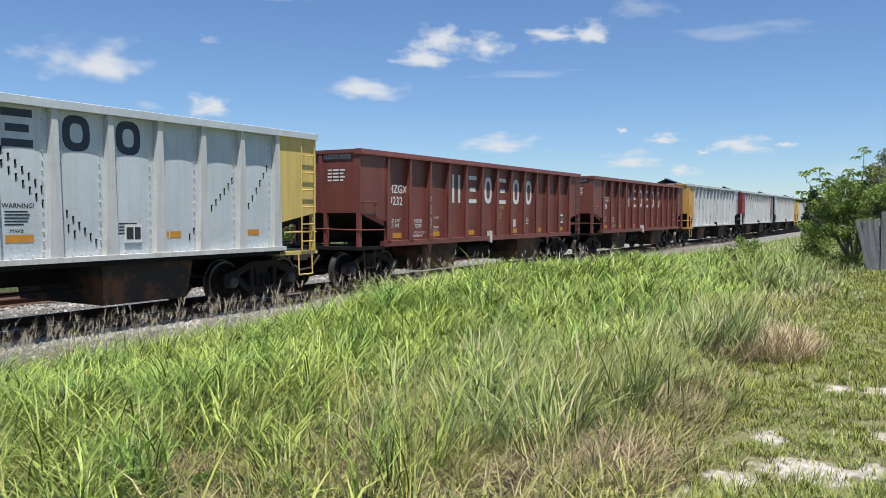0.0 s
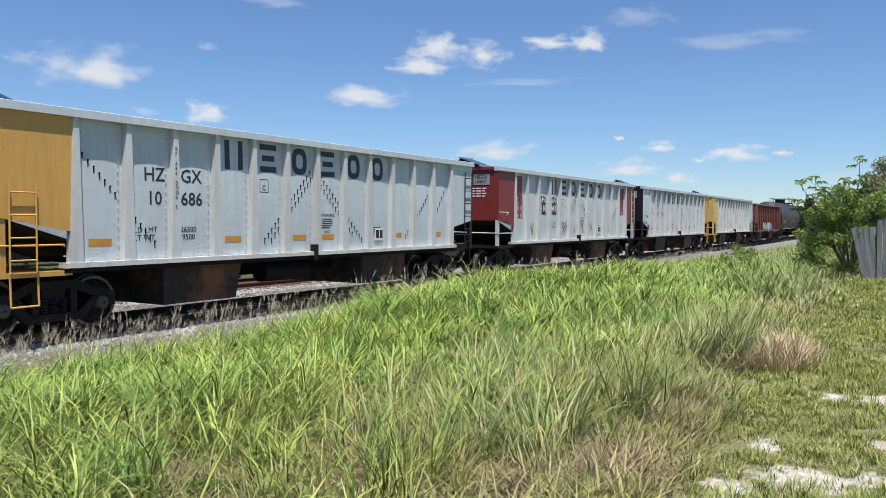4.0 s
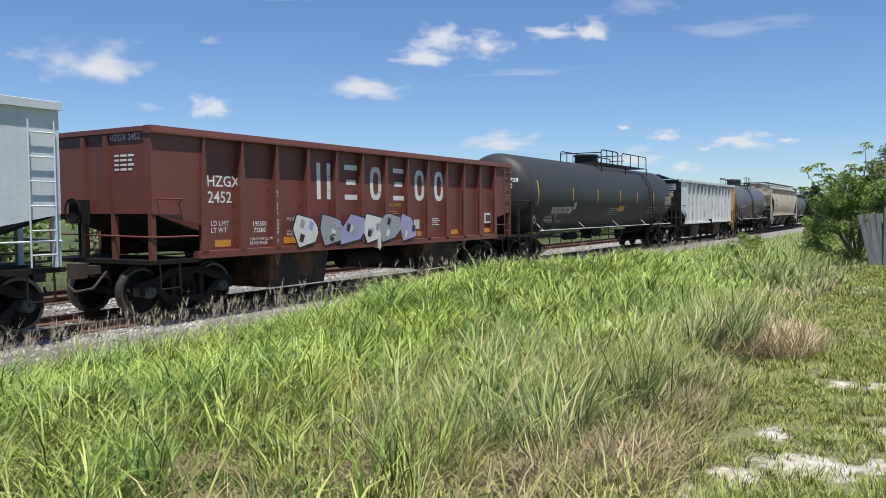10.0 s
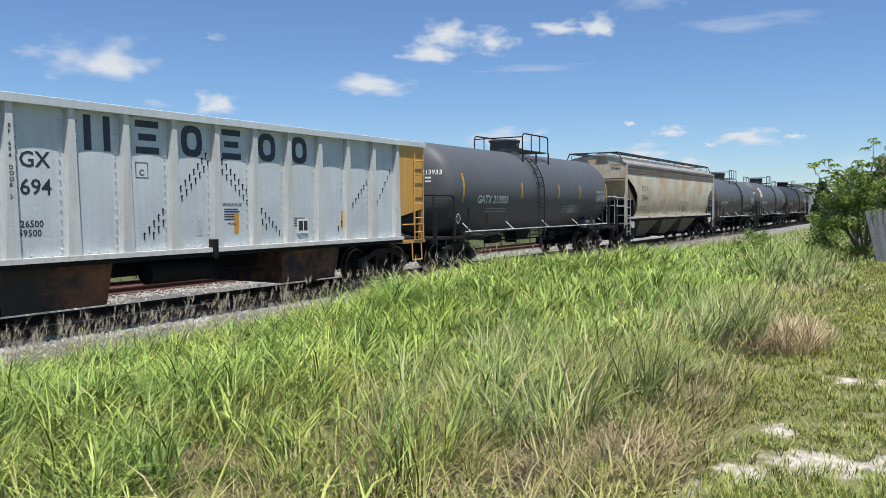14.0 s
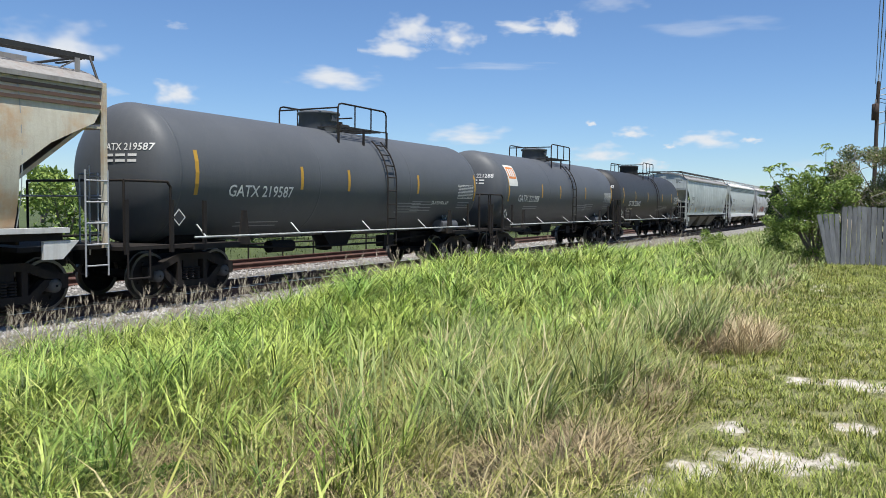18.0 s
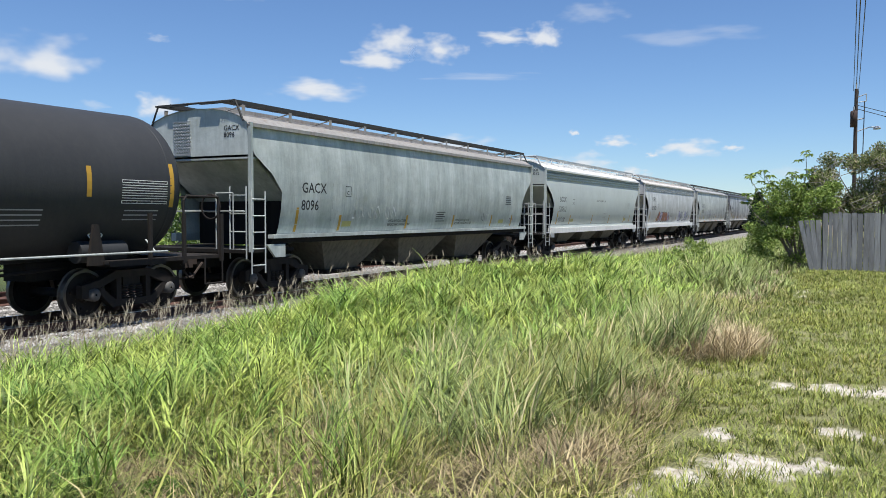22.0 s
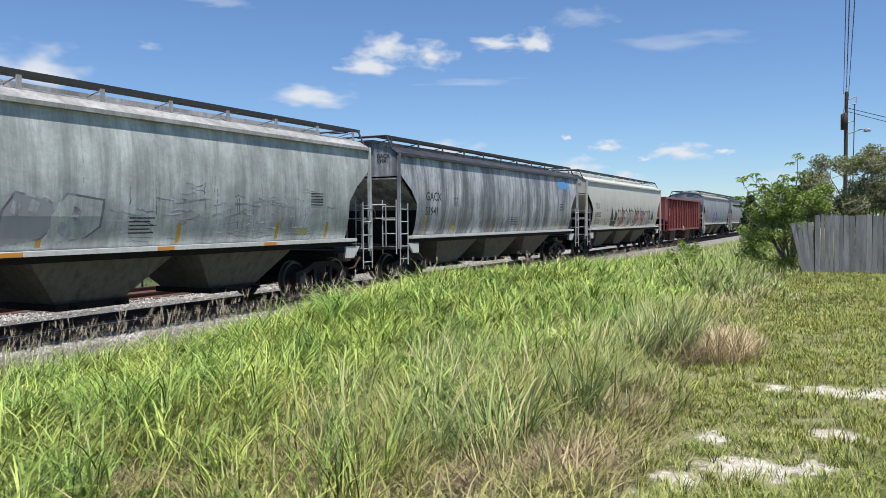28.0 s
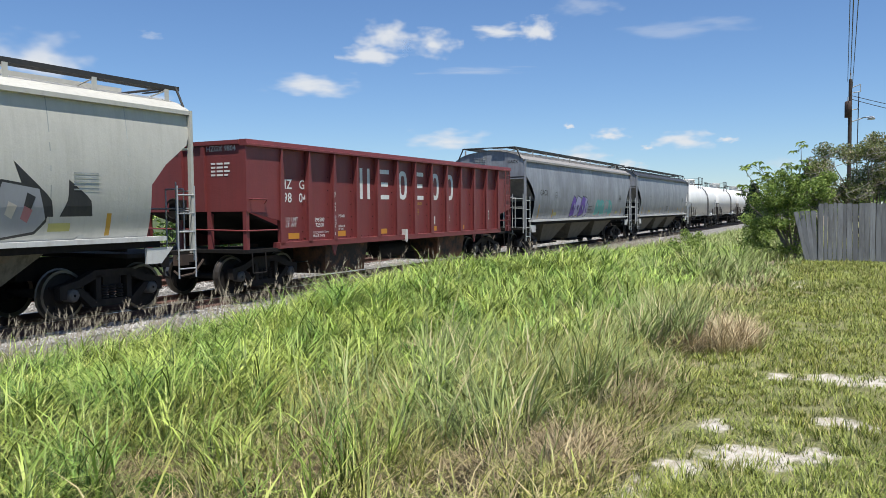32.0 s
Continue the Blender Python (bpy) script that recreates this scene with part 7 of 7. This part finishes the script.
def make_clouds():
    """Fair-weather clouds far off: bearing and height in degrees, half width and half height in degrees."""
    spots = CLOUDS
    WISPS = (1, 2, 18, 19, 20, 21, 22, 23)
    far = 2500.0
    for k, (b, e, w, h) in enumerate(spots):
        b, e = radians(b), radians(e)
        way = Vector((math.cos(e) * math.cos(b), math.cos(e) * math.sin(b), math.sin(e)))
        c = way * far
        rows_n = 12
        v, f = [], []
        for i in range(rows_n + 1):
            for j in range(rows_n + 1):
                u, t = 2 * i / rows_n - 1, 2 * j / rows_n - 1
                v.append((u, 0.08 * (u * u + t * t), t))
        for i in range(rows_n):
            for j in range(rows_n):
                a = i * (rows_n + 1) + j
                f.append((a, a + rows_n + 1, a + rows_n + 2, a + 1))
        ob = new("cloud", Form().add(v, f, True).mesh("cloud"))
        ob.data.materials.append(M_WISP if k in WISPS else M_CLOUD)
        right = Vector((math.sin(b), -math.cos(b), 0))
        up = right.cross(way)
        sx, sz = far * math.tan(radians(w)), far * math.tan(radians(h))
        rot = Matrix((right, way, up)).transposed().to_4x4()
        ob.matrix_world = Matrix.Translation(c) @ rot @ Matrix.Diagonal((sx, sx * 0.1, sz, 1))
        tagged(ob, "small white fair-weather cloud in the blue sky", "cloud", "clouds", "structure")


make_clouds()


# ---- movement ----
def travelled(t):
    """Metres that the train has gone at t seconds."""
    return 10.3221 * t + 0.015498 * t * t - 0.0000493 * t ** 3


def motions():
    for car, s in CARS:
        walk(car, [(2.0 * k, TRACK @ pose(s - travelled(2.0 * k), TRACK_Y, 0)) for k in range(17)])
    led = {}
    for b in BOGIES:
        for w in b.children:
            if not w.name.startswith("wheelset"):
                continue
            key = round(w.location.x, 2)
            if key not in led:
                walk(w, [(k / FPS, pose(key, 0, 0.4575, 0, -math.degrees(travelled(k / FPS) / 0.4575), 0)) for k in range(32 * FPS + 1)])
                led[key] = w
            else:
                w.rotation_mode = "QUATERNION"
                w.animation_data_create()
                w.animation_data.action = led[key].animation_data.action
                w.animation_data.action_slot = led[key].animation_data.action_slot


motions()
